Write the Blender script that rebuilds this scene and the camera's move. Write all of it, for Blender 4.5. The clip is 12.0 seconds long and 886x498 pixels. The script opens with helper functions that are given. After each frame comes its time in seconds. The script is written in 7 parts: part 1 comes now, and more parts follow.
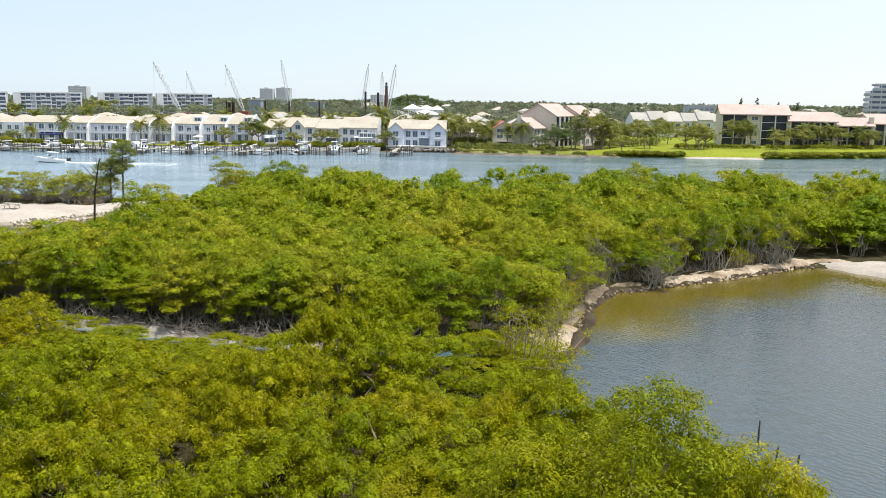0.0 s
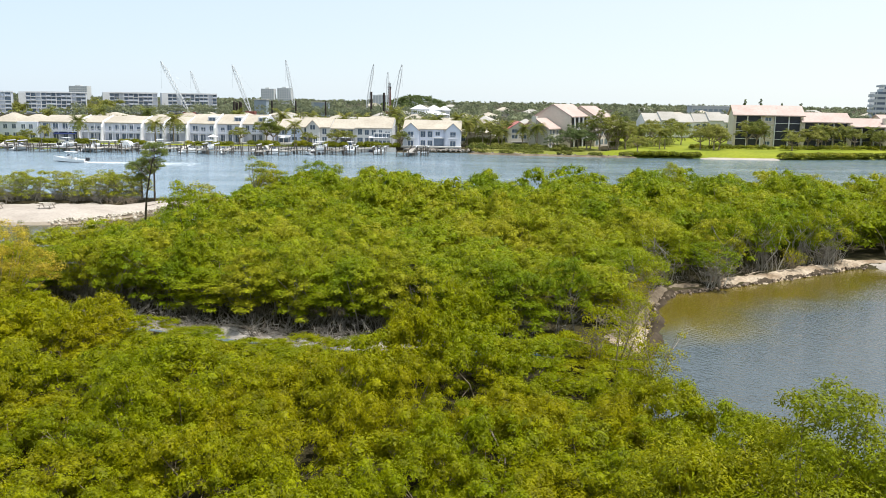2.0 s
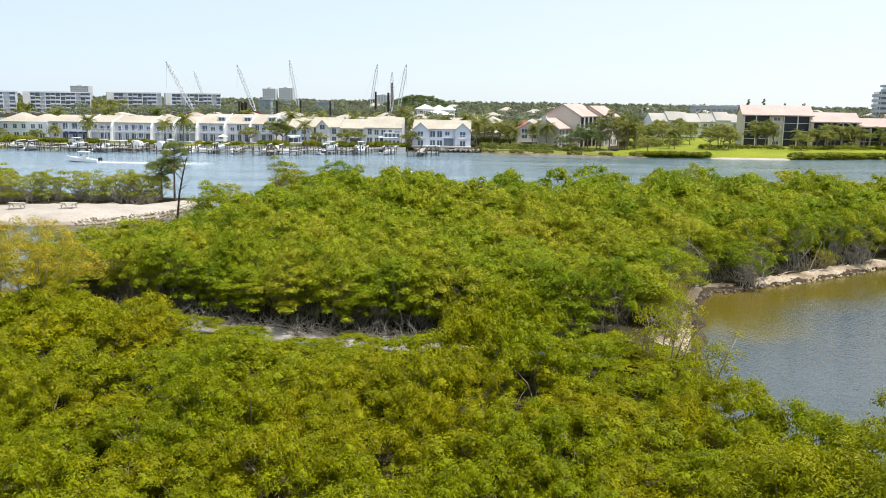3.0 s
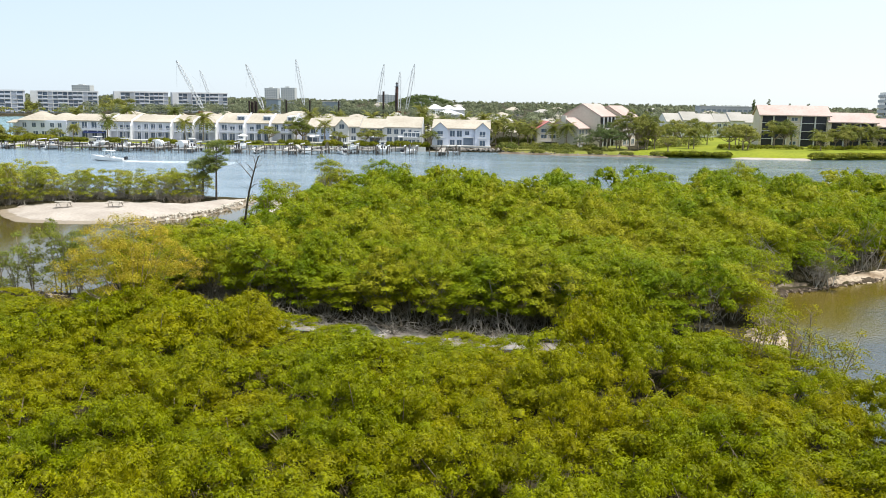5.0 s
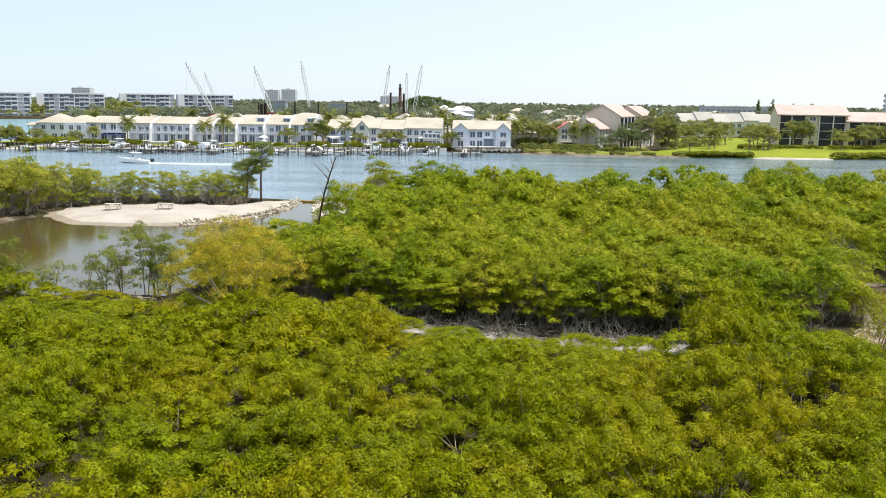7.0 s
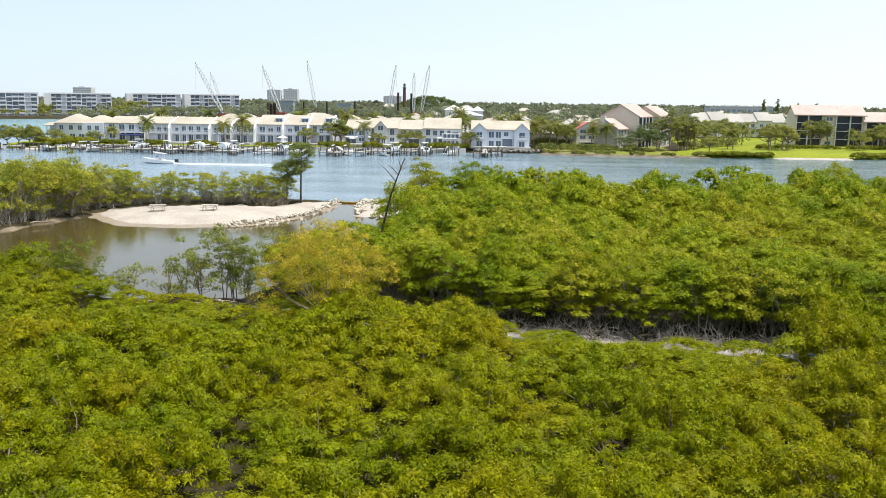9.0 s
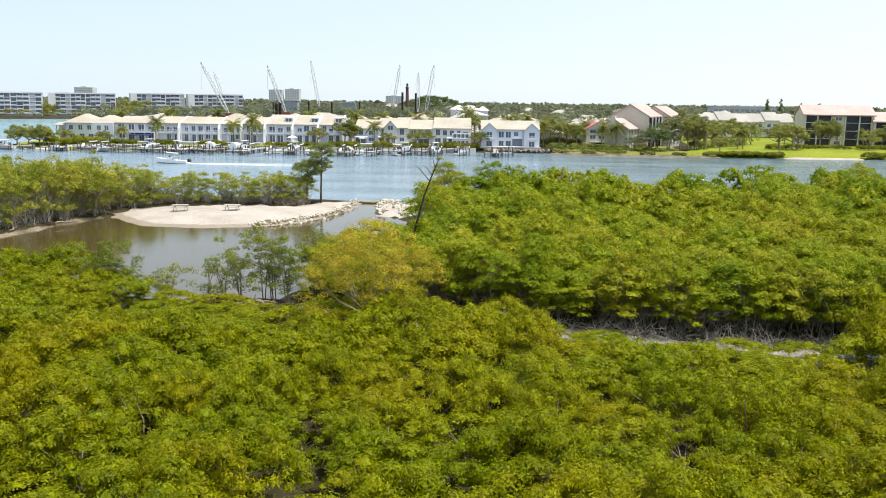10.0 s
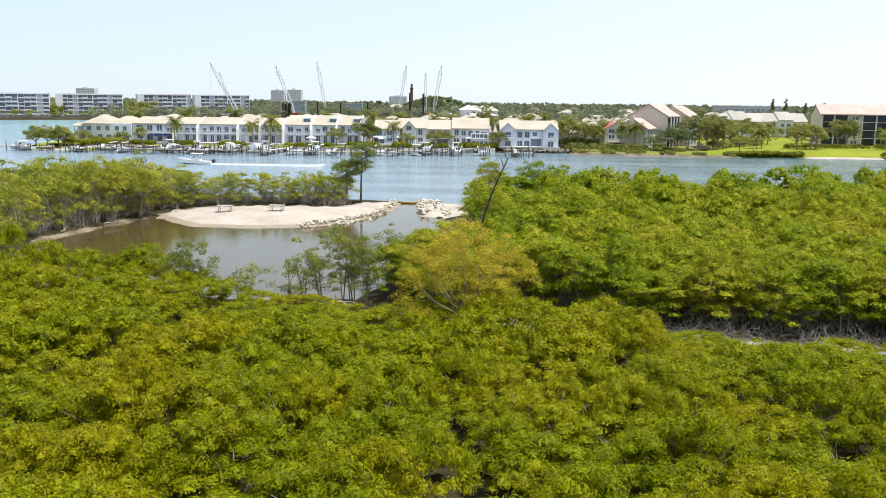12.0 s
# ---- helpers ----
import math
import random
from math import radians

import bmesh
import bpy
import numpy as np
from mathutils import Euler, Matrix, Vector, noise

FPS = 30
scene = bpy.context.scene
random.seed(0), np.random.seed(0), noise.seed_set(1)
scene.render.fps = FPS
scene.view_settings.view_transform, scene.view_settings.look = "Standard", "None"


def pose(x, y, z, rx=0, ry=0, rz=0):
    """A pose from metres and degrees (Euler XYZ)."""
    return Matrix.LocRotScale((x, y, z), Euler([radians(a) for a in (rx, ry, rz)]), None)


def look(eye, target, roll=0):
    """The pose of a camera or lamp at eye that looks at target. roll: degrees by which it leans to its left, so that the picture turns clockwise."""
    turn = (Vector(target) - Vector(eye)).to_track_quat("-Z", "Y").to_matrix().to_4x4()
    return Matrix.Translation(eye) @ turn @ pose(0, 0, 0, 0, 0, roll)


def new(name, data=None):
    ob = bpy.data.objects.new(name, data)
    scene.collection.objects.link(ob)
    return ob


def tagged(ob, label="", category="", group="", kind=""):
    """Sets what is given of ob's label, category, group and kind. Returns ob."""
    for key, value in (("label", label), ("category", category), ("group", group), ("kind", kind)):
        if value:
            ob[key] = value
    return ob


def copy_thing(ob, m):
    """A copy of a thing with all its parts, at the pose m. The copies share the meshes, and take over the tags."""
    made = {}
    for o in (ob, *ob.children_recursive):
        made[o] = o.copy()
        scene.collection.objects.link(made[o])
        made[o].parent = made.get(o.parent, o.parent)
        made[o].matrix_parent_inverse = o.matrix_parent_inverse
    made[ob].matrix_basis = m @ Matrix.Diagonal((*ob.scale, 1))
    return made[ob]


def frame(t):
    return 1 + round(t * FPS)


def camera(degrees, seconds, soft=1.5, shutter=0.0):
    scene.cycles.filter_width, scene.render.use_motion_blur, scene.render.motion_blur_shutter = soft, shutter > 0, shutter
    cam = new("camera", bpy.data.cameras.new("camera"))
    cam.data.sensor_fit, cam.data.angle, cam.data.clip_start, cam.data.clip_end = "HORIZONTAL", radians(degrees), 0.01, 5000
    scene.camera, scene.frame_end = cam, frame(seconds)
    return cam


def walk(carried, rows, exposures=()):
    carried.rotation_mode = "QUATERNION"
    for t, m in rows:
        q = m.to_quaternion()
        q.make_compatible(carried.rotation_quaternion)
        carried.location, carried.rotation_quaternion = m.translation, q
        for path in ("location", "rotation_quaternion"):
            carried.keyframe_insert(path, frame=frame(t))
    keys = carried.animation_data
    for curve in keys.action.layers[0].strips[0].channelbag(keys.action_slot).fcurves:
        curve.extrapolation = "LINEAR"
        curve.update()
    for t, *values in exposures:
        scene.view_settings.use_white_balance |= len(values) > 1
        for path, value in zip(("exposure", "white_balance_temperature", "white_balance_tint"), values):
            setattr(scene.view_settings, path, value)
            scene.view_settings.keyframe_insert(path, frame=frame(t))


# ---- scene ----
cam = camera(55.1, 12.0, 0.9)
PATH = [
    (0, (1.057, 1.117, 16.397), (0.963, 3.084, 16.048), 0.8),
    (0.5, (-0.171, 1.186, 16.362), (-0.264, 3.153, 16.014), 0.9),
    (1, (-1.462, 1.198, 16.333), (-1.555, 3.165, 15.984), 0.9),
    (1.5, (-2.767, 1.23, 16.287), (-2.858, 3.197, 15.939), 0.9),
    (2, (-4.124, 1.269, 16.246), (-4.214, 3.237, 15.898), 0.9),
    (2.5, (-5.606, 1.251, 16.215), (-5.696, 3.219, 15.867), 1.0),
    (3, (-7.148, 1.166, 16.175), (-7.238, 3.133, 15.827), 0.9),
    (5, (-13.771, 0.985, 15.952), (-13.857, 2.952, 15.604), 1.0),
    (5.5, (-15.58, 0.949, 15.908), (-15.666, 2.917, 15.56), 0.9),
    (6, (-17.493, 0.986, 15.827), (-17.577, 2.954, 15.48), 0.9),
    (6.5, (-19.358, 1.143, 15.744), (-19.44, 3.111, 15.399), 0.8),
    (7, (-21.103, 1.302, 15.702), (-21.183, 3.27, 15.357), 0.8),
    (9, (-27.349, 1.395, 15.795), (-27.426, 3.364, 15.449), 0.8),
    (9.5, (-28.826, 1.436, 15.762), (-28.903, 3.404, 15.416), 0.8),
    (10, (-30.42, 1.539, 15.721), (-30.497, 3.507, 15.375), 0.8),
    (10.5, (-31.99, 1.606, 15.662), (-32.067, 3.574, 15.316), 0.8),
    (11, (-33.626, 1.637, 15.622), (-33.701, 3.605, 15.276), 0.8),
    (11.5, (-35.165, 1.68, 15.579), (-35.24, 3.649, 15.234), 0.8),
    (12, (-36.567, 1.655, 15.551), (-36.642, 3.623, 15.206), 0.7),
]
walk(cam, [(t, look(eye, target, roll)) for t, eye, target, roll in PATH], ((0, 0.87), (6, 0.9), (12, 0.92)))

# ---- world, sun ----
SUN_AZ, SUN_EL = radians(102), radians(71)   # compass-like azimuth: 0 is +y, clockwise
world = bpy.data.worlds.new("sky")
scene.world = world
world.use_nodes = True
wn = world.node_tree
sky = wn.nodes.new("ShaderNodeTexSky")
sky.sky_type = "NISHITA"
sky.sun_disc = False
sky.sun_elevation, sky.sun_rotation = SUN_EL, SUN_AZ
sky.air_density, sky.dust_density, sky.ozone_density = 1.0, 0.35, 1.3
haze = wn.nodes.new("ShaderNodeMix")
haze.data_type = "RGBA"
haze.inputs[0].default_value = 0.82
aim = wn.nodes.new("ShaderNodeTexCoord")
toward = wn.nodes.new("ShaderNodeVectorMath")
toward.operation = "DOT_PRODUCT"
toward.inputs[1].default_value = (math.sin(SUN_AZ), math.cos(SUN_AZ), 0)
wn.links.new(aim.outputs["Generated"], toward.inputs[0])
side = wn.nodes.new("ShaderNodeMapRange")
side.inputs[1].default_value, side.inputs[2].default_value = -0.75, 0.45
wn.links.new(toward.outputs["Value"], side.inputs[0])
glow = wn.nodes.new("ShaderNodeMix")   # humid haze, whiter on the sun's side
glow.data_type = "RGBA"
glow.inputs[6].default_value = (4.05, 4.95, 5.95, 1)
glow.inputs[7].default_value = (5.7, 6.1, 6.1, 1)
wn.links.new(side.outputs[0], glow.inputs[0])
wn.links.new(glow.outputs[2], haze.inputs[7])
wn.links.new(sky.outputs[0], haze.inputs[6])
wn.links.new(haze.outputs[2], wn.nodes["Background"].inputs[0])
wn.nodes["Background"].inputs[1].default_value = 0.094
sun_data = bpy.data.lights.new("sun", "SUN")
sun_data.energy, sun_data.angle, sun_data.color = 3.35, radians(0.53), (1.0, 0.96, 0.90)
sun = new("sun", sun_data)
sun_dir = Vector((math.sin(SUN_AZ) * math.cos(SUN_EL), math.cos(SUN_AZ) * math.cos(SUN_EL), math.sin(SUN_EL)))
sun.matrix_basis = look(sun_dir * 300, (0, 0, 0))


# ---- materials ----
def material(name, color, rough=0.7, metal=0.0, spec=0.3):
    m = bpy.data.materials.new(name)
    m.use_nodes = True
    p = m.node_tree.nodes["Principled BSDF"]
    p.inputs["Base Color"].default_value = (*color, 1)
    p.inputs["Roughness"].default_value = rough
    p.inputs["Metallic"].default_value = metal
    p.inputs["Specular IOR Level"].default_value = spec
    return m


def worn(name, c1, c2, scale=1.0, fine=12.0, rough=0.7, metal=0.0, spec=0.3, bump=0.2, depth=0.02, grime=0.35):
    """A surface whose colour wanders between c1 and c2 at a coarse and a fine scale, with fine relief."""
    m = material(name, c1, rough, metal, spec)
    t = m.node_tree
    n, l = t.nodes, t.links
    p = n["Principled BSDF"]
    geo = n.new("ShaderNodeNewGeometry")
    a, b = n.new("ShaderNodeTexNoise"), n.new("ShaderNodeTexNoise")
    for k, sc in ((a, scale), (b, fine)):
        k.inputs["Scale"].default_value = sc
        k.inputs["Detail"].default_value = 4
        l.new(geo.outputs["Position"], k.inputs["Vector"])
    mix = n.new("ShaderNodeMix")
    mix.data_type = "RGBA"
    mix.inputs[6].default_value, mix.inputs[7].default_value = (*c1, 1), (*c2, 1)
    ramp = n.new("ShaderNodeMapRange")
    ramp.inputs[1].default_value, ramp.inputs[2].default_value = 0.35, 0.65
    l.new(a.outputs[0], ramp.inputs[0])
    l.new(ramp.outputs[0], mix.inputs[0])
    dark = n.new("ShaderNodeMix")
    dark.data_type, dark.blend_type = "RGBA", "MULTIPLY"
    dark.inputs[0].default_value = grime
    l.new(mix.outputs[2], dark.inputs[6])
    ramp2 = n.new("ShaderNodeMapRange")
    ramp2.inputs[1].default_value, ramp2.inputs[2].default_value = 0.3, 0.6
    ramp2.inputs[3].default_value = 0.35
    l.new(b.outputs[0], ramp2.inputs[0])
    l.new(ramp2.outputs[0], dark.inputs[7])
    l.new(dark.outputs[2], p.inputs["Base Color"])
    bm_ = n.new("ShaderNodeBump")
    bm_.inputs["Strength"].default_value, bm_.inputs["Distance"].default_value = bump, depth
    l.new(b.outputs[0], bm_.inputs["Height"])
    l.new(bm_.outputs[0], p.inputs["Normal"])
    return m


def foliage(name, deep, mid, light, patch=0.22, gloss=0.42, through_light=0.42, crowns=0.27, leaf_scale=9.0):
    """Leaves: colour by patch of the canopy and by leaf, with light coming through them."""
    m = bpy.data.materials.new(name)
    m.use_nodes = True
    t = m.node_tree
    n, l = t.nodes, t.links
    p = n["Principled BSDF"]
    geo = n.new("ShaderNodeNewGeometry")
    a = n.new("ShaderNodeTexNoise")
    a.inputs["Scale"].default_value, a.inputs["Detail"].default_value = patch, 2.5
    l.new(geo.outputs["Position"], a.inputs["Vector"])
    mul = n.new("ShaderNodeMath")
    mul.operation = "MULTIPLY_ADD"
    mul.inputs[1].default_value, mul.inputs[2].default_value = 0.10, -0.05
    l.new(geo.outputs["Random Per Island"], mul.inputs[0])
    info = n.new("ShaderNodeObjectInfo")
    own = n.new("ShaderNodeMath")
    own.operation = "MULTIPLY_ADD"
    own.inputs[1].default_value, own.inputs[2].default_value = 0.17, -0.085
    l.new(info.outputs["Random"], own.inputs[0])
    both = n.new("ShaderNodeMath")
    l.new(own.outputs[0], both.inputs[0])
    l.new(mul.outputs[0], both.inputs[1])
    crown = n.new("ShaderNodeTexVoronoi")   # one tint for each crown
    crown.voronoi_dimensions = "2D"
    crown.inputs["Scale"].default_value = crowns
    warp = n.new("ShaderNodeTexNoise")
    warp.inputs["Scale"].default_value, warp.inputs["Detail"].default_value = 0.9, 2
    l.new(geo.outputs["Position"], warp.inputs["Vector"])
    bent = n.new("ShaderNodeVectorMath")
    bent.operation = "MULTIPLY_ADD"
    bent.inputs[1].default_value = (1.6, 1.6, 0)
    l.new(warp.outputs["Color"], bent.inputs[0])
    l.new(geo.outputs["Position"], bent.inputs[2])
    l.new(bent.outputs[0], crown.inputs["Vector"])
    tint = n.new("ShaderNodeSeparateColor")
    l.new(crown.outputs["Color"], tint.inputs[0])
    cell = n.new("ShaderNodeMath")
    cell.operation = "MULTIPLY_ADD"
    cell.inputs[1].default_value, cell.inputs[2].default_value = 0.18, -0.09
    l.new(tint.outputs[0], cell.inputs[0])
    three = n.new("ShaderNodeMath")
    l.new(both.outputs[0], three.inputs[0])
    l.new(cell.outputs[0], three.inputs[1])
    add = n.new("ShaderNodeMath")
    l.new(a.outputs[0], add.inputs[0])
    l.new(three.outputs[0], add.inputs[1])
    cr = n.new("ShaderNodeValToRGB")
    cr.color_ramp.elements[0].position, cr.color_ramp.elements[1].position = 0.30, 0.70
    cr.color_ramp.elements[0].color, cr.color_ramp.elements[1].color = (*deep, 1), (*light, 1)
    e = cr.color_ramp.elements.new(0.5)
    e.color = (*mid, 1)
    l.new(add.outputs[0], cr.inputs[0])
    fine = n.new("ShaderNodeTexNoise")   # leaf-scale relief; shade between leaves is put into the colour
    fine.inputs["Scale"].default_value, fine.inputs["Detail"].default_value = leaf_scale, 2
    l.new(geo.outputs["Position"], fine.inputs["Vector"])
    leaf_shade = n.new("ShaderNodeMapRange")
    leaf_shade.inputs[1].default_value, leaf_shade.inputs[2].default_value = 0.36, 0.56
    leaf_shade.inputs[3].default_value, leaf_shade.inputs[4].default_value = 0.68, 1.12
    l.new(fine.outputs[0], leaf_shade.inputs[0])
    clump_noise = n.new("ShaderNodeTexNoise")   # clump-scale tone: lit tops and shaded hollows put into the colour
    clump_noise.inputs["Scale"].default_value, clump_noise.inputs["Detail"].default_value = leaf_scale * 0.22, 1.5
    l.new(geo.outputs["Position"], clump_noise.inputs["Vector"])
    clump_shade = n.new("ShaderNodeMapRange")
    clump_shade.inputs[1].default_value, clump_shade.inputs[2].default_value = 0.36, 0.64
    clump_shade.inputs[3].default_value, clump_shade.inputs[4].default_value = 0.7, 1.28
    l.new(clump_noise.outputs[0], clump_shade.inputs[0])
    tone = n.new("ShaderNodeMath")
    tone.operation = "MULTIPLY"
    l.new(clump_shade.outputs[0], tone.inputs[0])
    l.new(leaf_shade.outputs[0], tone.inputs[1])
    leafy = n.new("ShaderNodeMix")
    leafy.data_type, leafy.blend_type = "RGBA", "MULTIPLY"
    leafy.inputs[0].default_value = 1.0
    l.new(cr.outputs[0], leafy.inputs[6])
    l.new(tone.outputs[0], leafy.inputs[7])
    relief = n.new("ShaderNodeBump")
    relief.inputs["Strength"].default_value, relief.inputs["Distance"].default_value = 0.7, 0.5 / leaf_scale
    l.new(fine.outputs[0], relief.inputs["Height"])
    l.new(relief.outputs[0], p.inputs["Normal"])
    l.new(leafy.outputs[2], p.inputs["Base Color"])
    p.inputs["Roughness"].default_value = gloss
    p.inputs["Specular IOR Level"].default_value = 0.11
    tr = n.new("ShaderNodeBsdfTranslucent")
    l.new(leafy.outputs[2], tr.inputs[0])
    mx = n.new("ShaderNodeMixShader")
    mx.inputs[0].default_value = through_light
    l.new(p.outputs[0], mx.inputs[1])
    l.new(tr.outputs[0], mx.inputs[2])
    l.new(mx.outputs[0], n["Material Output"].inputs[0])
    return m


def water_surface(name, c1, c2, ripple, height, rough, patch=0.02, stretch=1.0, crests=0.0, deep=None, west_sky=None):
    m = worn(name, c1, c2, patch, ripple, rough, 0.0, 0.5, 1.0, height, 0.0)
    t = m.node_tree
    n, l = t.nodes, t.links
    bumps = [k for k in n if k.bl_idname == "ShaderNodeBump"][0]
    geo = [k for k in n if k.bl_idname == "ShaderNodeNewGeometry"][0]
    sc = n.new("ShaderNodeVectorMath")
    sc.operation = "MULTIPLY"
    sc.inputs[1].default_value = (1.0, stretch, 1.0)
    l.new(geo.outputs["Position"], sc.inputs[0])
    big = n.new("ShaderNodeTexNoise")
    big.inputs["Scale"].default_value, big.inputs["Detail"].default_value = ripple, 6
    big.inputs["Distortion"].default_value = 0.6
    l.new(sc.outputs[0], big.inputs["Vector"])
    l.new(big.outputs[0], bumps.inputs["Height"])
    n["Principled BSDF"].inputs["Specular IOR Level"].default_value = 0.9
    if crests:
        # wind ripples: long crests, broken by patches of calmer water
        wave = n.new("ShaderNodeTexWave")
        wave.bands_direction = "DIAGONAL"
        wave.inputs["Scale"].default_value, wave.inputs["Distortion"].default_value = crests, 9.0
        wave.inputs["Detail"].default_value, wave.inputs["Detail Scale"].default_value = 3.0, 1.0
        l.new(geo.outputs["Position"], wave.inputs["Vector"])
        calm = n.new("ShaderNodeTexNoise")
        calm.inputs["Scale"].default_value, calm.inputs["Detail"].default_value = 0.12, 2
        l.new(geo.outputs["Position"], calm.inputs["Vector"])
        mix = n.new("ShaderNodeMath")
        mix.operation = "MULTIPLY"
        l.new(wave.outputs["Fac"], mix.inputs[0])
        l.new(calm.outputs[0], mix.inputs[1])
        total = n.new("ShaderNodeMath")
        l.new(mix.outputs[0], total.inputs[0])
        l.new(big.outputs[0], total.inputs[1])
        l.new(total.outputs[0], bumps.inputs["Height"])
    # second tone carries the blue-grey of reflected sky, mixed in away from shore
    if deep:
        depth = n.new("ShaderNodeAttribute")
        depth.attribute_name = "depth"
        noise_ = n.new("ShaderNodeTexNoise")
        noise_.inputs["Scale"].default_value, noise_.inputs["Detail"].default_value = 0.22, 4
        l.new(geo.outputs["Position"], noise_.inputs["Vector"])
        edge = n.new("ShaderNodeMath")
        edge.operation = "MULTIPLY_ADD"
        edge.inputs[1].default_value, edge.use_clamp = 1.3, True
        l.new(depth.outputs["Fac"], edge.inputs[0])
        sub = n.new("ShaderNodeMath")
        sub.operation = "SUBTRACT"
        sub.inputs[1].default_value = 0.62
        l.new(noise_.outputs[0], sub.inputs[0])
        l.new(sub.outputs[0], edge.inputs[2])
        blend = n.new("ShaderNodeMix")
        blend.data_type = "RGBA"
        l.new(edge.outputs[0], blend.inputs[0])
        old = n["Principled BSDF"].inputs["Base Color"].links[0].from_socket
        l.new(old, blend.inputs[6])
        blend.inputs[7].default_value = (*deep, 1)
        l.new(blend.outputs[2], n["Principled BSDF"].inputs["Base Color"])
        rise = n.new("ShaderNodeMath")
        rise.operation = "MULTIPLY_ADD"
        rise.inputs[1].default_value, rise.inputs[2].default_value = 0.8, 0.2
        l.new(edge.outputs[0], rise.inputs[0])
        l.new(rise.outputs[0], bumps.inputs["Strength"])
    if west_sky:
        # gusts lie on the open water in long bands and roughen it
        sc.inputs[1].default_value = (0.5, 1.5, 1.0)
        gust = n.new("ShaderNodeVectorMath")
        gust.operation = "MULTIPLY"
        gust.inputs[1].default_value = (0.018, 0.11, 0.0)
        l.new(geo.outputs["Position"], gust.inputs[0])
        blow = n.new("ShaderNodeTexNoise")
        blow.inputs["Scale"].default_value, blow.inputs["Detail"].default_value = 1.0, 6
        l.new(gust.outputs[0], blow.inputs["Vector"])
        chop = n.new("ShaderNodeMapRange")
        chop.inputs[1].default_value, chop.inputs[2].default_value = 0.38, 0.62
        chop.inputs[3].default_value, chop.inputs[4].default_value = 0.15, 1.0
        l.new(blow.outputs[0], chop.inputs[0])
        l.new(chop.outputs[0], bumps.inputs["Strength"])
        # the bands' dark and bright reflection, put into the base colour
        gust_tint = [k for k in n if k.bl_idname == "ShaderNodeTexNoise" and abs(k.inputs["Scale"].default_value - patch) < 1e-6][0]
        gust_tint.inputs["Scale"].default_value, gust_tint.inputs["Detail"].default_value = 1.4, 6
        l.new(gust.outputs[0], gust_tint.inputs["Vector"])
        # paler towards the west: brighter reflected sky is put into the colour
        xyz = n.new("ShaderNodeSeparateXYZ")
        l.new(geo.outputs["Position"], xyz.inputs[0])
        west = n.new("ShaderNodeMapRange")
        west.inputs[1].default_value, west.inputs[2].default_value = 45.0, -75.0
        west.inputs[3].default_value, west.inputs[4].default_value = 0.0, 1.0
        west.clamp = False
        l.new(xyz.outputs[0], west.inputs[0])
        band = n.new("ShaderNodeVectorMath")
        band.operation = "MULTIPLY"
        band.inputs[1].default_value = (0.012, 0.06, 0.0)
        l.new(geo.outputs["Position"], band.inputs[0])
        streak = n.new("ShaderNodeTexNoise")
        streak.inputs["Scale"].default_value, streak.inputs["Detail"].default_value = 1.6, 5
        l.new(band.outputs[0], streak.inputs["Vector"])
        cut = n.new("ShaderNodeMath")
        cut.operation = "MULTIPLY_ADD"
        cut.inputs[1].default_value, cut.inputs[2].default_value = 1.5, -0.75
        l.new(streak.outputs[0], cut.inputs[0])
        both = n.new("ShaderNodeMath")
        both.use_clamp = True
        l.new(west.outputs[0], both.inputs[0])
        l.new(cut.outputs[0], both.inputs[1])
        blend = n.new("ShaderNodeMix")
        blend.data_type = "RGBA"
        l.new(both.outputs[0], blend.inputs[0])
        old = n["Principled BSDF"].inputs["Base Color"].links[0].from_socket
        l.new(old, blend.inputs[6])
        blend.inputs[7].default_value = (*west_sky, 1)
        l.new(blend.outputs[2], n["Principled BSDF"].inputs["Base Color"])
    return m


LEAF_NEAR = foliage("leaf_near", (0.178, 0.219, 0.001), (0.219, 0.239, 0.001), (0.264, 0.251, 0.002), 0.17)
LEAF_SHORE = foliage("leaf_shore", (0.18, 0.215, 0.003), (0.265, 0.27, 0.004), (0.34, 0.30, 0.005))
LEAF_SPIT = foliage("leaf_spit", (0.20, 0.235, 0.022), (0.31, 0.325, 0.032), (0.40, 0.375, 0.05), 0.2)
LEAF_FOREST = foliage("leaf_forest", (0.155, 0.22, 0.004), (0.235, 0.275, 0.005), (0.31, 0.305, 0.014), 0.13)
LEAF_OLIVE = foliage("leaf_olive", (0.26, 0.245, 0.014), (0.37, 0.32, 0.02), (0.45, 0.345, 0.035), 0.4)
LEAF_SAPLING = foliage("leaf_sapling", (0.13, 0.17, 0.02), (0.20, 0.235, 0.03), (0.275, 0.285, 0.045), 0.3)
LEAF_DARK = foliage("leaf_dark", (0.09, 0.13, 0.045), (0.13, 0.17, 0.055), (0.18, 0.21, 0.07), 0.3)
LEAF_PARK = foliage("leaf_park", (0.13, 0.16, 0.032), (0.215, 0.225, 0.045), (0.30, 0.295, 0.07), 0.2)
# leaves lightened and greyed: distance haze is put into the colour
LEAF_FAR_HAZED = foliage("leaf_far_hazed", (0.13, 0.155, 0.10), (0.195, 0.22, 0.13), (0.265, 0.285, 0.165), 0.05, 0.7, 0.45, 0.07, 1.0)
BARK = worn("bark", (0.19, 0.15, 0.11), (0.36, 0.30, 0.235), 2.0, 14, 0.9, 0, 0.2, 0.5, 0.02)
STEM = worn("mangrove_stem", (0.10, 0.088, 0.07), (0.30, 0.28, 0.245), 0.9, 9, 0.9, 0, 0.2, 0.5, 0.02)
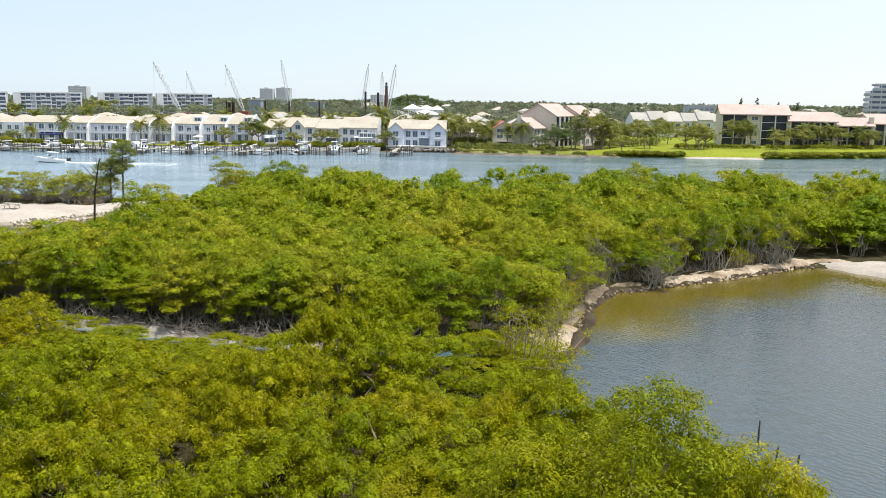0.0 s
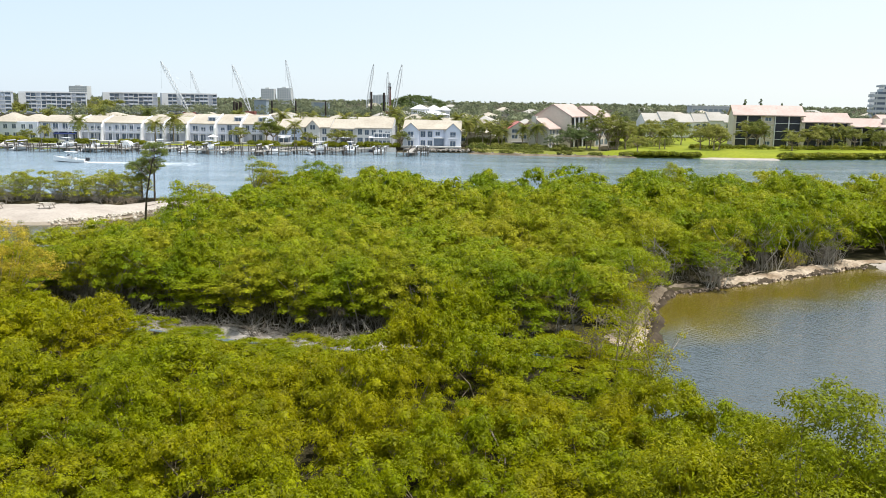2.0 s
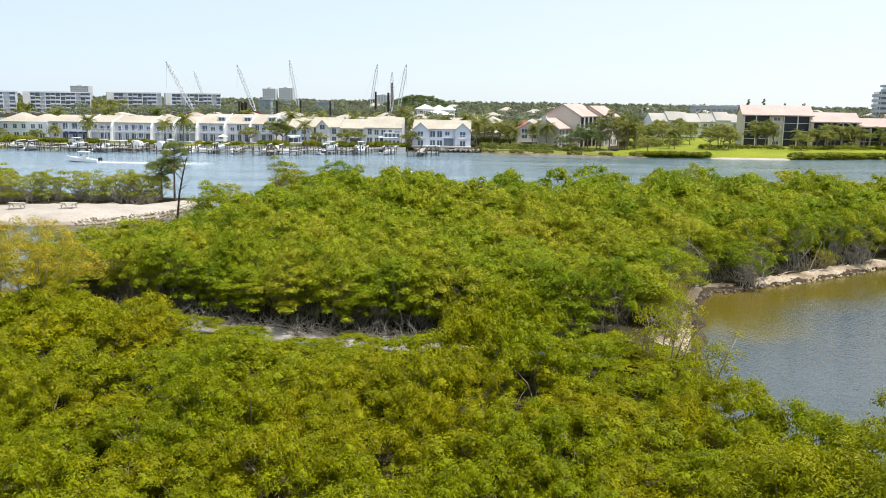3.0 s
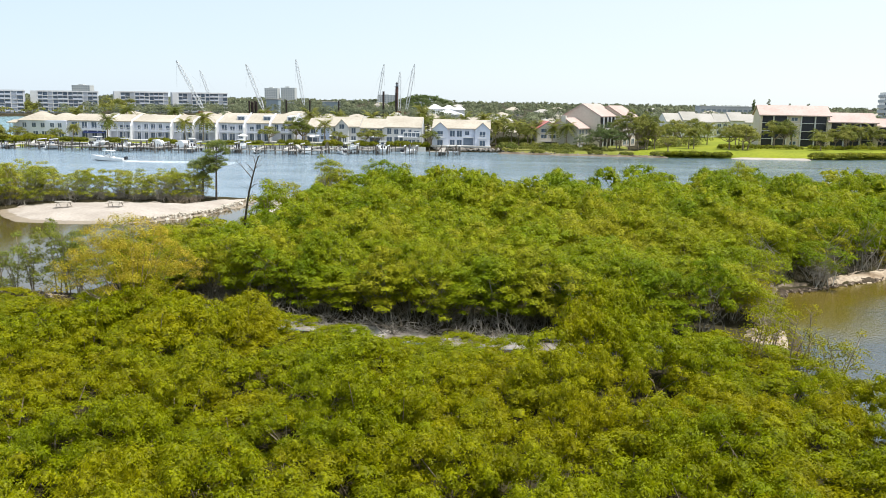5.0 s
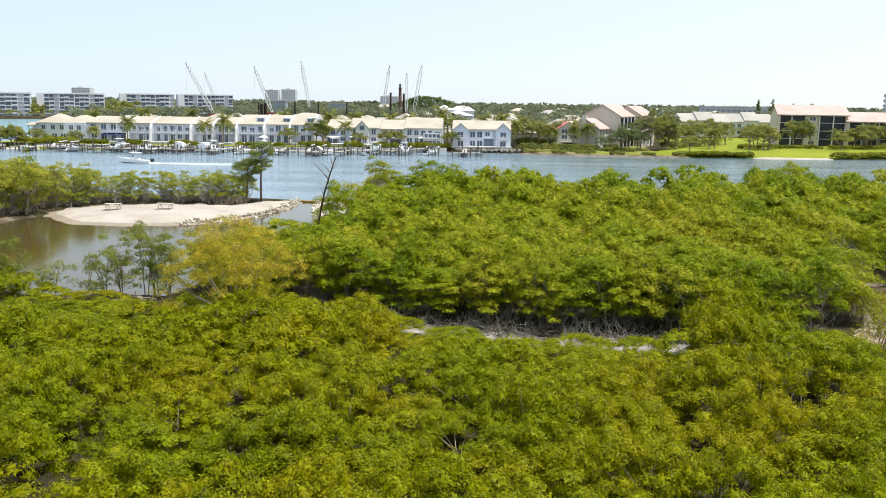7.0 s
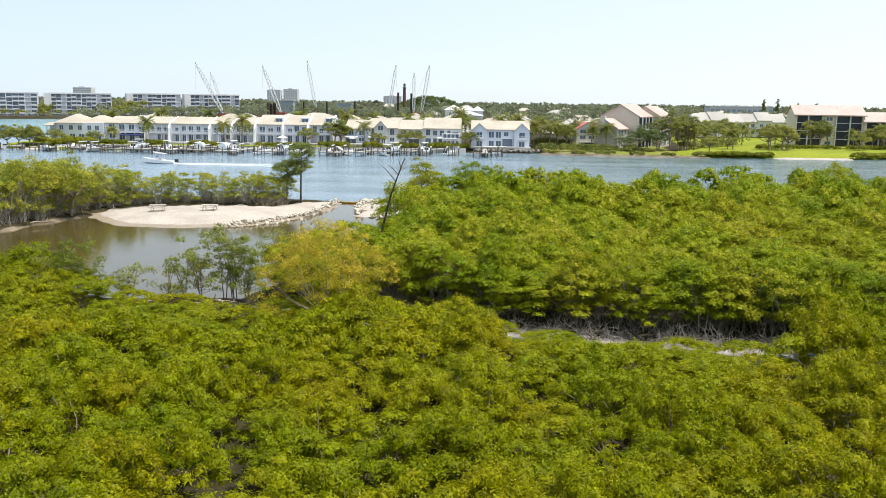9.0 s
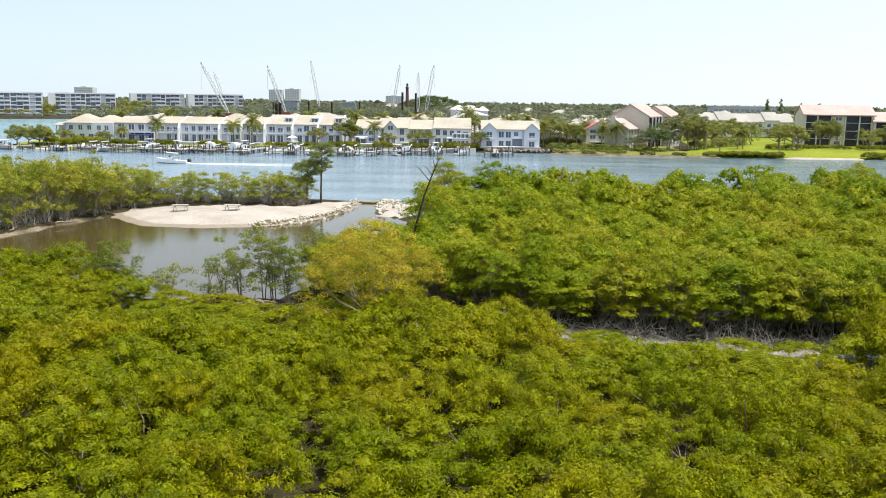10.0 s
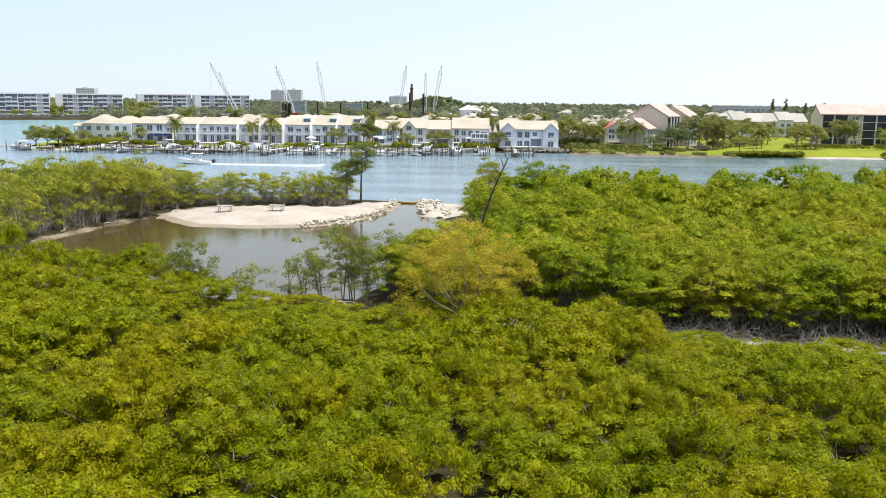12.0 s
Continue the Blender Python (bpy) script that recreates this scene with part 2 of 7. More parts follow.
PALE_STEM = worn("pale_stem", (0.22, 0.20, 0.17), (0.40, 0.37, 0.33), 0.9, 9, 0.9, 0, 0.2, 0.5, 0.02)
BARK_DARK = worn("bark_dark", (0.06, 0.05, 0.04), (0.12, 0.10, 0.08), 2.0, 14, 0.9, 0, 0.2, 0.5, 0.02)
MUD = worn("mud", (0.04, 0.03, 0.02), (0.075, 0.058, 0.04), 0.6, 5, 0.9, 0, 0.12, 0.6, 0.08)
SAND = worn("sand", (0.335, 0.295, 0.255), (0.415, 0.37, 0.325), 0.25, 3.0, 0.95, 0, 0.1, 0.35, 0.06, 0.25)
WET_SAND = worn("wet_sand", (0.22, 0.18, 0.13), (0.28, 0.23, 0.17), 0.3, 3.0, 0.6, 0, 0.4, 0.3, 0.05, 0.25)
BANK_BROWN = worn("earth_bank", (0.11, 0.085, 0.06), (0.23, 0.19, 0.14), 0.4, 3.0, 0.95, 0, 0.1, 0.6, 0.1, 0.5)
PALE_BANK = worn("pale_bank", (0.47, 0.39, 0.30), (0.25, 0.185, 0.125), 0.5, 3.5, 0.95, 0, 0.1, 0.7, 0.12, 0.6)
GRASS = worn("grass", (0.165, 0.20, 0.018), (0.235, 0.26, 0.025), 0.06, 1.2, 0.9, 0, 0.1, 0.5, 0.05, 0.4)
GRASS_DULL = worn("dull_grass", (0.15, 0.175, 0.025), (0.24, 0.235, 0.07), 0.12, 1.5, 0.95, 0, 0.1, 0.5, 0.05, 0.4)
HEDGE = foliage("leaf_hedge", (0.12, 0.14, 0.008), (0.19, 0.205, 0.01), (0.26, 0.255, 0.015), 0.3)
WHITE = worn("white_stucco", (0.66, 0.67, 0.69), (0.58, 0.59, 0.61), 0.15, 2.0, 0.85, 0, 0.2, 0.1, 0.01, 0.12)
CREAM = worn("cream_stucco", (0.60, 0.54, 0.46), (0.66, 0.60, 0.52), 0.15, 2.0, 0.85, 0, 0.2, 0.1, 0.01, 0.15)
ROOF_TAN = worn("tan_tile", (0.36, 0.32, 0.26), (0.43, 0.39, 0.325), 0.12, 1.6, 0.85, 0, 0.2, 0.4, 0.04, 0.3)
ROOF_PINK = worn("pink_tile", (0.42, 0.32, 0.285), (0.49, 0.39, 0.355), 0.12, 1.6, 0.85, 0, 0.2, 0.4, 0.04, 0.3)
ROOF_WHITE = worn("white_tile", (0.32, 0.305, 0.275), (0.39, 0.37, 0.34), 0.12, 1.6, 0.8, 0, 0.2, 0.4, 0.04, 0.25)
# glass kept bluish: reflected sky is put into its base colour
GLASS = material("sky_tinted_glass", (0.085, 0.12, 0.175), 0.1, 0, 0.6)
RIVER = water_surface("river_water", (0.026, 0.068, 0.085), (0.115, 0.165, 0.185), 1.1, 0.5, 0.15, 0.012, 2.2, 0.0, None, (0.19, 0.265, 0.33))
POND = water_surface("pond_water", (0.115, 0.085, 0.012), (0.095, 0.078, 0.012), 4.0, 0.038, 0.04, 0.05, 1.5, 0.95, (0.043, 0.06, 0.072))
PALE_MUD = worn("pale_mud", (0.40, 0.37, 0.335), (0.15, 0.125, 0.10), 0.55, 3.0, 0.8, 0, 0.3, 0.7, 0.1, 0.5)
# white walls; the blue of their shaded side is put into the colour
SHADE_WHITE = worn("shade_blue_stucco", (0.56, 0.60, 0.71), (0.62, 0.66, 0.75), 0.15, 2.0, 0.85, 0, 0.2, 0.1, 0.01, 0.12)
# near-black for dark parts, and for the shade painted on recess panels
DARK = material("dark_parts_and_shade", (0.015, 0.016, 0.02), 0.6, 0, 0.2)
LAGOON_WATER = water_surface("lagoon_water", (0.055, 0.040, 0.012), (0.072, 0.054, 0.018), 3.5, 0.005, 0.02, 0.05, 1.6, 0.7)
LAGOON_WATER.node_tree.nodes["Principled BSDF"].inputs["Specular IOR Level"].default_value = 0.5
BAY_WATER = water_surface("bay_water", (0.14, 0.27, 0.31), (0.18, 0.32, 0.36), 0.9, 0.3, 0.15, 0.012, 2.0)
GROUND = worn("ground_soil", (0.030, 0.026, 0.012), (0.055, 0.046, 0.022), 0.2, 2.5, 0.95, 0, 0.15, 0.6, 0.08)


# ---- builders ----
def part(name, bm, mat, parent=None, label=""):
    """Links a bmesh as one mesh object under a thing or a part."""
    me = bpy.data.meshes.new(name)
    bm.to_mesh(me)
    bm.free()
    me.materials.append(mat)
    ob = new(name, me)
    ob.parent = parent
    return tagged(ob, label)


def raw(name, verts, faces, mat, parent=None, smooth=False):
    """Links numpy vertices and quads (or triangles) as one mesh object."""
    verts, faces = np.asarray(verts, np.float32), np.asarray(faces, np.int32)
    me = bpy.data.meshes.new(name)
    k = faces.shape[1]
    me.vertices.add(len(verts))
    me.vertices.foreach_set("co", verts.ravel())
    me.loops.add(faces.size)
    me.loops.foreach_set("vertex_index", faces.ravel())
    me.polygons.add(len(faces))
    me.polygons.foreach_set("loop_start", np.arange(0, faces.size, k, dtype=np.int32))
    me.polygons.foreach_set("loop_total", np.full(len(faces), k, np.int32))
    if smooth:
        me.polygons.foreach_set("use_smooth", np.ones(len(faces), bool))
    me.update(calc_edges=True)
    me.materials.append(mat)
    ob = new(name, me)
    ob.parent = parent
    return ob


def box(bm, x0, x1, y0, y1, z0, z1):
    v = [bm.verts.new(c) for c in ((x0, y0, z0), (x1, y0, z0), (x1, y1, z0), (x0, y1, z0), (x0, y0, z1), (x1, y0, z1), (x1, y1, z1), (x0, y1, z1))]
    for f in ((3, 2, 1, 0), (4, 5, 6, 7), (0, 1, 5, 4), (1, 2, 6, 5), (2, 3, 7, 6), (3, 0, 4, 7)):
        bm.faces.new([v[i] for i in f])
    return bm


def prism(bm, outline, axis, a, b):
    """An outline of (u, z) points carried along axis 'x' or 'y' from a to b."""
    def at(u, z, k):
        return (k, u, z) if axis == "x" else (u, k, z)
    p = [bm.verts.new(at(u, z, a)) for u, z in outline]
    q = [bm.verts.new(at(u, z, b)) for u, z in outline]
    n = len(outline)
    bm.faces.new(p[::-1])
    bm.faces.new(q)
    for i in range(n):
        bm.faces.new((p[i], p[(i + 1) % n], q[(i + 1) % n], q[i]))
    return bm


def tube(points, radii, sides=5):
    """Vertices and quads of a tapered tube along points."""
    vs, fs = [], []
    pts = [Vector(p) for p in points]
    for i, p in enumerate(pts):
        d = (pts[min(i + 1, len(pts) - 1)] - pts[max(i - 1, 0)]).normalized()
        u = d.cross(Vector((0.3, 0.9, 0.1))).normalized()
        w = d.cross(u)
        for s in range(sides):
            a = 2 * math.pi * s / sides
            vs.append(p + (u * math.cos(a) + w * math.sin(a)) * radii[i])
    for i in range(len(pts) - 1):
        for s in range(sides):
            a, b = i * sides + s, i * sides + (s + 1) % sides
            fs.append((a, b, b + sides, a + sides))
    return np.array([tuple(v) for v in vs]), np.array(fs)


def joined(pieces):
    vs, fs, k = [], [], 0
    for v, f in pieces:
        vs.append(v)
        fs.append(f + k)
        k += len(v)
    return np.concatenate(vs), np.concatenate(fs)


def leaves(rng, centres, radius, count, size, flat=0.75, up=0.5):
    """Small leaf blades on the outer shells of clumps at centres (n x 3) of the radii given."""
    n = len(centres)
    squash = np.array((1, 1, flat))
    share = radius ** 2 / (radius ** 2).sum()
    many = int(count * 1.9) if n < 200 else count
    pick = rng.choice(n, many, p=share)
    d = rng.normal(size=(many, 3))
    d[:, 2] = np.abs(d[:, 2]) * 1.0 - 0.35 * rng.random(many)
    d /= np.linalg.norm(d, axis=1)[:, None]
    r = radius[pick] * (0.6 + 0.62 * rng.random(many) ** 1.3)
    c = centres[pick] + d * r[:, None] * squash
    if many > count:
        # leaves die off inside the neighbouring clumps, where no light comes
        buried = np.zeros(many, bool)
        for k in range(n):
            q = (c - centres[k]) / (radius[k] * squash)
            buried |= (pick != k) & ((q * q).sum(1) < 0.52)
        keep = np.flatnonzero(~buried)[:count]
        c, d = c[keep], d[keep]
    count = len(c)
    nrm = d + np.array((0, 0, up * 0.8)) + rng.normal(size=(count, 3)) * 0.3
    nrm /= np.linalg.norm(nrm, axis=1)[:, None]
    t = np.cross(nrm, rng.normal(size=(count, 3)))
    t /= np.linalg.norm(t, axis=1)[:, None]
    b = np.cross(nrm, t)
    s = size * (0.6 + 0.8 * rng.random(count))[:, None]
    v = np.stack((c - t * s + b * s * 0.45, c - t * s - b * s * 0.45, c + t * s), 1).reshape(-1, 3)
    f = np.arange(count * 3).reshape(-1, 3)
    return v, f


def leaf_masses(rng, centres, radius, flat=0.75):
    """The dense uneven mass of leaves inside each clump, as a crumpled dome under the loose leaves."""
    n, seg = len(centres), 6
    unit = [(0.0, 0.0, 1.0)]
    for k, el in enumerate((56, 4)):
        for i in range(seg):
            a = 2 * math.pi * (i + 0.5 * (k % 2)) / seg
            unit.append((math.cos(a) * math.cos(radians(el)), math.sin(a) * math.cos(radians(el)), math.sin(radians(el))))
    unit = np.array(unit)
    r = radius[:, None] * (0.36 + 0.4 * rng.random((n, len(unit))))
    v = centres[:, None, :] + unit[None] * r[:, :, None] * np.array((1, 1, flat))
    tri = [(0, 1 + i, 1 + (i + 1) % seg) for i in range(seg)]
    for i in range(seg):
        j = (i + 1) % seg
        tri += [(1 + i, 1 + seg + i, 1 + seg + j), (1 + i, 1 + seg + j, 1 + j)]
    f = np.array(tri)[None] + (np.arange(n) * len(unit))[:, None, None]
    return v.reshape(-1, 3), f.reshape(-1, 3)


def mangrove_mesh(seed, radius, height, base, clumps, count, size, stems, clump_r=(0.42, 0.75), low_share=0.28, single=False, round_=1.0, dense=True):
    """Trunk and crown of one mangrove: base is the height at which its crown begins."""
    rng = np.random.default_rng(seed)
    ang, rad = rng.random(clumps) * 2 * math.pi, np.sqrt(rng.random(clumps)) * radius
    cx, cy = np.cos(ang) * rad * (1 + 0.25 * math.sin(seed)), np.sin(ang) * rad
    dome = np.sqrt(np.clip(1 - (rad / (radius * 1.08)) ** 2, 0.0, 1)) ** round_
    cr = clump_r[0] + (clump_r[1] - clump_r[0]) * rng.random(clumps)
    cz = base + (height - base) * (0.12 + 0.88 * dome) * (0.8 + 0.2 * rng.random(clumps)) - cr * 0.6
    low = rng.random(clumps) < low_share
    cz[low] = base * (0.8 if single else 1.0) + (cz[low] - base) * rng.random(low.sum())
    crown = leaves(rng, np.stack((cx, cy, cz), 1), cr, count, size)
    if dense:
        crown = joined((crown, leaf_masses(rng, np.stack((cx, cy, cz), 1), cr)))
    wood, bend = [], 0.55 if single else 0.12
    for k in range(stems):
        a = rng.random() * 2 * math.pi
        b = rng.integers(clumps)
        spread = 0.55 if single else 0.02
        x0, y0 = math.cos(a) * radius * spread * rng.random(), math.sin(a) * radius * spread * rng.random()
        x1, y1, z1 = cx[b], cy[b], cz[b]
        mid = ((x0 * 0.7 + x1 * 0.3) + rng.normal() * bend, (y0 * 0.7 + y1 * 0.3) + rng.normal() * bend, z1 * 0.5)
        w = 0.018 + (0.034 * rng.random() ** 2 if single else 0.03 * rng.random())
        first = len(wood)
        wood.append(tube(((x0, y0, -0.15), ((x0 + mid[0]) / 2 + rng.normal() * 0.08, (y0 + mid[1]) / 2, z1 * 0.25), mid, (x1, y1, z1)), (w * 1.2, w, w * 0.8, w * 0.35), 5))
        if rng.random() < 0.8:
            # a prop root that arches down beside the stem
            q = rng.random() * 2 * math.pi
            d = 0.5 + 0.7 * rng.random()
            wood.append(tube(((mid[0], mid[1], z1 * 0.42), (x0 + math.cos(q) * d * 0.6, y0 + math.sin(q) * d * 0.6, z1 * 0.30), (x0 + math.cos(q) * d, y0 + math.sin(q) * d, -0.15)), (0.012, 0.018, 0.014), 4))
        for _ in range(5 if single else 0):
            # thin dead side twigs under the leaves
            t = 0.25 + 0.5 * rng.random()
            p = np.array((x0 + (x1 - x0) * t * t, y0 + (y1 - y0) * t * t, z1 * t))
            q = rng.normal(size=3) * np.array((0.55, 0.55, 0.35)) + np.array((0, 0, 0.35))
            wood.append(tube((tuple(p), tuple(p + q * 0.6 + rng.normal(size=3) * 0.1), tuple(p + q)), (0.016, 0.012, 0.005), 3))
        if single:
            # each stem with its roots stays a piece of its own
            wood[first:] = [joined(wood[first:])]
    return (wood if single else joined(wood)), crown


def inside(poly, x, y):
    """Which points lie in a polygon."""
    r = np.zeros(np.shape(x), bool)
    n = len(poly)
    for i in range(n):
        (xa, ya), (xb, yb) = poly[i], poly[(i + 1) % n]
        c = ((ya > y) != (yb > y)) & (x < (xb - xa) * (y - ya) / (yb - ya + 1e-12) + xa)
        r ^= c
    return r


def edge_distance(poly, x, y, closed=True):
    best = np.full(np.shape(x), 1e9)
    n = len(poly)
    for i in range(n if closed else n - 1):
        (xa, ya), (xb, yb) = poly[i], poly[(i + 1) % n]
        dx, dy = xb - xa, yb - ya
        k = np.clip(((x - xa) * dx + (y - ya) * dy) / (dx * dx + dy * dy + 1e-9), 0, 1)
        best = np.minimum(best, np.hypot(x - xa - k * dx, y - ya - k * dy))
    return best


# ---- plan of the shores ----
ISLAND = [(-170, -80), (130, -80), (130, 124), (60, 127), (37, 125), (21, 126), (4, 120), (-7, 116), (-18, 122), (-30, 127), (-38, 129), (-45, 131), (-44, 119),
          (-49, 119), (-48.6, 131.5), (-56, 131.5), (-62, 132), (-75, 134), (-90, 138), (-110, 140), (-170, 138)]
LAGOON = [(-85, 76), (-83.3, 91), (-81.4, 100.8), (-79.6, 107), (-77.3, 111), (-73.5, 107.3), (-70.3, 104.4), (-64.4, 104), (-58.9, 105.4), (-56.8, 106.8), (-53.8, 109.5), (-51.6, 114.5), (-50.2, 119), (-49.2, 125), (-48.8, 130.6),
          (-44.8, 130.6), (-43.9, 116.2), (-39.5, 112), (-38.6, 98), (-40.5, 86), (-44, 73), (-46.6, 64), (-50, 63), (-52.3, 65.5), (-56, 65.4), (-62, 68), (-67, 70), (-76, 66), (-84, 68)]
PONDSHORE = [(4.3, 46.5), (6.0, 56), (7.2, 61), (9.2, 68.3), (11.8, 73.7), (14.8, 74.5), (18.9, 77.3), (23.1, 79.8), (28.4, 83.6), (32.8, 86.7), (35.4, 87.6), (38, 86), (41, 82), (60, 76), (75, 60),
        (75, 20), (45, 6), (22, 10), (15, 20), (12.3, 27), (11, 32), (9.0, 37), (5.2, 41)]
SANDBAR = [(-79.3, 112.4), (-77, 109.4), (-73.9, 105.9), (-70.6, 103), (-64.4, 102.6), (-58.5, 104), (-56.3, 105.4), (-53, 108.6), (-50.8, 114), (-49.4, 118.6), (-48.4, 124.5), (-48.2, 129.6), (-50.5, 131), (-54.5, 127.6), (-57.5, 123.6), (-62, 123), (-68, 123), (-74, 120.4), (-77.6, 116.6)]
POND_CORNER = [(2.6, 56.6), (6.4, 54.2), (10, 66.8), (7.4, 67.6), (4.2, 59.4)]
POND_BEACH = [(34.5, 88.8), (37.5, 85.6), (41.5, 81), (50, 77), (62, 74), (64, 80), (52, 86), (42, 90)]
ROCKPILE = [(-44.5, 115.4), (-38, 113.4), (-37, 119), (-38, 129), (-45.4, 130.6)]
CREEK = [(-47, 64.5), (-37, 61.8), (-32, 59.3), (-27, 58.4), (-20.5, 56.4), (-16, 55.3), (-12, 55), (-7, 54.8), (0, 54.5)]
MAINLAND = [(-4200, 560), (-330, 520), (-308, 552), (-296, 553), (-288, 546), (-230, 424), (-192, 332), (-172, 262), (-165, 247), (-157, 243), (-145, 246), (-120, 246), (-80, 250), (-43, 257), (-26, 260), (-9, 262), (8, 256), (25, 255.5), (41, 255),
            (63, 257.5), (81, 256), (100, 262), (127, 272), (170, 285), (300, 300), (4200, 420), (4200, 4200), (-4200, 4200)]


def ground_height(x, y):
    """Height of the ground over the water level."""
    land = inside(ISLAND, x, y) & ~inside(LAGOON, x, y) & ~inside(PONDSHORE, x, y)
    d = np.minimum(np.minimum(edge_distance(ISLAND, x, y), edge_distance(LAGOON, x, y)), edge_distance(PONDSHORE, x, y))
    main = inside(MAINLAND, x, y)
    dm = edge_distance(MAINLAND, x, y)
    h = np.where(land, np.minimum(0.05 + d * 0.35, 0.45), -np.minimum(0.05 + np.minimum(d, dm) * 0.3, 1.5))
    h = np.where(main, np.minimum(-0.45 + dm * 0.15, 1.3), h)
    for p in (SANDBAR, ROCKPILE):
        h = np.where(inside(p, x, y) & (h < 2), np.minimum(h, -0.25), h)
    c = edge_distance(CREEK, x, y, False)
    return np.where(land & (c < 2.4), np.minimum(h, -0.14 + 0.16 * c), h)


# ---- ground and water ----
def steps(*runs):
    out = []
    for a, b, s in runs:
        out += list(np.arange(a, b, s))
    return np.array(out + [runs[-1][1]])


gx = steps((-4200, -600, 400), (-600, -220, 20), (-220, -105, 2.5), (-105, 70, 1.2), (70, 180, 3), (180, 600, 30), (600, 4200, 400))
gy = steps((-1500, -80, 300), (-80, 10, 6), (10, 140, 1.2), (140, 238, 10), (238, 290, 1.5), (290, 600, 10), (600, 1200, 60), (1200, 4300, 400))
GX, GY = np.meshgrid(gx, gy)
GZ = ground_height(GX, GY)
bumps = np.array([noise.noise(Vector((a * 0.6, b * 0.6, 0))) for a, b in zip(GX.ravel(), GY.ravel())]).reshape(GX.shape)
GZ = GZ + bumps * np.where(GZ > 0, 0.12, 0.0)
idx = np.arange(GX.size).reshape(GX.shape)
quads = np.stack((idx[:-1, :-1], idx[:-1, 1:], idx[1:, 1:], idx[1:, :-1]), -1).reshape(-1, 4)
tagged(raw("ground", np.stack((GX, GY, GZ), -1).reshape(-1, 3), quads, GROUND, None, True), "dark muddy soil of the island and far bank", "ground", "", "structure")


def sheet(name, outline, z, mat, label, category):
    bm = bmesh.new()
    bm.faces.new([bm.verts.new((x, y, z)) for x, y in outline])
    return tagged(part(name, bm, mat), label, category, "", "structure")


sheet("water_river", [(-4200, -1500), (4200, -1500), (4200, 4200), (-4200, 4200)], -0.02, RIVER, "rippled blue-grey river between island and far bank", "water")


def grown(poly, by):
    """The polygon pushed outwards so that its rim hides under the bank."""
    cx, cy = sum(p[0] for p in poly) / len(poly), sum(p[1] for p in poly) / len(poly)
    out = []
    for x, y in poly:
        d = math.hypot(x - cx, y - cy)
        out.append((x + (x - cx) / d * by, y + (y - cy) / d * by))
    return out


PX, PY = np.meshgrid(np.arange(2, 77, 1.0), np.arange(4, 91, 1.0))
pond_in = inside(PONDSHORE, PX, PY)
pond_d = edge_distance(PONDSHORE, PX, PY) * np.where(pond_in, 1, -1)
ids = np.arange(PX.size).reshape(PX.shape)
quads = np.stack((ids[:-1, :-1], ids[:-1, 1:], ids[1:, 1:], ids[1:, :-1]), -1).reshape(-1, 4)
quads = quads[(pond_d.ravel()[quads] > -1.6).all(1)]
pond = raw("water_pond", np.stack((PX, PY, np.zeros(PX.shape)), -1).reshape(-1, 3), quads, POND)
# sheltered shallows near shore; further out wind ripples, with sky reflection put into colour
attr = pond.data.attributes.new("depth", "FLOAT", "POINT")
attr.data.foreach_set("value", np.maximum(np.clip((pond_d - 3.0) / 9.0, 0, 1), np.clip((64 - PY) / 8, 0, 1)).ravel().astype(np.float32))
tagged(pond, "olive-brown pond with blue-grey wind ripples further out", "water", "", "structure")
sheet("water_bay", [(-330, 300), (-182, 322), (-220, 420), (-278, 545), (-300, 556), (-330, 530), (-430, 545), (-430, 380)], 0.0, BAY_WATER, "shallow turquoise water of the bay", "water")
sheet("water_lagoon", LAGOON, 0.0, LAGOON_WATER, "brown shallow lagoon water beside a sandbar", "water")


# ---- mangroves ----
def as_thing(name, wood, crown, leaf, bark=BARK, stem=None):
    """An Empty at the tree's foot with its trunk and crown under it."""
    e = new(name)
    if isinstance(wood, list):
        for v, f in wood:
            raw("stem", v, f, stem or STEM, e)
    else:
        raw("trunk", wood[0], wood[1], bark, e)
    raw("crown", crown[0], crown[1], leaf, e)
    return e


def scattered(rng, x0, x1, y0, y1, gap, keep):
    """Places on a jittered lattice that pass keep(x, y)."""
    out, row = [], 0
    y = y0
    while y < y1:
        x = x0 + (row % 2) * gap / 2
        while x < x1:
            px, py = x + (rng.random() - 0.5) * gap * 0.7, y + (rng.random() - 0.5) * gap * 0.7
            if keep(px, py):
                out.append((px, py))
            x += gap
        y += gap * 0.87
        row += 1
    return out


def on_land(x, y, rim=0.0):
    a, b = np.array([x]), np.array([y])
    if not inside(ISLAND, a, b)[0] or inside(LAGOON, a, b)[0] or inside(PONDSHORE, a, b)[0]:
        return False
    return rim <= 0 or min(edge_distance(p, a, b)[0] for p in (ISLAND, LAGOON, PONDSHORE)) > rim


def creek_gap(x, y):
    return edge_distance(CREEK, np.array([x]), np.array([y]), False)[0]


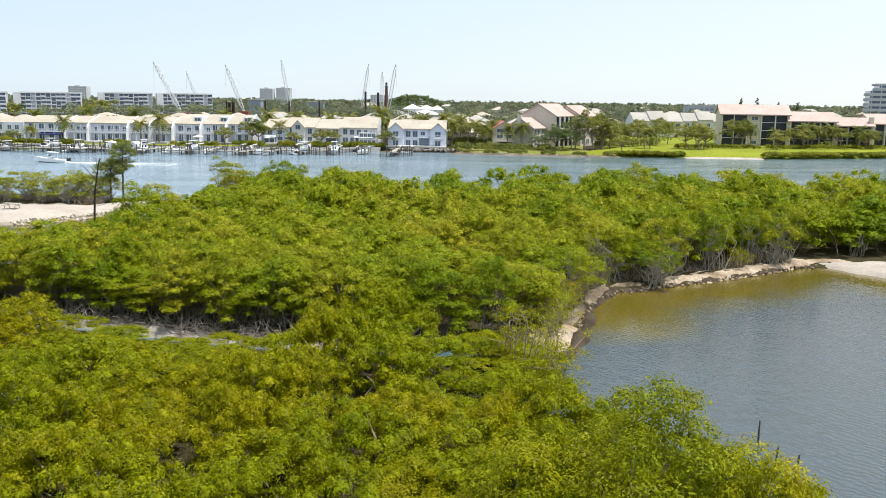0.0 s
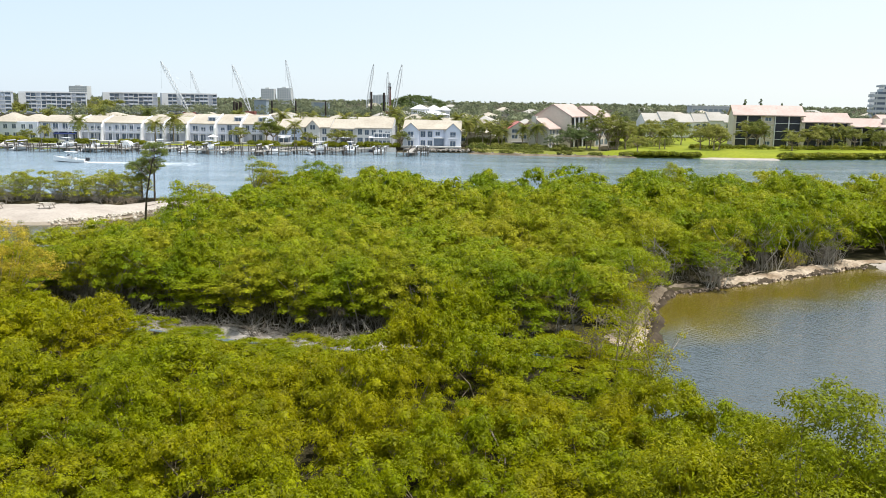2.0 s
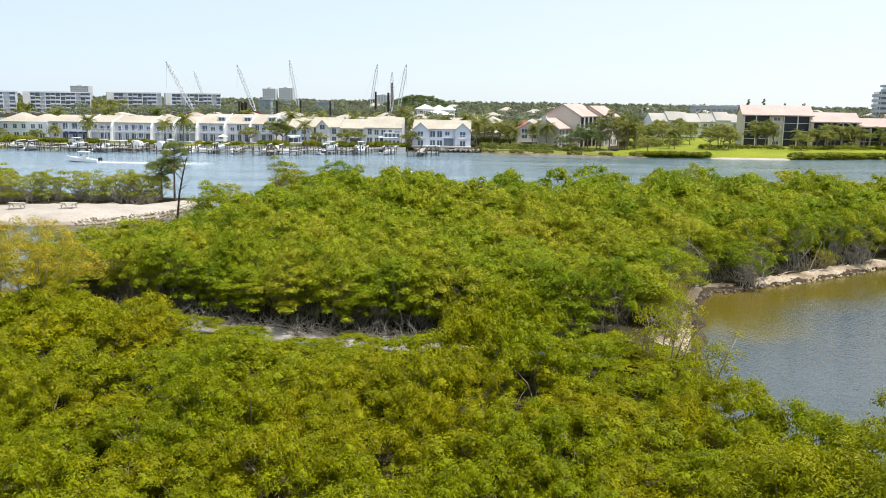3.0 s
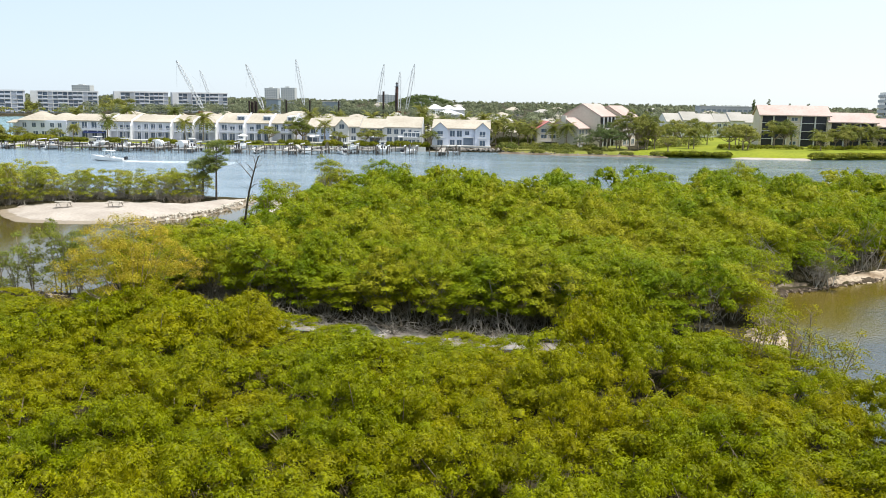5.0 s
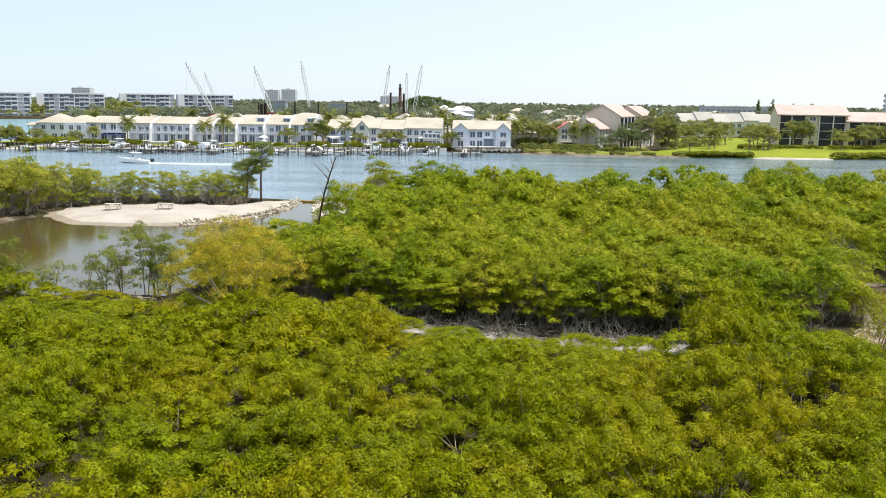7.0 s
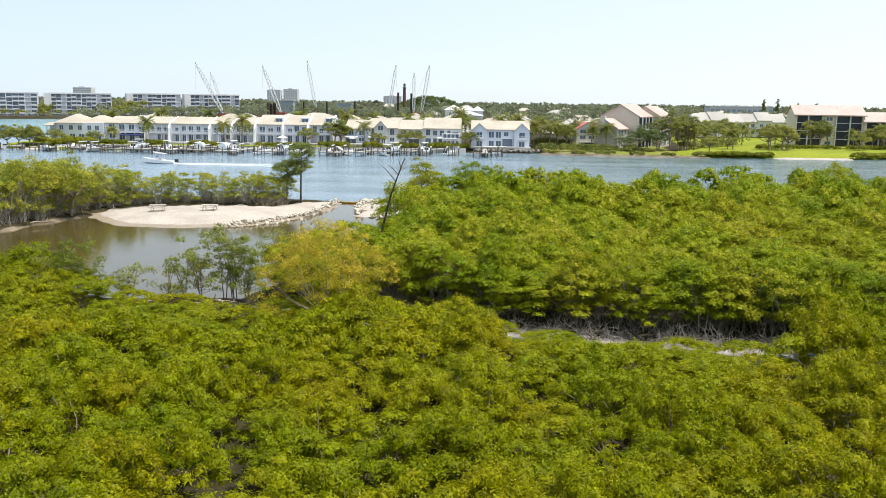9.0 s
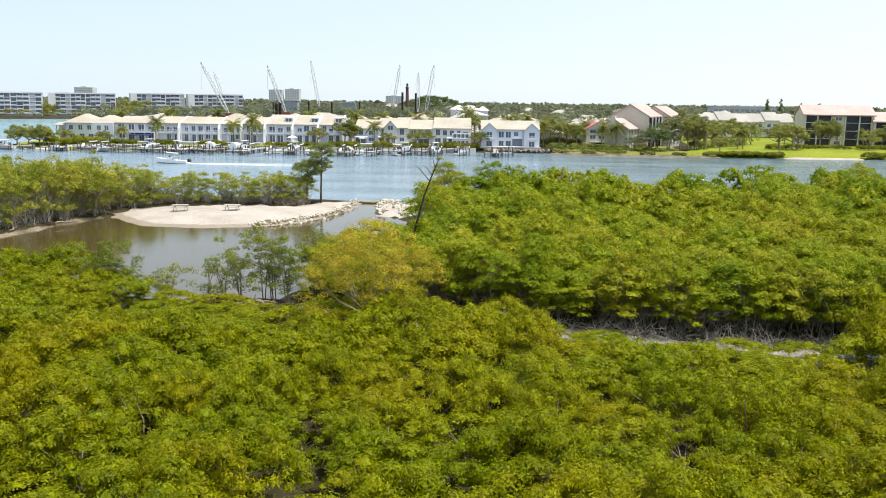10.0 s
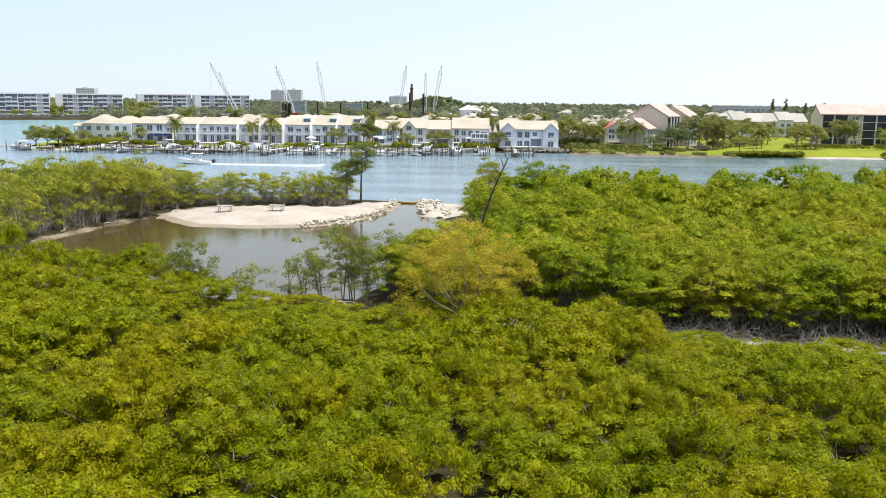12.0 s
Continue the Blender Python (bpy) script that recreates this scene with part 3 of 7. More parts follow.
def canopy_top(x, y):
    """Height of the leaf canopy over the island."""
    creek = np.interp(x, *zip(*CREEK))
    if y < creek or (x < -50 and y < 72):
        h = 3.5 + 0.5 * noise.noise(Vector((x * 0.12, y * 0.12, 3)))
        if x < -53:
            h += float(np.interp(x, (-76, -70, -65, -58, -53), (1.9, 0.8, -0.4, -0.9, -0.9))) * max(0, min(1, (y - 46) / 8))
        if -55 < x < -40:
            h -= 1.6 * max(0, min(1, (y - 46) / 10))
        if y > creek - 14 and -27 < x < -9:
            h -= 2.2 * min(1, (y - creek + 14) / 9)
        if -8 < x < 0 and y > 42:
            h += min(1.0, -x / 3.5)
        if x >= 0 and y > 40:
            h -= 1.9 * min(1, (y - 40) / 7)
        if x > 2 and y < 30:
            h += 1.6
        return h
    low = 0.70 if -77 < x < -50 else 0.78 if -50 <= x < -36 else float(np.interp(x, (-95, -84), (0.98, 1.12))) if x < -77 and y < 113 else 0.82 if x < -77 else 1.0
    if -36 <= x < -26 and y > 84:
        low *= float(np.interp(x, (-32, -26), (0.66, 1.0)))
    return low * (5.0 + 1.2 * max(0, min(1, (y - 70) / 30)) + 0.8 * noise.noise(Vector((x * 0.1, y * 0.1, 9))))


def tree_ok(x, y):
    a, b = np.array([x]), np.array([y])
    return not (inside(SANDBAR, a, b)[0] or inside(ROCKPILE, a, b)[0] or inside(POND_BEACH, a, b)[0] or inside(POND_CORNER, a, b)[0] or (36 < x < 66 and edge_distance(POND_BEACH, a, b)[0] < 2.2))


rng = np.random.default_rng(7)
near_kinds = [mangrove_mesh(20 + k, 2.15, 3.3, 0.3, 50, 5400, 0.062, 5, (0.26, 0.6), 0.28, False, 0.9) for k in range(6)]
near_protos = [as_thing("mangrove_tree", w, c, LEAF_NEAR) for w, c in near_kinds]
inner_kinds = [mangrove_mesh(20 + k, 2.15, 3.3, 0.3, 48, 2900, 0.084, 3, (0.26, 0.6), 0.28, False, 0.9) for k in range(6)]
inner_protos = [as_thing("mangrove_tree", w, c, LEAF_NEAR) for w, c in inner_kinds]
near_places = scattered(rng, -84, 13, 19, 68, 3.1, lambda x, y: on_land(x, y, 0.6) and creek_gap(x, y) > (2.4 if -30 < x < -17.5 else 4.3 if -17.5 <= x < -8.5 else 1.5) and (y < np.interp(x, *zip(*CREEK)) or x < -52) and not (-53.0 < x < -45 and y > 60.2) and not (x > 4.4 and y > 49.5) and x < 10.6 and abs(x + 17) < 22 + y * 0.6)


def stand(protos, places, label, group, leaf_height):
    used = set()
    for x, y in places:
        k = int(rng.integers(len(protos)))
        h = canopy_top(x, y) / leaf_height * (0.72 + 0.52 * rng.random())
        w = 0.8 + 0.4 * rng.random()
        m = pose(x, y, 0.3, 0, 0, rng.random() * 360) @ Matrix.Diagonal((w, w, h, 1))
        if k in used:
            t = protos[k].copy()
            scene.collection.objects.link(t)
            for c in protos[k].children:
                o = c.copy()
                scene.collection.objects.link(o)
                o.parent = t
        else:
            t = protos[k]
            used.add(k)
        t.matrix_basis = m
        tagged(t, label, "mangrove", group)
    for k, t in enumerate(protos):
        if k not in used:
            for c in list(t.children):
                bpy.data.objects.remove(c)
            bpy.data.objects.remove(t)


stand(inner_protos, [p for p in near_places if p[1] > 41], "low bushy mangrove with glossy yellow-green leaves", "low mangroves on the island", 3.3)
stand(near_protos, [p for p in near_places if p[1] <= 41], "low bushy mangrove with glossy yellow-green leaves", "low mangroves on the island", 3.3)

forest_kinds = [mangrove_mesh(50 + k, 2.5, 5.4, 0.8, 40, 2600, 0.105, 3, (0.4, 0.9), 0.28, False, 1.0) for k in range(6)]
far_kinds = [mangrove_mesh(60 + k, 2.6, 5.4, 0.8, 32, 1400, 0.142, 2, (0.5, 1.0)) for k in range(6)]


def north(x, y):
    if not (on_land(x, y, 0.5) and tree_ok(x, y)):
        return False
    if -46 < x < -35.4 and y > 86:
        return False
    if x < -46 and y > 66 and x > -86 and y < 120:
        return edge_distance(LAGOON, np.array([x]), np.array([y]))[0] > 0.5 and (x < -80 or y > 114)
    return y > np.interp(x, *zip(*CREEK)) + 2.4


forest_places = scattered(rng, -110, 66, 52, 138, 3.9, north)
creek_x = np.arange(-42.0, -1.0, 1.55)
forest_places += [(x, float(np.interp(x, *zip(*CREEK))) + 3.3 + 0.5 * math.sin(k * 2.1)) for k, x in enumerate(creek_x)]
BANKLINE = [(-86.5, 80), (-85, 91), (-83.2, 101), (-81, 108.5), (-79.4, 115.5), (-76, 120.5), (-68, 124), (-60, 124.2), (-57, 126)]
for k in range(46):
    t = k / 45 * (len(BANKLINE) - 1)
    q = min(int(t), len(BANKLINE) - 2)
    forest_places.append((BANKLINE[q][0] + (BANKLINE[q + 1][0] - BANKLINE[q][0]) * (t - q) - 0.6 * (k % 2), BANKLINE[q][1] + (BANKLINE[q + 1][1] - BANKLINE[q][1]) * (t - q) + 0.8 * (k % 3)))
front = [p for p in forest_places if creek_gap(*p) < 6.5 or edge_distance(PONDSHORE, np.array([p[0]]), np.array([p[1]]))[0] < 3.5 or edge_distance(LAGOON, np.array([p[0]]), np.array([p[1]]))[0] < 3.5 or (-81 < p[0] < -54 and 115 < p[1] < 128)]
back = [p for p in forest_places if p not in front]
edge_kinds = [mangrove_mesh(80 + k, 2.3, 5.4, 1.9, 40, 3700, 0.09, 13, (0.34, 0.75), 0.36, True) for k in range(4)]
bank_kinds = [mangrove_mesh(90 + k, 2.3, 5.4, 0.7, 42, 4200, 0.10, 9, (0.4, 0.8), 0.35, True) for k in range(4)]
pond_kinds = [mangrove_mesh(120 + k, 2.2, 5.4, 2.5, 36, 3000, 0.09, 18, (0.34, 0.7), 0.3, True, 1.0, False) for k in range(4)]
spit_kinds = [mangrove_mesh(100 + k, 1.85, 5.4, 1.0, 28, 1900, 0.09, 13, (0.28, 0.56), 0.55, True, 1.0, False) for k in range(4)]
bank = [p for p in front if creek_gap(*p) >= 6.5]
spit = [p for p in bank if p[0] < -52 and p[1] > 70]
pondside = [p for p in bank if p[0] > 5 and p[1] > 60]
bank = [p for p in bank if p not in spit and p not in pondside]
stand([as_thing("spit_mangrove", w, c, LEAF_SPIT, BARK, PALE_STEM) for w, c in spit_kinds], spit, "slender olive mangrove with pale bare stems", "mangroves of the spit", 5.4)
stand([as_thing("pond_mangrove", w, c, LEAF_FOREST, BARK, PALE_STEM) for w, c in pond_kinds], pondside, "mangrove on pale bare stems behind the pond", "mangroves behind the pond", 5.4)
front = [p for p in front if p not in spit and p not in pondside]
stand([as_thing("bank_mangrove", w, c, LEAF_FOREST) for w, c in bank_kinds], bank, "leafy mangrove with thin grey stems over the bank", "mangroves along the water", 5.4)
stand([as_thing("tall_mangrove", w, c, LEAF_FOREST) for w, c in edge_kinds], [p for p in front if p not in bank], "tall mangrove on bare grey stems and arching prop roots", "tall mangroves along the banks", 5.4)


def thicket(name, kinds, places, leaf, label, leaf_height):
    """A dense stand, past counting, in one crown mesh and one trunk mesh."""
    e = new(name)
    for which, title, mat in ((0, "trunks", BARK), (1, "crowns", leaf)):
        pieces = []
        for i, (x, y) in enumerate(places):
            v, f = kinds[i % len(kinds)][which]
            a = i * 2.4
            h = canopy_top(x, y) / leaf_height * (0.74 + 0.48 * ((i * 0.618) % 1))
            w = 0.9 + 0.35 * ((i * 0.377) % 1)
            r = np.array(((math.cos(a), -math.sin(a), 0), (math.sin(a), math.cos(a), 0), (0, 0, 1)))
            pieces.append(((v * np.array((w, w, h))) @ r.T + np.array((x, y, 0.35)), f))
        raw(title, *joined(pieces), mat, e)["kind"] = "stuff"
    return tagged(e, label, "mangroves", "", "stuff")


open_kinds = [mangrove_mesh(110 + k, 1.7, 5.4, 1.0, 24, 1100, 0.125, 6, (0.34, 0.66), 0.5, False, 1.0, False) for k in range(4)]
under_kinds = [mangrove_mesh(70 + k, 2.3, 3.3, 0.5, 30, 420, 0.26, 1, (0.4, 0.8), 0.2, False, 0.6) for k in range(4)]
thicket("mangrove_forest", under_kinds, scattered(rng, -75, 30, -14, 19, 4.4, lambda x, y: on_land(x, y, 0.6)), LEAF_NEAR, "low mangroves on the island's near side", 3.3)
thicket("mangrove_forest", far_kinds, [p for p in back if p[1] >= 88 and p[0] > -50], LEAF_FOREST, "dense green mangrove forest towards the river", 5.4)
thicket("mangrove_forest", open_kinds, [p for p in back if p[1] >= 88 and p[0] <= -50], LEAF_SPIT, "dull olive mangrove stand on the spit", 5.4)
thicket("mangrove_forest", forest_kinds, [p for p in back if p[1] < 88], LEAF_FOREST, "dense green mangrove forest covering the island", 5.4)


# ---- sandbar, banks and creek bed ----
def mound(name, poly, step, slope, top, mat, label, category, rough=0.06, sink=0.12):
    """A low bank of loose ground with a rounded rim, over the outline given."""
    xs = [p[0] for p in poly]
    ys = [p[1] for p in poly]
    X, Y = np.meshgrid(np.arange(min(xs) - 2, max(xs) + 2, step), np.arange(min(ys) - 2, max(ys) + 2, step))
    inn = inside(poly, X, Y)
    d = edge_distance(poly, X, Y) * np.where(inn, 1, -1)
    wob = np.array([noise.noise(Vector((a * 0.35, b * 0.35, 5))) + 0.5 * noise.noise(Vector((a * 1.1, b * 1.1, 8))) + 0.25 * noise.noise(Vector((a * 2.9, b * 2.9, 2))) for a, b in zip(X.ravel(), Y.ravel())]).reshape(X.shape)
    d = d + wob * 0.5
    Z = np.where(d > 0, top * (1 - np.exp(-d * slope / top)), d * 0.8) - sink + wob * rough * np.clip(d, 0, 1)
    ids = np.arange(X.size).reshape(X.shape)
    q = np.stack((ids[:-1, :-1], ids[:-1, 1:], ids[1:, 1:], ids[1:, :-1]), -1).reshape(-1, 4)
    q = q[(d.ravel()[q] > -1.5).all(1)]
    used, inv = np.unique(q, return_inverse=True)
    v = np.stack((X, Y, Z), -1).reshape(-1, 3)[used]
    return tagged(raw(name, v, inv.reshape(-1, 4), mat, None, True), label, category, "", "structure")


def strip(line, w0, w1):
    """An outline along a line, w0 to its left and w1 to its right."""
    a, b = [], []
    for i, (x, y) in enumerate(line):
        xa, ya = line[max(i - 1, 0)]
        xb, yb = line[min(i + 1, len(line) - 1)]
        d = math.hypot(xb - xa, yb - ya)
        nx, ny = -(yb - ya) / d, (xb - xa) / d
        a.append((x + nx * w0, y + ny * w0))
        b.append((x - nx * w1, y - ny * w1))
    return a + b[::-1]


mound("sandbar", SANDBAR, 0.45, 0.30, 1.05, SAND, "pale smooth sandbar beside the lagoon", "sandbar", 0.10)
mound("spit_sand", strip([(-82, 113), (-76, 120.6), (-68, 124.4), (-60, 125), (-55, 128.4), (-52, 130.4)], 2.6, 2.6), 0.5, 0.3, 0.62, SAND, "sandy ground under the thin mangroves of the spit", "sandbar", 0.10)
mound("wet_sand", grown(SANDBAR, 0.7), 0.45, 0.25, 0.22, WET_SAND, "darker wet sand at the water line", "sandbar", 0.05, 0.03)
mound("rock_bank", ROCKPILE, 0.6, 0.35, 0.7, SAND, "sandy bank under pale boulders", "bank")
mound("pond_bank", [(2.9, 56.4), (4.6, 55.0), (6.2, 54.6), (7.2, 57.4), (8.3, 61.6), (7.2, 62.4), (5.8, 61.4), (4.2, 58.8)], 0.25, 0.8, 0.55, PALE_BANK, "eroded pale bank at the corner of the pond", "bank", 0.3, -0.04)
mound("pond_bank", strip([(7.4, 61.6), (8.4, 64.8), (9.6, 68.8), (12.1, 74.4), (15.1, 75.7), (17.6, 77.7)], 1.0, 0.2), 0.25, 1.3, 0.55, BANK_BROWN, "brown crumbling bank along the pond", "bank", 0.3, -0.02)
mound("pond_bank", strip([(16.8, 77.0), (19, 78.4), (23.2, 80.9), (28.5, 84.8), (33, 87.9), (36, 89), (40, 88), (50, 84)], 1.5, 0.9), 0.25, 0.9, 0.66, PALE_BANK, "eroded pale bank along the far side of the pond", "bank", 0.15, -0.06)
mound("pond_edge", strip([(4.4, 54.6), (6.3, 54.9), (7.2, 58), (8.1, 61.6), (9.4, 68.0), (12, 74.2), (15, 75.4), (19, 78.4), (23.2, 80.9), (28.5, 84.8), (33, 87.9), (36, 89)], -0.1, 1.0), 0.22, 1.6, 0.36, MUD, "dark undercut mud at the pond edge", "bank", 0.5, 0.06)
mound("pond_beach", POND_BEACH, 0.4, 0.35, 0.6, SAND, "smooth pale beach at the far side of the pond", "beach", 0.08, -0.25)
mound("spit_beach", [(3.2, 48.2), (4.4, 48.0), (5.0, 50.4), (4.4, 51.4), (3.4, 50.4)], 0.25, 0.7, 0.45, PALE_BANK, "small pale landing at the pond's corner", "beach", 0.15)
mound("lagoon_bank", strip([(-86, 84), (-84, 91), (-82, 100.8), (-80, 107.4), (-79.2, 112)], 1.2, 1.0), 0.4, 0.5, 0.34, BANK_BROWN, "brown eroded bank under the mangroves", "bank", 0.12, 0.02)
mound("mud_bank", [(-53.4, 64.8), (-51.8, 61.4), (-47, 60.6), (-43.6, 62.4), (-45.5, 66), (-50, 66)], 0.3, 0.6, 0.55, MUD, "dark mud bank with dead wood", "bank", 0.22, -0.05)
mound("mud_tip", [(-53.6, 65.8), (-53, 64.2), (-50.6, 64), (-49.4, 65.4), (-51, 66.2)], 0.25, 0.7, 0.6, PALE_MUD, "pale dry tip of the mud bank", "bank", 0.15, -0.05)
mound("creek_bed", strip([(-38, 61.8), (-32, 59.5), (-27, 58.5), (-20.5, 56.7), (-16, 55.6), (-11, 55.1), (-6, 55)], 1.45, 0.75), 0.3, 0.6, 0.5, PALE_MUD, "pale drying mud in a narrow creek", "creek", 0.25, 0.06)


def rock_meshes(count, mat):
    """Broken boulders: pressed, faceted lumps of about one metre."""
    out = []
    for k in range(count):
        bm = bmesh.new()
        bmesh.ops.create_icosphere(bm, subdivisions=1, radius=0.5)
        r = random.Random(k + 3)
        for v in bm.verts:
            v.co *= 0.75 + 0.5 * r.random()
            v.co.z *= 0.72
        out.append(part("rock", bm, mat))
    return out


ROCK = worn("limestone", (0.50, 0.45, 0.38), (0.58, 0.53, 0.45), 0.8, 6, 0.95, 0, 0.1, 0.6, 0.04, 0.45)
GREY_ROCK = worn("grey_rock", (0.22, 0.20, 0.18), (0.34, 0.31, 0.27), 0.8, 6, 0.95, 0, 0.1, 0.6, 0.04, 0.45)
rock_protos = rock_meshes(6, ROCK)


def heap(name, spots, sizes, label, protos):
    e = tagged(new(name), label, "rocks")
    r = random.Random(len(spots))
    for i, (x, y, z) in enumerate(spots):
        s = sizes[0] + (sizes[1] - sizes[0]) * r.random() ** 1.6
        o = protos[i % len(protos)].copy()
        scene.collection.objects.link(o)
        o.parent = e
        o.matrix_basis = pose(x, y, z, r.random() * 60, r.random() * 60, r.random() * 360) @ Matrix.Diagonal((s * (0.8 + 0.5 * r.random()), s, s * (0.7 + 0.4 * r.random()), 1))
    return e


def spots_along(line, count, spread, height, seed):
    r = random.Random(seed)
    out = []
    for i in range(count):
        t = r.random() * (len(line) - 1)
        k = min(int(t), len(line) - 2)
        f = t - k
        off = r.gauss(0, spread)
        x = line[k][0] + (line[k + 1][0] - line[k][0]) * f + r.gauss(0, spread * 0.4)
        y = line[k][1] + (line[k + 1][1] - line[k][1]) * f + off
        out.append((x, y, max(0.02, height - abs(off) * 0.35) + r.random() * 0.15))
    return out


heap("boulder_bank", spots_along([(-58.2, 105.0), (-56, 106.4), (-53, 109.6), (-51, 114), (-49.8, 119), (-49, 124.5), (-48.9, 129.8)], 300, 0.85, 0.45, 4), (0.24, 0.55), "pale broken limestone boulders along the sandbar", rock_protos)
heap("boulder_bank", spots_along([(-43.4, 116.6), (-44.2, 122), (-44.8, 129.6), (-42.6, 128.6), (-41.6, 121), (-40.4, 115.8)], 300, 0.8, 0.62, 5), (0.25, 0.6), "pile of pale limestone boulders beside the gap", rock_protos)
for o in rock_protos:
    bpy.data.objects.remove(o)


CLOD = worn("crumbling_soil", (0.17, 0.13, 0.10), (0.27, 0.22, 0.17), 0.9, 6, 0.95, 0, 0.1, 0.7, 0.05, 0.5)
clod_protos = rock_meshes(5, CLOD)
heap("mud_clods", spots_along([(8.0, 61.3), (9.9, 68.4), (12.6, 73.6), (15.3, 74.7), (19.3, 77.6), (23.5, 80.1), (28.8, 84), (33, 87.1), (35.5, 88)], 280, 0.25, 0.05, 9), (0.12, 0.42), "dark mud clods fallen from the eroded bank", clod_protos)
for o in clod_protos:
    bpy.data.objects.remove(o)


def float_boom():
    """The sagging line of floats across the lagoon's mouth."""
    e = tagged(new("float_boom"), "yellow floating boom across the lagoon mouth", "boom")
    pts = [(-48.9 + 0.31 * i, 131.2 - 1.3 * math.sin(math.pi * i / 13) + 0.25 * math.sin(i * 1.3), 0.12) for i in range(14)]
    v, f = tube(pts, [0.16] * 14, 6)
    raw("float", v, f, BOOM, e, True)
    v, f = tube([(p[0], p[1], 0.02) for p in pts], [0.05] * 14, 4)
    raw("skirt", v, f, DARK, e)


BOOM = worn("boom_yellow", (0.34, 0.22, 0.06), (0.22, 0.15, 0.05), 1, 8, 0.6)
float_boom()


def picnic_table(x, y, z, turn):
    """A park table with two fixed benches on crossed legs."""
    e = tagged(new("picnic_table"), "weathered pale picnic table on the sandbar", "picnic table", "picnic tables")
    for k in range(5):
        bm = box(bmesh.new(), -1.15, 1.15, -0.44 + k * 0.18, -0.28 + k * 0.18, 0.74, 0.79)
        part("tabletop_board", bm, TABLE, e)
    for s in (-1, 1):
        for k in range(2):
            a = s * 0.72 + (k - 0.5) * 0.17
            part("bench_board", box(bmesh.new(), -1.15, 1.15, a - 0.075, a + 0.075, 0.43, 0.48), TABLE, e)
    for sx in (-0.8, 0.8):
        for s in (-1, 1):
            v, f = tube(((sx, s * 0.75, -0.12), (sx, s * 0.2, 0.75)), (0.06, 0.06), 4)
            raw("leg", v, f, TABLE, e)
        part("brace", box(bmesh.new(), sx - 0.03, sx + 0.03, -0.8, 0.8, 0.36, 0.43), TABLE, e)
    e.matrix_basis = pose(x, y, z, 0, 0, turn) @ Matrix.Diagonal((0.92, 0.92, 0.8, 1))


TABLE = worn("weathered_board", (0.50, 0.46, 0.40), (0.38, 0.34, 0.29), 1.5, 9, 0.85, 0, 0.2, 0.3, 0.01)
picnic_table(-69.5, 111.4, 0.98, 4)
picnic_table(-62.9, 112.5, 1.0, -3)


# ---- single trees of the island ----
def set_tree(name, wood, crown, leaf, x, y, label, category, bark=BARK, turn=0.0, z=0.3, group=""):
    e = as_thing(name, wood, crown, leaf, bark)
    e.matrix_basis = pose(x, y, z, 0, 0, turn)
    return tagged(e, label, category, group)


def broad_tree(seed, radius, height, base, clumps, count, size, clump_r, limbs=7, trunk_r=0.16, flat=0.75):
    """A tree on one trunk with limbs to its leaf clumps."""
    rng = np.random.default_rng(seed)
    ang, rad = rng.random(clumps) * 2 * math.pi, np.sqrt(rng.random(clumps)) * radius
    cx, cy = np.cos(ang) * rad, np.sin(ang) * rad
    dome = np.sqrt(np.clip(1 - (rad / (radius * 1.1)) ** 2, 0, 1))
    cr = clump_r[0] + (clump_r[1] - clump_r[0]) * rng.random(clumps)
    cz = base + (height - base) * (0.1 + 0.9 * dome) * (0.38 + 0.62 * rng.random(clumps) ** 0.7) - cr * 0.5
    crown = leaves(rng, np.stack((cx, cy, cz), 1), cr, count, size, flat)
    lean = rng.normal(size=2) * 0.25
    fork = (lean[0], lean[1], base * 0.8 + 0.3)
    wood = [tube(((0, 0, -0.3), (lean[0] * 0.4, lean[1] * 0.4, fork[2] * 0.5), fork), (trunk_r * 1.4, trunk_r, trunk_r * 0.85), 7)]
    for k in range(limbs):
        b = int(rng.integers(clumps))
        mid = (fork[0] * 0.4 + cx[b] * 0.6, fork[1] * 0.4 + cy[b] * 0.6, fork[2] * 0.55 + cz[b] * 0.45)
        wood.append(tube((fork, mid, (cx[b], cy[b], cz[b])), (trunk_r * 0.6, trunk_r * 0.4, trunk_r * 0.15), 5))
    return joined(wood), crown


# the wide olive tree by the lagoon
set_tree("olive_tree", *broad_tree(301, 4.6, 8.0, 1.1, 150, 27000, 0.060, (0.35, 0.75), 70, 0.06), LEAF_OLIVE, -37.2, 55.2, "wide spreading tree with sparse orange-olive leaves", "tree")
# tall trees over the pond's near shore
set_tree("tall_shore_tree", *broad_tree(302, 2.4, 8.1, 3.6, 46, 12500, 0.066, (0.45, 0.8), 12, 0.09), LEAF_SHORE, 6.0, 26.0, "tall airy mangrove with yellow-green leaf tufts", "mangrove")
set_tree("tall_shore_tree", *broad_tree(303, 2.7, 6.9, 1.2, 52, 12500, 0.066, (0.45, 0.85), 10, 0.09), LEAF_SHORE, 8.4, 24.6, "rounded yellow-green mangrove over the pond edge", "mangrove")
set_tree("tall_shore_tree", *broad_tree(304, 2.4, 5.0, 0.8, 44, 9500, 0.066, (0.45, 0.8), 8, 0.09), LEAF_SHORE, 10.6, 24.6, "low mangrove leaning over the pond edge", "mangrove")
set_tree("tall_shore_tree", *broad_tree(305, 2.4, 6.3, 0.9, 46, 10500, 0.066, (0.45, 0.8), 8, 0.09), LEAF_SHORE, 3.2, 27.0, "dense yellow-green mangrove behind the pond edge", "mangrove")
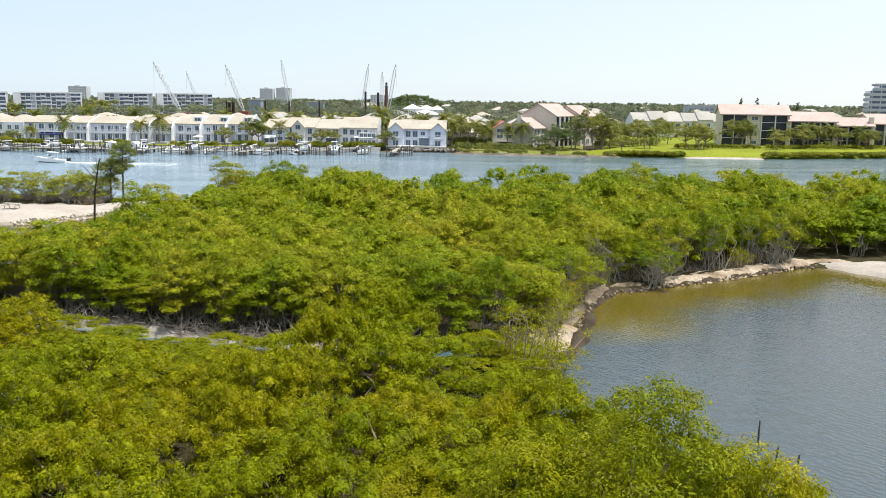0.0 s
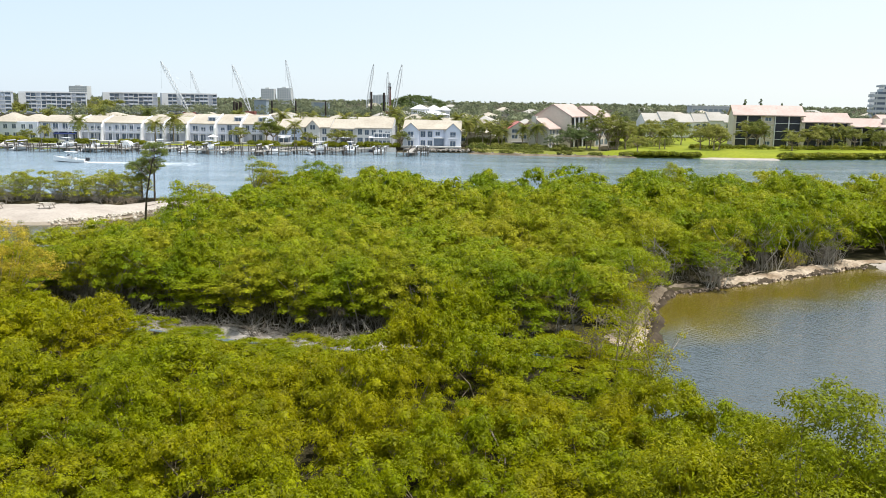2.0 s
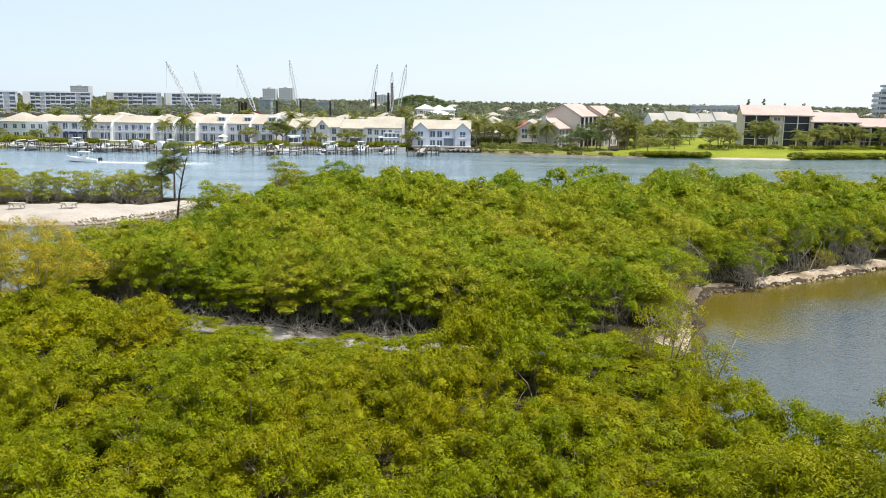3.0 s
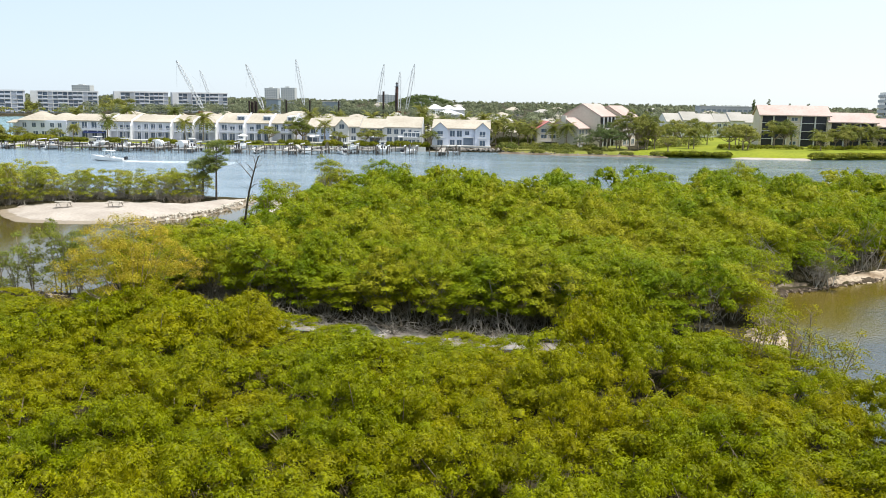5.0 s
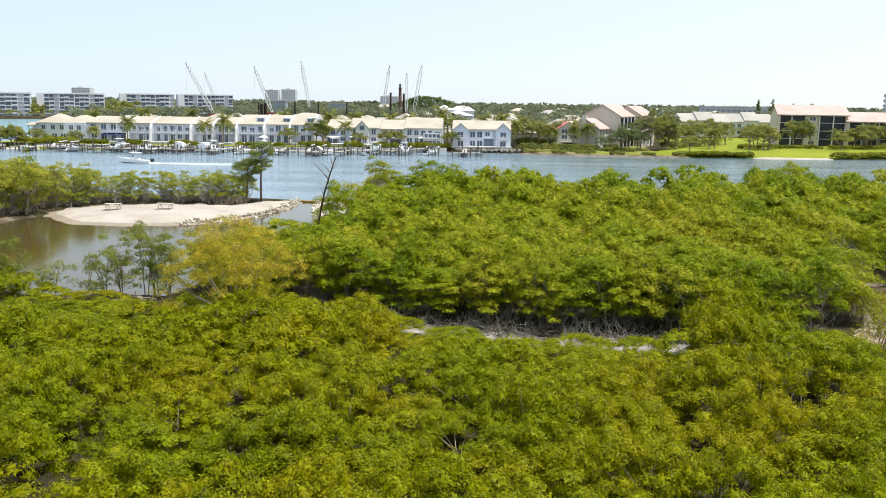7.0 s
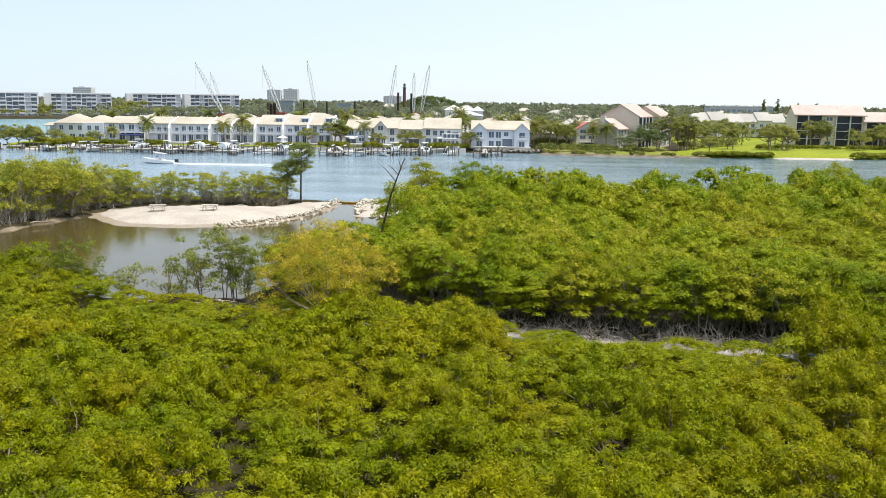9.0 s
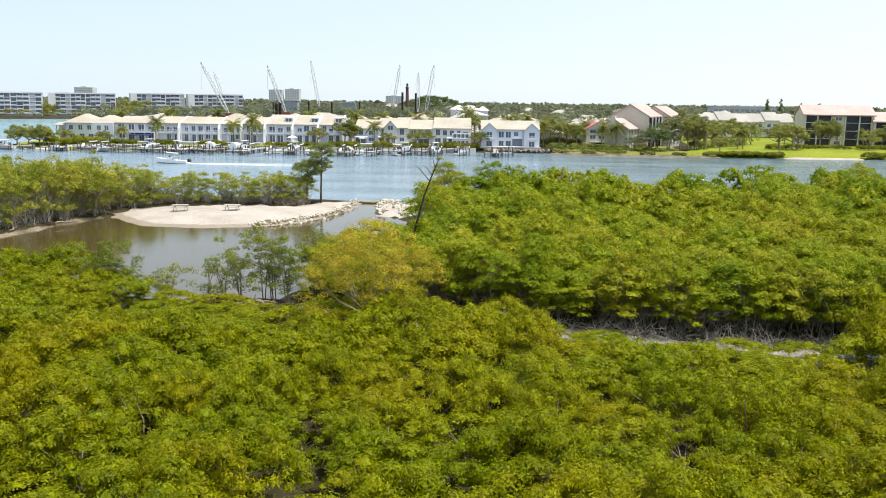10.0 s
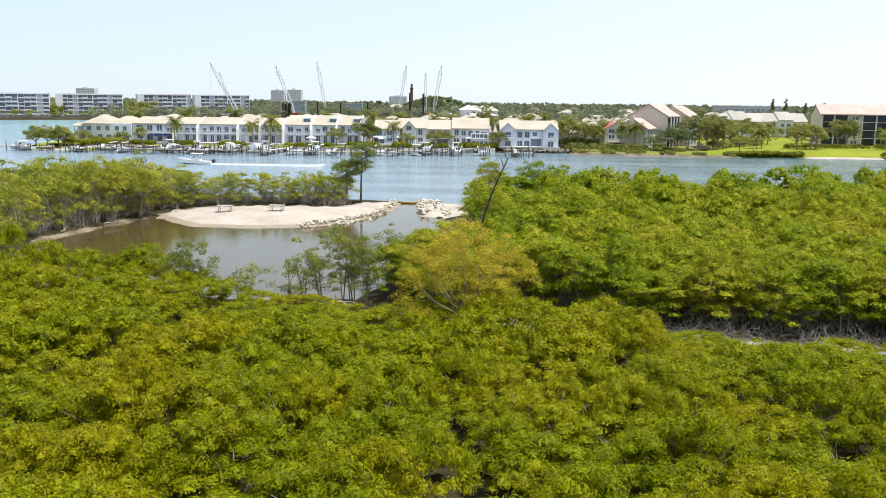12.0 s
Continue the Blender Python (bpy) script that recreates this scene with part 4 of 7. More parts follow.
# tall crowns on the far spit
for i, (x, y, h, r) in enumerate(((-83.5, 105.5, 8.0, 3.0), (-79.8, 108.5, 7.6, 2.8), (-82.4, 112, 7.8, 2.8))):
    set_tree("high_mangrove", *broad_tree(310 + i, r, h, 2.6, 44, 5200, 0.11, (0.6, 1.0), 14, 0.16), LEAF_SPIT, x, y, "taller rounded mangrove above the spit", "mangrove")
# taller heads that stand out of the forest
for i, (x, y, h) in enumerate(((-28.5, 122, 7.6), (-25.5, 119.5, 7.2), (-34.2, 121, 7.0), (22, 121, 8.0), (40, 118, 7.2), (55, 112, 7.2), (-35.9, 88.5, 7.2), (-35.4, 93.5, 6.6))):
    set_tree("forest_tree", *broad_tree(330 + i, 2.3, h, 2.5, 32, 3200, 0.12, (0.55, 0.9), 9, 0.14), LEAF_FOREST, x, y, "rounded tree standing above the mangrove forest", "tree")


set_tree("lone_tree", *broad_tree(370, 1.7, 8.4, 3.6, 20, 1700, 0.10, (0.45, 0.75), 12, 0.11), LEAF_SPIT, -35.2, 115.5, "slender pale grey-green tree with an open crown", "tree", PALE_STEM)


def sapling(seed, height, spread, count, stems):
    """A slender young tree with sparse tufts on thin stems."""
    rng = np.random.default_rng(seed)
    wood, cs = [], []
    for k in range(stems):
        x0, y0 = rng.normal(size=2) * 0.18 * spread
        x1, y1 = rng.normal(size=2) * 0.5 * spread
        h = height * (0.7 + 0.3 * rng.random())
        pts = [(x0, y0, -0.2), (x0 * 0.6 + x1 * 0.4, y0 * 0.6 + y1 * 0.4, h * 0.5), (x1, y1, h)]
        wood.append(tube(pts, (0.05, 0.035, 0.012), 5))
        for j in range(11):
            t = 0.25 + 0.75 * rng.random()
            px, py, pz = x0 + (x1 - x0) * t, y0 + (y1 - y0) * t, h * t
            q = rng.normal(size=2) * 0.45 * spread
            tip = (px + q[0], py + q[1], pz + 0.25)
            wood.append(tube(((px, py, pz - 0.1), tip), (0.018, 0.008), 4))
            cs.append(tip)
    crown = leaves(rng, np.array(cs), 0.22 + 0.36 * rng.random(len(cs)), int(count * 2.2), 0.07, 0.9, 0.2)
    return joined(wood), crown


SAPLINGS = ((-50.4, 62.9, 4.6, 0.8, 330, 3), (-49.2, 63.4, 4.0, 0.9, 420, 3), (-48.0, 63.6, 4.6, 1.2, 900, 4), (-46.2, 64.3, 6.2, 1.5, 2200, 6), (-44.8, 64.0, 5.0, 1.3, 1300, 5),
            (-57.9, 64.8, 4.7, 1.4, 1700, 5), (-59.4, 64.4, 3.4, 1.1, 900, 3), (-54.2, 64.2, 3.0, 0.9, 500, 3), (-42.6, 70, 5.2, 1.2, 900, 4), (5.6, 49.6, 4.6, 0.5, 60, 2), (3.8, 47.0, 4.2, 1.2, 400, 4), (5.2, 44.6, 3.8, 1.1, 500, 4), (2.6, 50.5, 4.0, 1.1, 450, 4))
for i, (x, y, h, sp, n_, st) in enumerate(SAPLINGS):
    set_tree("sapling", *sapling(400 + i, h * (1.12 if x > 0 else 0.98), sp * 1.1, int(n_ * 1.5), st), LEAF_SHORE if x > 0 else LEAF_SAPLING, x, y, "slender sapling with sparse leaves on the water's edge", "sapling", BARK, 0, 0.2, "saplings on the shore")


# leafy bushes on the eroded bank by the pond
for i, (x, y, h) in enumerate(((5.2, 55.2, 2.2), (5.6, 57.4, 1.8), (6.6, 58.8, 2.4), (6.0, 60.6, 2.6), (6.7, 63.0, 2.2), (7.3, 65.4, 2.8), (7.9, 67.0, 1.9), (8.6, 69.0, 2.6), (9.6, 71.4, 2.2), (11.0, 74.0, 2.0), (17.2, 77.6, 1.6), (26.0, 83.8, 1.8))):
    set_tree("bank_bush", *sapling(450 + i, h, 0.95, 340, 5), LEAF_SHORE, x, y, "leafy low bush rooted in the eroded bank", "bush", BARK, 0, 0.35, "bushes on the pond bank")


def dead_trunk():
    """The leaning dead trunk with stubs of branches."""
    base, tip = Vector((-37.4, 81.5, 0.2)), Vector((-33.9, 76.6, 10.6))
    p = lambda t: tuple(base.lerp(tip, t) + Vector((0.12 * math.sin(t * 7), 0, 0)))
    wood = [tube([p(k / 6) for k in range(7)], [0.13, 0.12, 0.11, 0.10, 0.085, 0.065, 0.035], 7)]
    for t, d in ((0.86, (-0.9, 0.2, 0.8)), (0.92, (-0.3, 0.1, 0.9)), (0.8, (-1.5, 0, 1.6)), (0.96, (0.3, 0, 0.5)), (0.7, (0.7, 0.2, 0.5))):
        q = Vector(p(t))
        wood.append(tube((q, q + Vector(d) * 0.6 + Vector((0, 0, 0.1)), q + Vector(d)), (0.05, 0.035, 0.012), 5))
    tr_ = np.random.default_rng(77)
    for k in range(14):
        q = Vector(p(0.55 + 0.42 * tr_.random()))
        d = Vector((tr_.normal() * 0.9, tr_.normal() * 0.5, 0.3 + 0.8 * tr_.random()))
        wood.append(tube((q, q + d * 0.55 + Vector((0.1, 0, 0)), q + d), (0.022, 0.016, 0.006), 4))
    e = tagged(new("dead_tree"), "dark leaning dead trunk with broken branches", "dead tree")
    raw("trunk", *joined(wood[:1]), BARK_DARK, e)
    for v, f in wood[1:]:
        raw("branch", v, f, BARK_DARK, e)


dead_trunk()


def casuarina(x, y, height, seed):
    """A feathery pine: straight trunk, tiers of drooping tufts."""
    rng = np.random.default_rng(seed)
    wood = [tube(((0, 0, -0.3), (0.1, 0, height * 0.5), (0.25, 0.05, height)), (0.17, 0.12, 0.03), 7)]
    cs, rs = [], []
    for k in range(52):
        t = 0.46 + 0.54 * rng.random() ** 0.75
        a = rng.random() * 2 * math.pi
        r = (2.2 - 1.3 * abs(t - 0.8) / 0.35) * (0.35 + 0.65 * rng.random())
        c = (math.cos(a) * r + 0.2 * t, math.sin(a) * r, height * t)
        wood.append(tube(((0.2 * t, 0, height * t - 0.35), c), (0.045, 0.015), 4))
        cs.append(c)
        rs.append((0.36 + 0.4 * rng.random()) * (0.6 + 0.5 * t))
    crown = leaves(rng, np.array(cs), np.array(rs), 9000, 0.08, 0.7, 0.2)
    return set_tree("casuarina_tree", joined(wood), crown, LEAF_PINE, x, y, "feathery dark green pine with a straight trunk", "pine", BARK_DARK, 0, 0.6)


LEAF_PINE = foliage("leaf_pine", (0.11, 0.15, 0.035), (0.165, 0.205, 0.045), (0.235, 0.26, 0.055), 0.5)
casuarina(-53.7, 127.0, 8.3, 501)
casuarina(-56.0, 127.8, 5.6, 502)


def bare_shrub(x, y, seed, height, bark=BARK, stems=16, wide=1.0):
    """Crooked dead stems that lean apart and fork into thin twigs."""
    rng = np.random.default_rng(seed)
    wood = []
    for k in range(stems):
        h = height * (0.3 if stems > 20 and k % 3 else 0.6) * (0.6 + 0.4 * rng.random())
        p = np.array((rng.normal() * 0.45 * wide, rng.normal() * 0.3 * wide, -0.15))
        step = np.array((rng.normal() * 0.16 * wide, rng.normal() * 0.16 * wide, h / 4))
        pts = [p]
        for _ in range(4):
            pts.append(pts[-1] + step + rng.normal(size=3) * np.array((0.13, 0.13, 0.05)) * wide)
        w = 0.014 + 0.016 * rng.random()
        wood.append(tube([tuple(q) for q in pts], (w * 1.3, w, w * 0.8, w * 0.55, 0.006), 4))
        for q in pts[2:4]:
            d = rng.normal(size=3) * np.array((0.3, 0.3, 0.14)) * wide + np.array((0, 0, h * 0.1))
            wood.append(tube((tuple(q), tuple(q + d * 0.5 + rng.normal(size=3) * 0.05), tuple(q + d)), (w * 0.55, w * 0.4, 0.005), 3))
    e = tagged(new("bare_shrub"), "grey leafless shrub with many thin stems", "shrub", "bare shrubs")
    raw("twig_tangle", *joined(wood), bark, e)["kind"] = "stuff"
    e.matrix_basis = pose(x, y, 0.3)


for i, (x, y, h) in enumerate(((-56.5, 123.4, 3.0), (-58.2, 122.6, 2.6), (-55.2, 123.0, 2.8), (18, 79.6, 1.6), (21.5, 81.6, 1.5), (15.2, 77, 1.8), (-47.4, 62.8, 0.9), (-49, 62.4, 0.8), (-45.6, 62.8, 1.0), (9.0, 71.5, 2.0), (7.6, 65.5, 2.4))):
    bare_shrub(x, y, 600 + i, h)


# grey bare crowns at the forest's corner
for i, (x, y, h) in enumerate(((-37.6, 66.4, 6.4), (-35.8, 65.2, 6.8), (-34.2, 64.4, 6.2), (-36.6, 69.0, 7.2), (-33.0, 63.2, 5.6), (-38.8, 68.6, 6.0), (-31.4, 62.6, 5.2))):
    bare_shrub(x, y, 1700 + i, h, STEM, 30, 1.5)


# tangles of dead twigs along the creek's far side and behind the pond
sr = random.Random(31)
for i in range(34):
    x = -40 + 38 * (i + sr.random()) / 34
    bare_shrub(x, float(np.interp(x, *zip(*CREEK))) + 0.5 + 1.0 * sr.random(), 640 + i, 1.3 + 1.6 * sr.random(), PALE_STEM if i % 3 else STEM, 26, 1.1)
for i, (x, y) in enumerate(near_places):
    if i % 9 == 4:
        bare_shrub(x + 1.4, y + 0.6, 740 + i, canopy_top(x, y) * (1.02 + 0.12 * sr.random()), BARK, 12, 0.75)
for i, (x, y) in enumerate(back):
    if i % 13 == 5 and y < 112 and x > -46:
        bare_shrub(x + 1.8, y - 0.8, 1200 + i, canopy_top(x, y) * (1.04 + 0.12 * sr.random()), PALE_STEM, 12, 0.9)
POND_LINE = ((7, 66), (9.5, 71.5), (12, 76), (19, 80.3), (28.5, 86.7), (34, 90))
for i in range(20):
    t = (i + sr.random()) / 20 * 5
    k = min(int(t), 4)
    x, y = (POND_LINE[k][j] + (POND_LINE[k + 1][j] - POND_LINE[k][j]) * (t - k) for j in (0, 1))
    bare_shrub(x - 0.3, y + 0.5 * sr.random(), 690 + i, 1.4 + 1.6 * sr.random(), PALE_STEM, 14, 0.8)


def fallen_wood(x, y, z, turn, length, seed):
    r = random.Random(seed)
    pts = [(length * k / 5, 0.12 * r.gauss(0, 1), 0.06 + 0.1 * r.random()) for k in range(6)]
    wood = [tube(pts, (0.09, 0.085, 0.08, 0.06, 0.045, 0.02), 6)]
    for k in range(3):
        q = Vector(pts[2 + k])
        wood.append(tube((q, q + Vector((0.3, 0.25 * r.choice((-1, 1)), 0.3 + 0.3 * r.random()))), (0.035, 0.01), 4))
    e = tagged(new("fallen_branch"), "bleached fallen branch lying on the bank", "driftwood", "driftwood")
    raw("branch", *joined(wood), BARK, e)
    e.matrix_basis = pose(x, y, z, 0, 0, turn)


for i, (x, y, z, a, n_) in enumerate(((15.5, 76.3, 0.45, 20, 2.6), (20.3, 79.6, 0.5, 40, 3.2), (24, 82, 0.5, 15, 2.2), (28, 84.9, 0.5, 50, 2.0), (11.4, 73.9, 0.4, 70, 1.8), (-48.6, 62.2, 0.5, 10, 2.0), (-46.8, 63.2, 0.6, -20, 1.8), (-51.6, 62.0, 0.6, 35, 2.2), (-50.2, 60.6, 0.6, -30, 2.4), (-47.6, 60.4, 0.6, 70, 2.0), (-45.6, 61.6, 0.6, 130, 2.4), (-49.4, 64.2, 0.55, 200, 1.8), (-16.5, 56.6, 0.35, 25, 2.2), (-22, 58, 0.35, -15, 2.4), (-13, 55.8, 0.3, 60, 1.6), (-19, 57.2, 0.4, 100, 1.8), (-81, 100.6, 0.4, 60, 2.5), (-83, 94, 0.4, 100, 2.5))):
    fallen_wood(x, y, z, a, n_, 700 + i)


def stake(x, y, h, lean):
    e = tagged(new("stake"), "thin weathered post standing in the pond", "post", "posts in the pond")
    v, f = tube(((0, 0, -1.2), (lean * 0.5, 0, h * 0.5), (lean, 0.02, h)), (0.055, 0.05, 0.035), 6)
    raw("post", v, f, BARK_DARK, e)
    e.matrix_basis = pose(x, y, 0)


for x, y, h, q in ((14.7, 41.1, 1.15, 0.02), (14.35, 37.7, 1.3, 0.12), (15.05, 37.1, 1.15, 0.14)):
    stake(x, y, h, q)


# ---- far bank: shared pieces ----
TRIM = worn("white_trim", (0.68, 0.69, 0.72), (0.62, 0.63, 0.66), 0.5, 4, 0.7, 0, 0.3, 0.05, 0.005, 0.1)
PALE_BLUE = worn("pale_blue_stucco", (0.50, 0.59, 0.77), (0.55, 0.63, 0.80), 0.2, 2, 0.85, 0, 0.2, 0.1, 0.01, 0.12)
TIMBER = worn("dock_timber", (0.09, 0.078, 0.065), (0.17, 0.15, 0.13), 0.7, 6, 0.9, 0, 0.2, 0.3, 0.01)
GREY_TIMBER = worn("grey_dock", (0.36, 0.34, 0.31), (0.26, 0.24, 0.22), 0.6, 6, 0.9, 0, 0.2, 0.2, 0.01)
PALE_TIMBER = worn("pale_dock", (0.50, 0.48, 0.45), (0.40, 0.38, 0.35), 0.6, 6, 0.9, 0, 0.2, 0.2, 0.01)
CONCRETE = worn("concrete", (0.42, 0.41, 0.39), (0.52, 0.51, 0.48), 0.3, 3, 0.9, 0, 0.2, 0.2, 0.01)
AWNING = worn("navy_canvas", (0.02, 0.035, 0.12), (0.03, 0.05, 0.16), 1, 6, 0.8)
RED_ROOF = worn("red_tile", (0.45, 0.14, 0.13), (0.52, 0.22, 0.20), 0.3, 3, 0.85)


def unit_mesh(name, bm, mat):
    me = bpy.data.meshes.new(name)
    bm.to_mesh(me)
    bm.free()
    me.materials.append(mat)
    return me


def frame_bm():
    """A window frame of 1 x 1 m round an open middle, 0.12 m deep, standing in the x-z plane."""
    bm = bmesh.new()
    box(bm, -0.5, -0.44, -0.08, 0.04, -0.5, 0.5)
    box(bm, 0.44, 0.5, -0.08, 0.04, -0.5, 0.5)
    box(bm, -0.44, 0.44, -0.08, 0.04, 0.45, 0.5)
    box(bm, -0.44, 0.44, -0.08, 0.04, -0.5, -0.45)
    box(bm, -0.025, 0.025, -0.06, 0.04, -0.45, 0.45)
    return bm


FRAME_ME = unit_mesh("window_frame", frame_bm(), TRIM)
# unframed panes of far blocks, glass colour lightened to stand for haze
HAZE_PANE_ME = unit_mesh("pane", box(bmesh.new(), -0.45, 0.45, -0.02, 0.02, -0.46, 0.46), material("hazed_glass", (0.24, 0.29, 0.34), 0.3, 0, 0.5))
PANE_ME = unit_mesh("pane", box(bmesh.new(), -0.45, 0.45, -0.02, 0.02, -0.46, 0.46), GLASS)
SCREEN = worn("screen_mesh", (0.018, 0.022, 0.035), (0.03, 0.036, 0.055), 0.4, 3, 0.35, 0, 0.4, 0.05, 0.01)
TINTED = worn("tinted_glass", (0.10, 0.145, 0.22), (0.17, 0.22, 0.30), 0.15, 1, 0.25, 0, 0.5, 0.02, 0.01, 0.3)
SCREEN_ME = unit_mesh("screen", box(bmesh.new(), -0.5, 0.5, -0.03, 0.03, -0.5, 0.5), SCREEN)
TINT_ME = unit_mesh("opening", box(bmesh.new(), -0.5, 0.5, -0.03, 0.03, -0.5, 0.5), TINTED)
# flat near-black panel: the shade inside a recess, put in as colour
SHADE_PANEL_ME = unit_mesh("opening", box(bmesh.new(), -0.5, 0.5, -0.03, 0.03, -0.5, 0.5), DARK)


def window(parent, x, y, z, w, h, turn=0.0, frame_on=True):
    """A window set on a wall that looks to -y (turned about z)."""
    m = pose(x, y, z, 0, 0, turn) @ Matrix.Diagonal((w, 1, h, 1))
    if frame_on:
        o = new("window", FRAME_ME)
        o.parent, o.matrix_basis = parent, m
        p = new("pane", PANE_ME)
        p.parent, p.matrix_basis = o, Matrix.Identity(4)
    else:
        o = new("window", HAZE_PANE_ME)
        o.parent, o.matrix_basis = parent, m @ Matrix.Diagonal((1.1, 1, 1.08, 1))
    return o


def rails(parent, x0, x1, y, z, h=0.95, gap=1.5):
    """A balcony rail of posts, a top bar and a low bar."""
    bm = bmesh.new()
    box(bm, x0, x1, y - 0.04, y + 0.04, z + h - 0.08, z + h)
    box(bm, x0, x1, y - 0.03, y + 0.03, z + 0.12, z + 0.18)
    x = x0
    while x <= x1 + 0.01:
        box(bm, x - 0.035, x + 0.035, y - 0.045, y + 0.045, z, z + h - 0.08)
        x += gap / 4
    part("railing", bm, TRIM, parent)


def gable_roof(y0, y1, eave, ridge, x0, x1, over=0.5, thick=0.22, ridge_y=None):
    """A pitched roof with its ridge along x, as a bent slab."""
    ym = (y0 + y1) / 2 if ridge_y is None else ridge_y
    s0 = (ridge - eave) / (ym - y0)
    s1 = (ridge - eave) / (y1 - ym)
    lo0, lo1 = eave - over * s0, eave - over * s1
    return prism(bmesh.new(), [(y0 - over, lo0), (ym, ridge), (y1 + over, lo1), (y1 + over, lo1 + thick), (ym, ridge + thick), (y0 - over, lo0 + thick)], "x", x0, x1)


def end_walls(y0, y1, z0, eave, ridge, x0, x1, ridge_y=None):
    """The house's body with gables under a roof whose ridge runs along x."""
    ym = (y0 + y1) / 2 if ridge_y is None else ridge_y
    return prism(bmesh.new(), [(y0, z0), (y1, z0), (y1, eave), (ym, ridge), (y0, eave)], "x", x0, x1)


def front_gable(x0, x1, yf, yb, z0, eave, peak):
    """A wing with its gable to the front."""
    return prism(bmesh.new(), [(x0, z0), (x1, z0), (x1, eave), ((x0 + x1) / 2, peak), (x0, eave)], "y", yf, yb)


def front_gable_roof(x0, x1, yf, yb, eave, peak, over=0.35, thick=0.18):
    xm = (x0 + x1) / 2
    s = (peak - eave) / (xm - x0)
    lo = eave - over * s
    return prism(bmesh.new(), [(x0 - over, lo), (xm, peak), (x1 + over, lo), (x1 + over, lo + thick), (xm, peak + thick), (x0 - over, lo + thick)], "y", yf - over, yb)


GRADE = 1.25   # the bank
BASE = 1.7     # floor of the waterfront houses


def townhouse(x0, x1, yf, eave, ridge, bays, style, label, wall=None, roof=None):
    """One unit of the row: body, roof, sloping white party wall, windows in bays, terrace door, balcony."""
    wall, roof = wall or SHADE_WHITE, roof or ROOF_TAN
    e = tagged(new("townhouse"), label, "house", "waterfront townhouses")
    yb, ry = yf + 15, yf + 7.5
    part("wall", end_walls(yf, yb, GRADE - 0.3, eave, ridge, x0 + 0.02, x1 - 0.02, ry), wall, e)
    part("roof", gable_roof(yf, yb, eave, ridge, x0 + 0.02, x1 - 0.02, 0.6, 0.25, ry), roof, e)
    if style in ("fin", "dormer"):
        # the party wall steps out in front of the facade and slopes up to the roof
        out = [(yf - 2.6, GRADE - 0.3), (ry, GRADE - 0.3), (ry, ridge + 0.45), (yf - 0.3, eave + 0.55), (yf - 1.7, eave - 1.3)]
        part("party_wall", prism(bmesh.new(), out, "x", x1 - 0.45, x1 + 0.02), TRIM, e)
    w = (x1 - x0 - 1.0) / bays
    storey = (eave - BASE) / 2
    own = random.Random(int(x0 * 10))
    for b in range(bays):
        cx = x0 + 0.5 + w * (b + 0.5)
        tall = own.choice((0.46, 0.62, 0.74))
        window(e, cx, yf, BASE + storey * (1.15 + tall / 2), w * own.choice((0.5, 0.66, 0.84)), storey * tall)
        if own.random() < 0.85:
            tall = own.choice((0.5, 0.8, 0.82))
            window(e, cx, yf, BASE + storey * (0.87 - tall / 2), w * own.choice((0.55, 0.7, 0.88)), storey * tall)
    if style == "dormer":
        xm = x0 + (x1 - x0) * 0.62
        bm = prism(bmesh.new(), [(yf + 1.6, eave + 0.6), (yf + 6.5, eave + 0.6), (yf + 6.5, ridge - 0.25), (yf + 1.6, ridge - 0.45)], "x", xm, xm + 2.6)
        part("dormer", bm, WHITE, e)
        window(e, xm + 1.3, yf + 1.58, eave + 1.35, 2.1, 1.1)
    if style == "plain":
        # flat dark panel put in for a recessed patio, under a lean-to porch
        o = new("garden_door", TINT_ME)
        wide = (x1 - x0) * 0.46
        cx = x0 + (x1 - x0) * own.choice((0.3, 0.64))
        o.parent, o.matrix_basis = e, pose(cx, yf - 0.06, BASE + storey * 0.44) @ Matrix.Diagonal((wide, 1, storey * 0.84, 1))
        part("porch_roof", prism(bmesh.new(), [(yf - 1.9, BASE + storey * 0.9), (yf, BASE + storey * 1.04), (yf, BASE + storey * 0.97), (yf - 1.9, BASE + storey * 0.83)], "x", cx - wide / 2 - 0.3, cx + wide / 2 + 0.3), TRIM, e)
        for q in (-0.5, 0.0, 0.5):
            part("porch_post", box(bmesh.new(), cx + q * wide - 0.08, cx + q * wide + 0.08, yf - 1.86, yf - 1.7, BASE - 0.2, BASE + storey * 0.84), TRIM, e)
    else:
        part("balcony", box(bmesh.new(), x0 + 0.3, x1 - 0.5, yf - 1.4, yf, BASE + storey - 0.12, BASE + storey + 0.06), SHADE_WHITE, e)
        rails(e, x0 + 0.3, x1 - 0.5, yf - 1.36, BASE + storey + 0.06)
        for k in range(bays + 1):
            cx = x0 + 0.4 + (x1 - x0 - 1.0) * k / bays
            part("column", box(bmesh.new(), cx - 0.09, cx + 0.09, yf - 1.38, yf - 1.2, BASE - 0.2, eave - 0.35), SHADE_WHITE, e)
    part("terrace", box(bmesh.new(), x0 + 0.1, x1 - 0.5, yf - 5.6, yf, GRADE - 0.3, BASE + 0.24), CONCRETE, e)
    return e


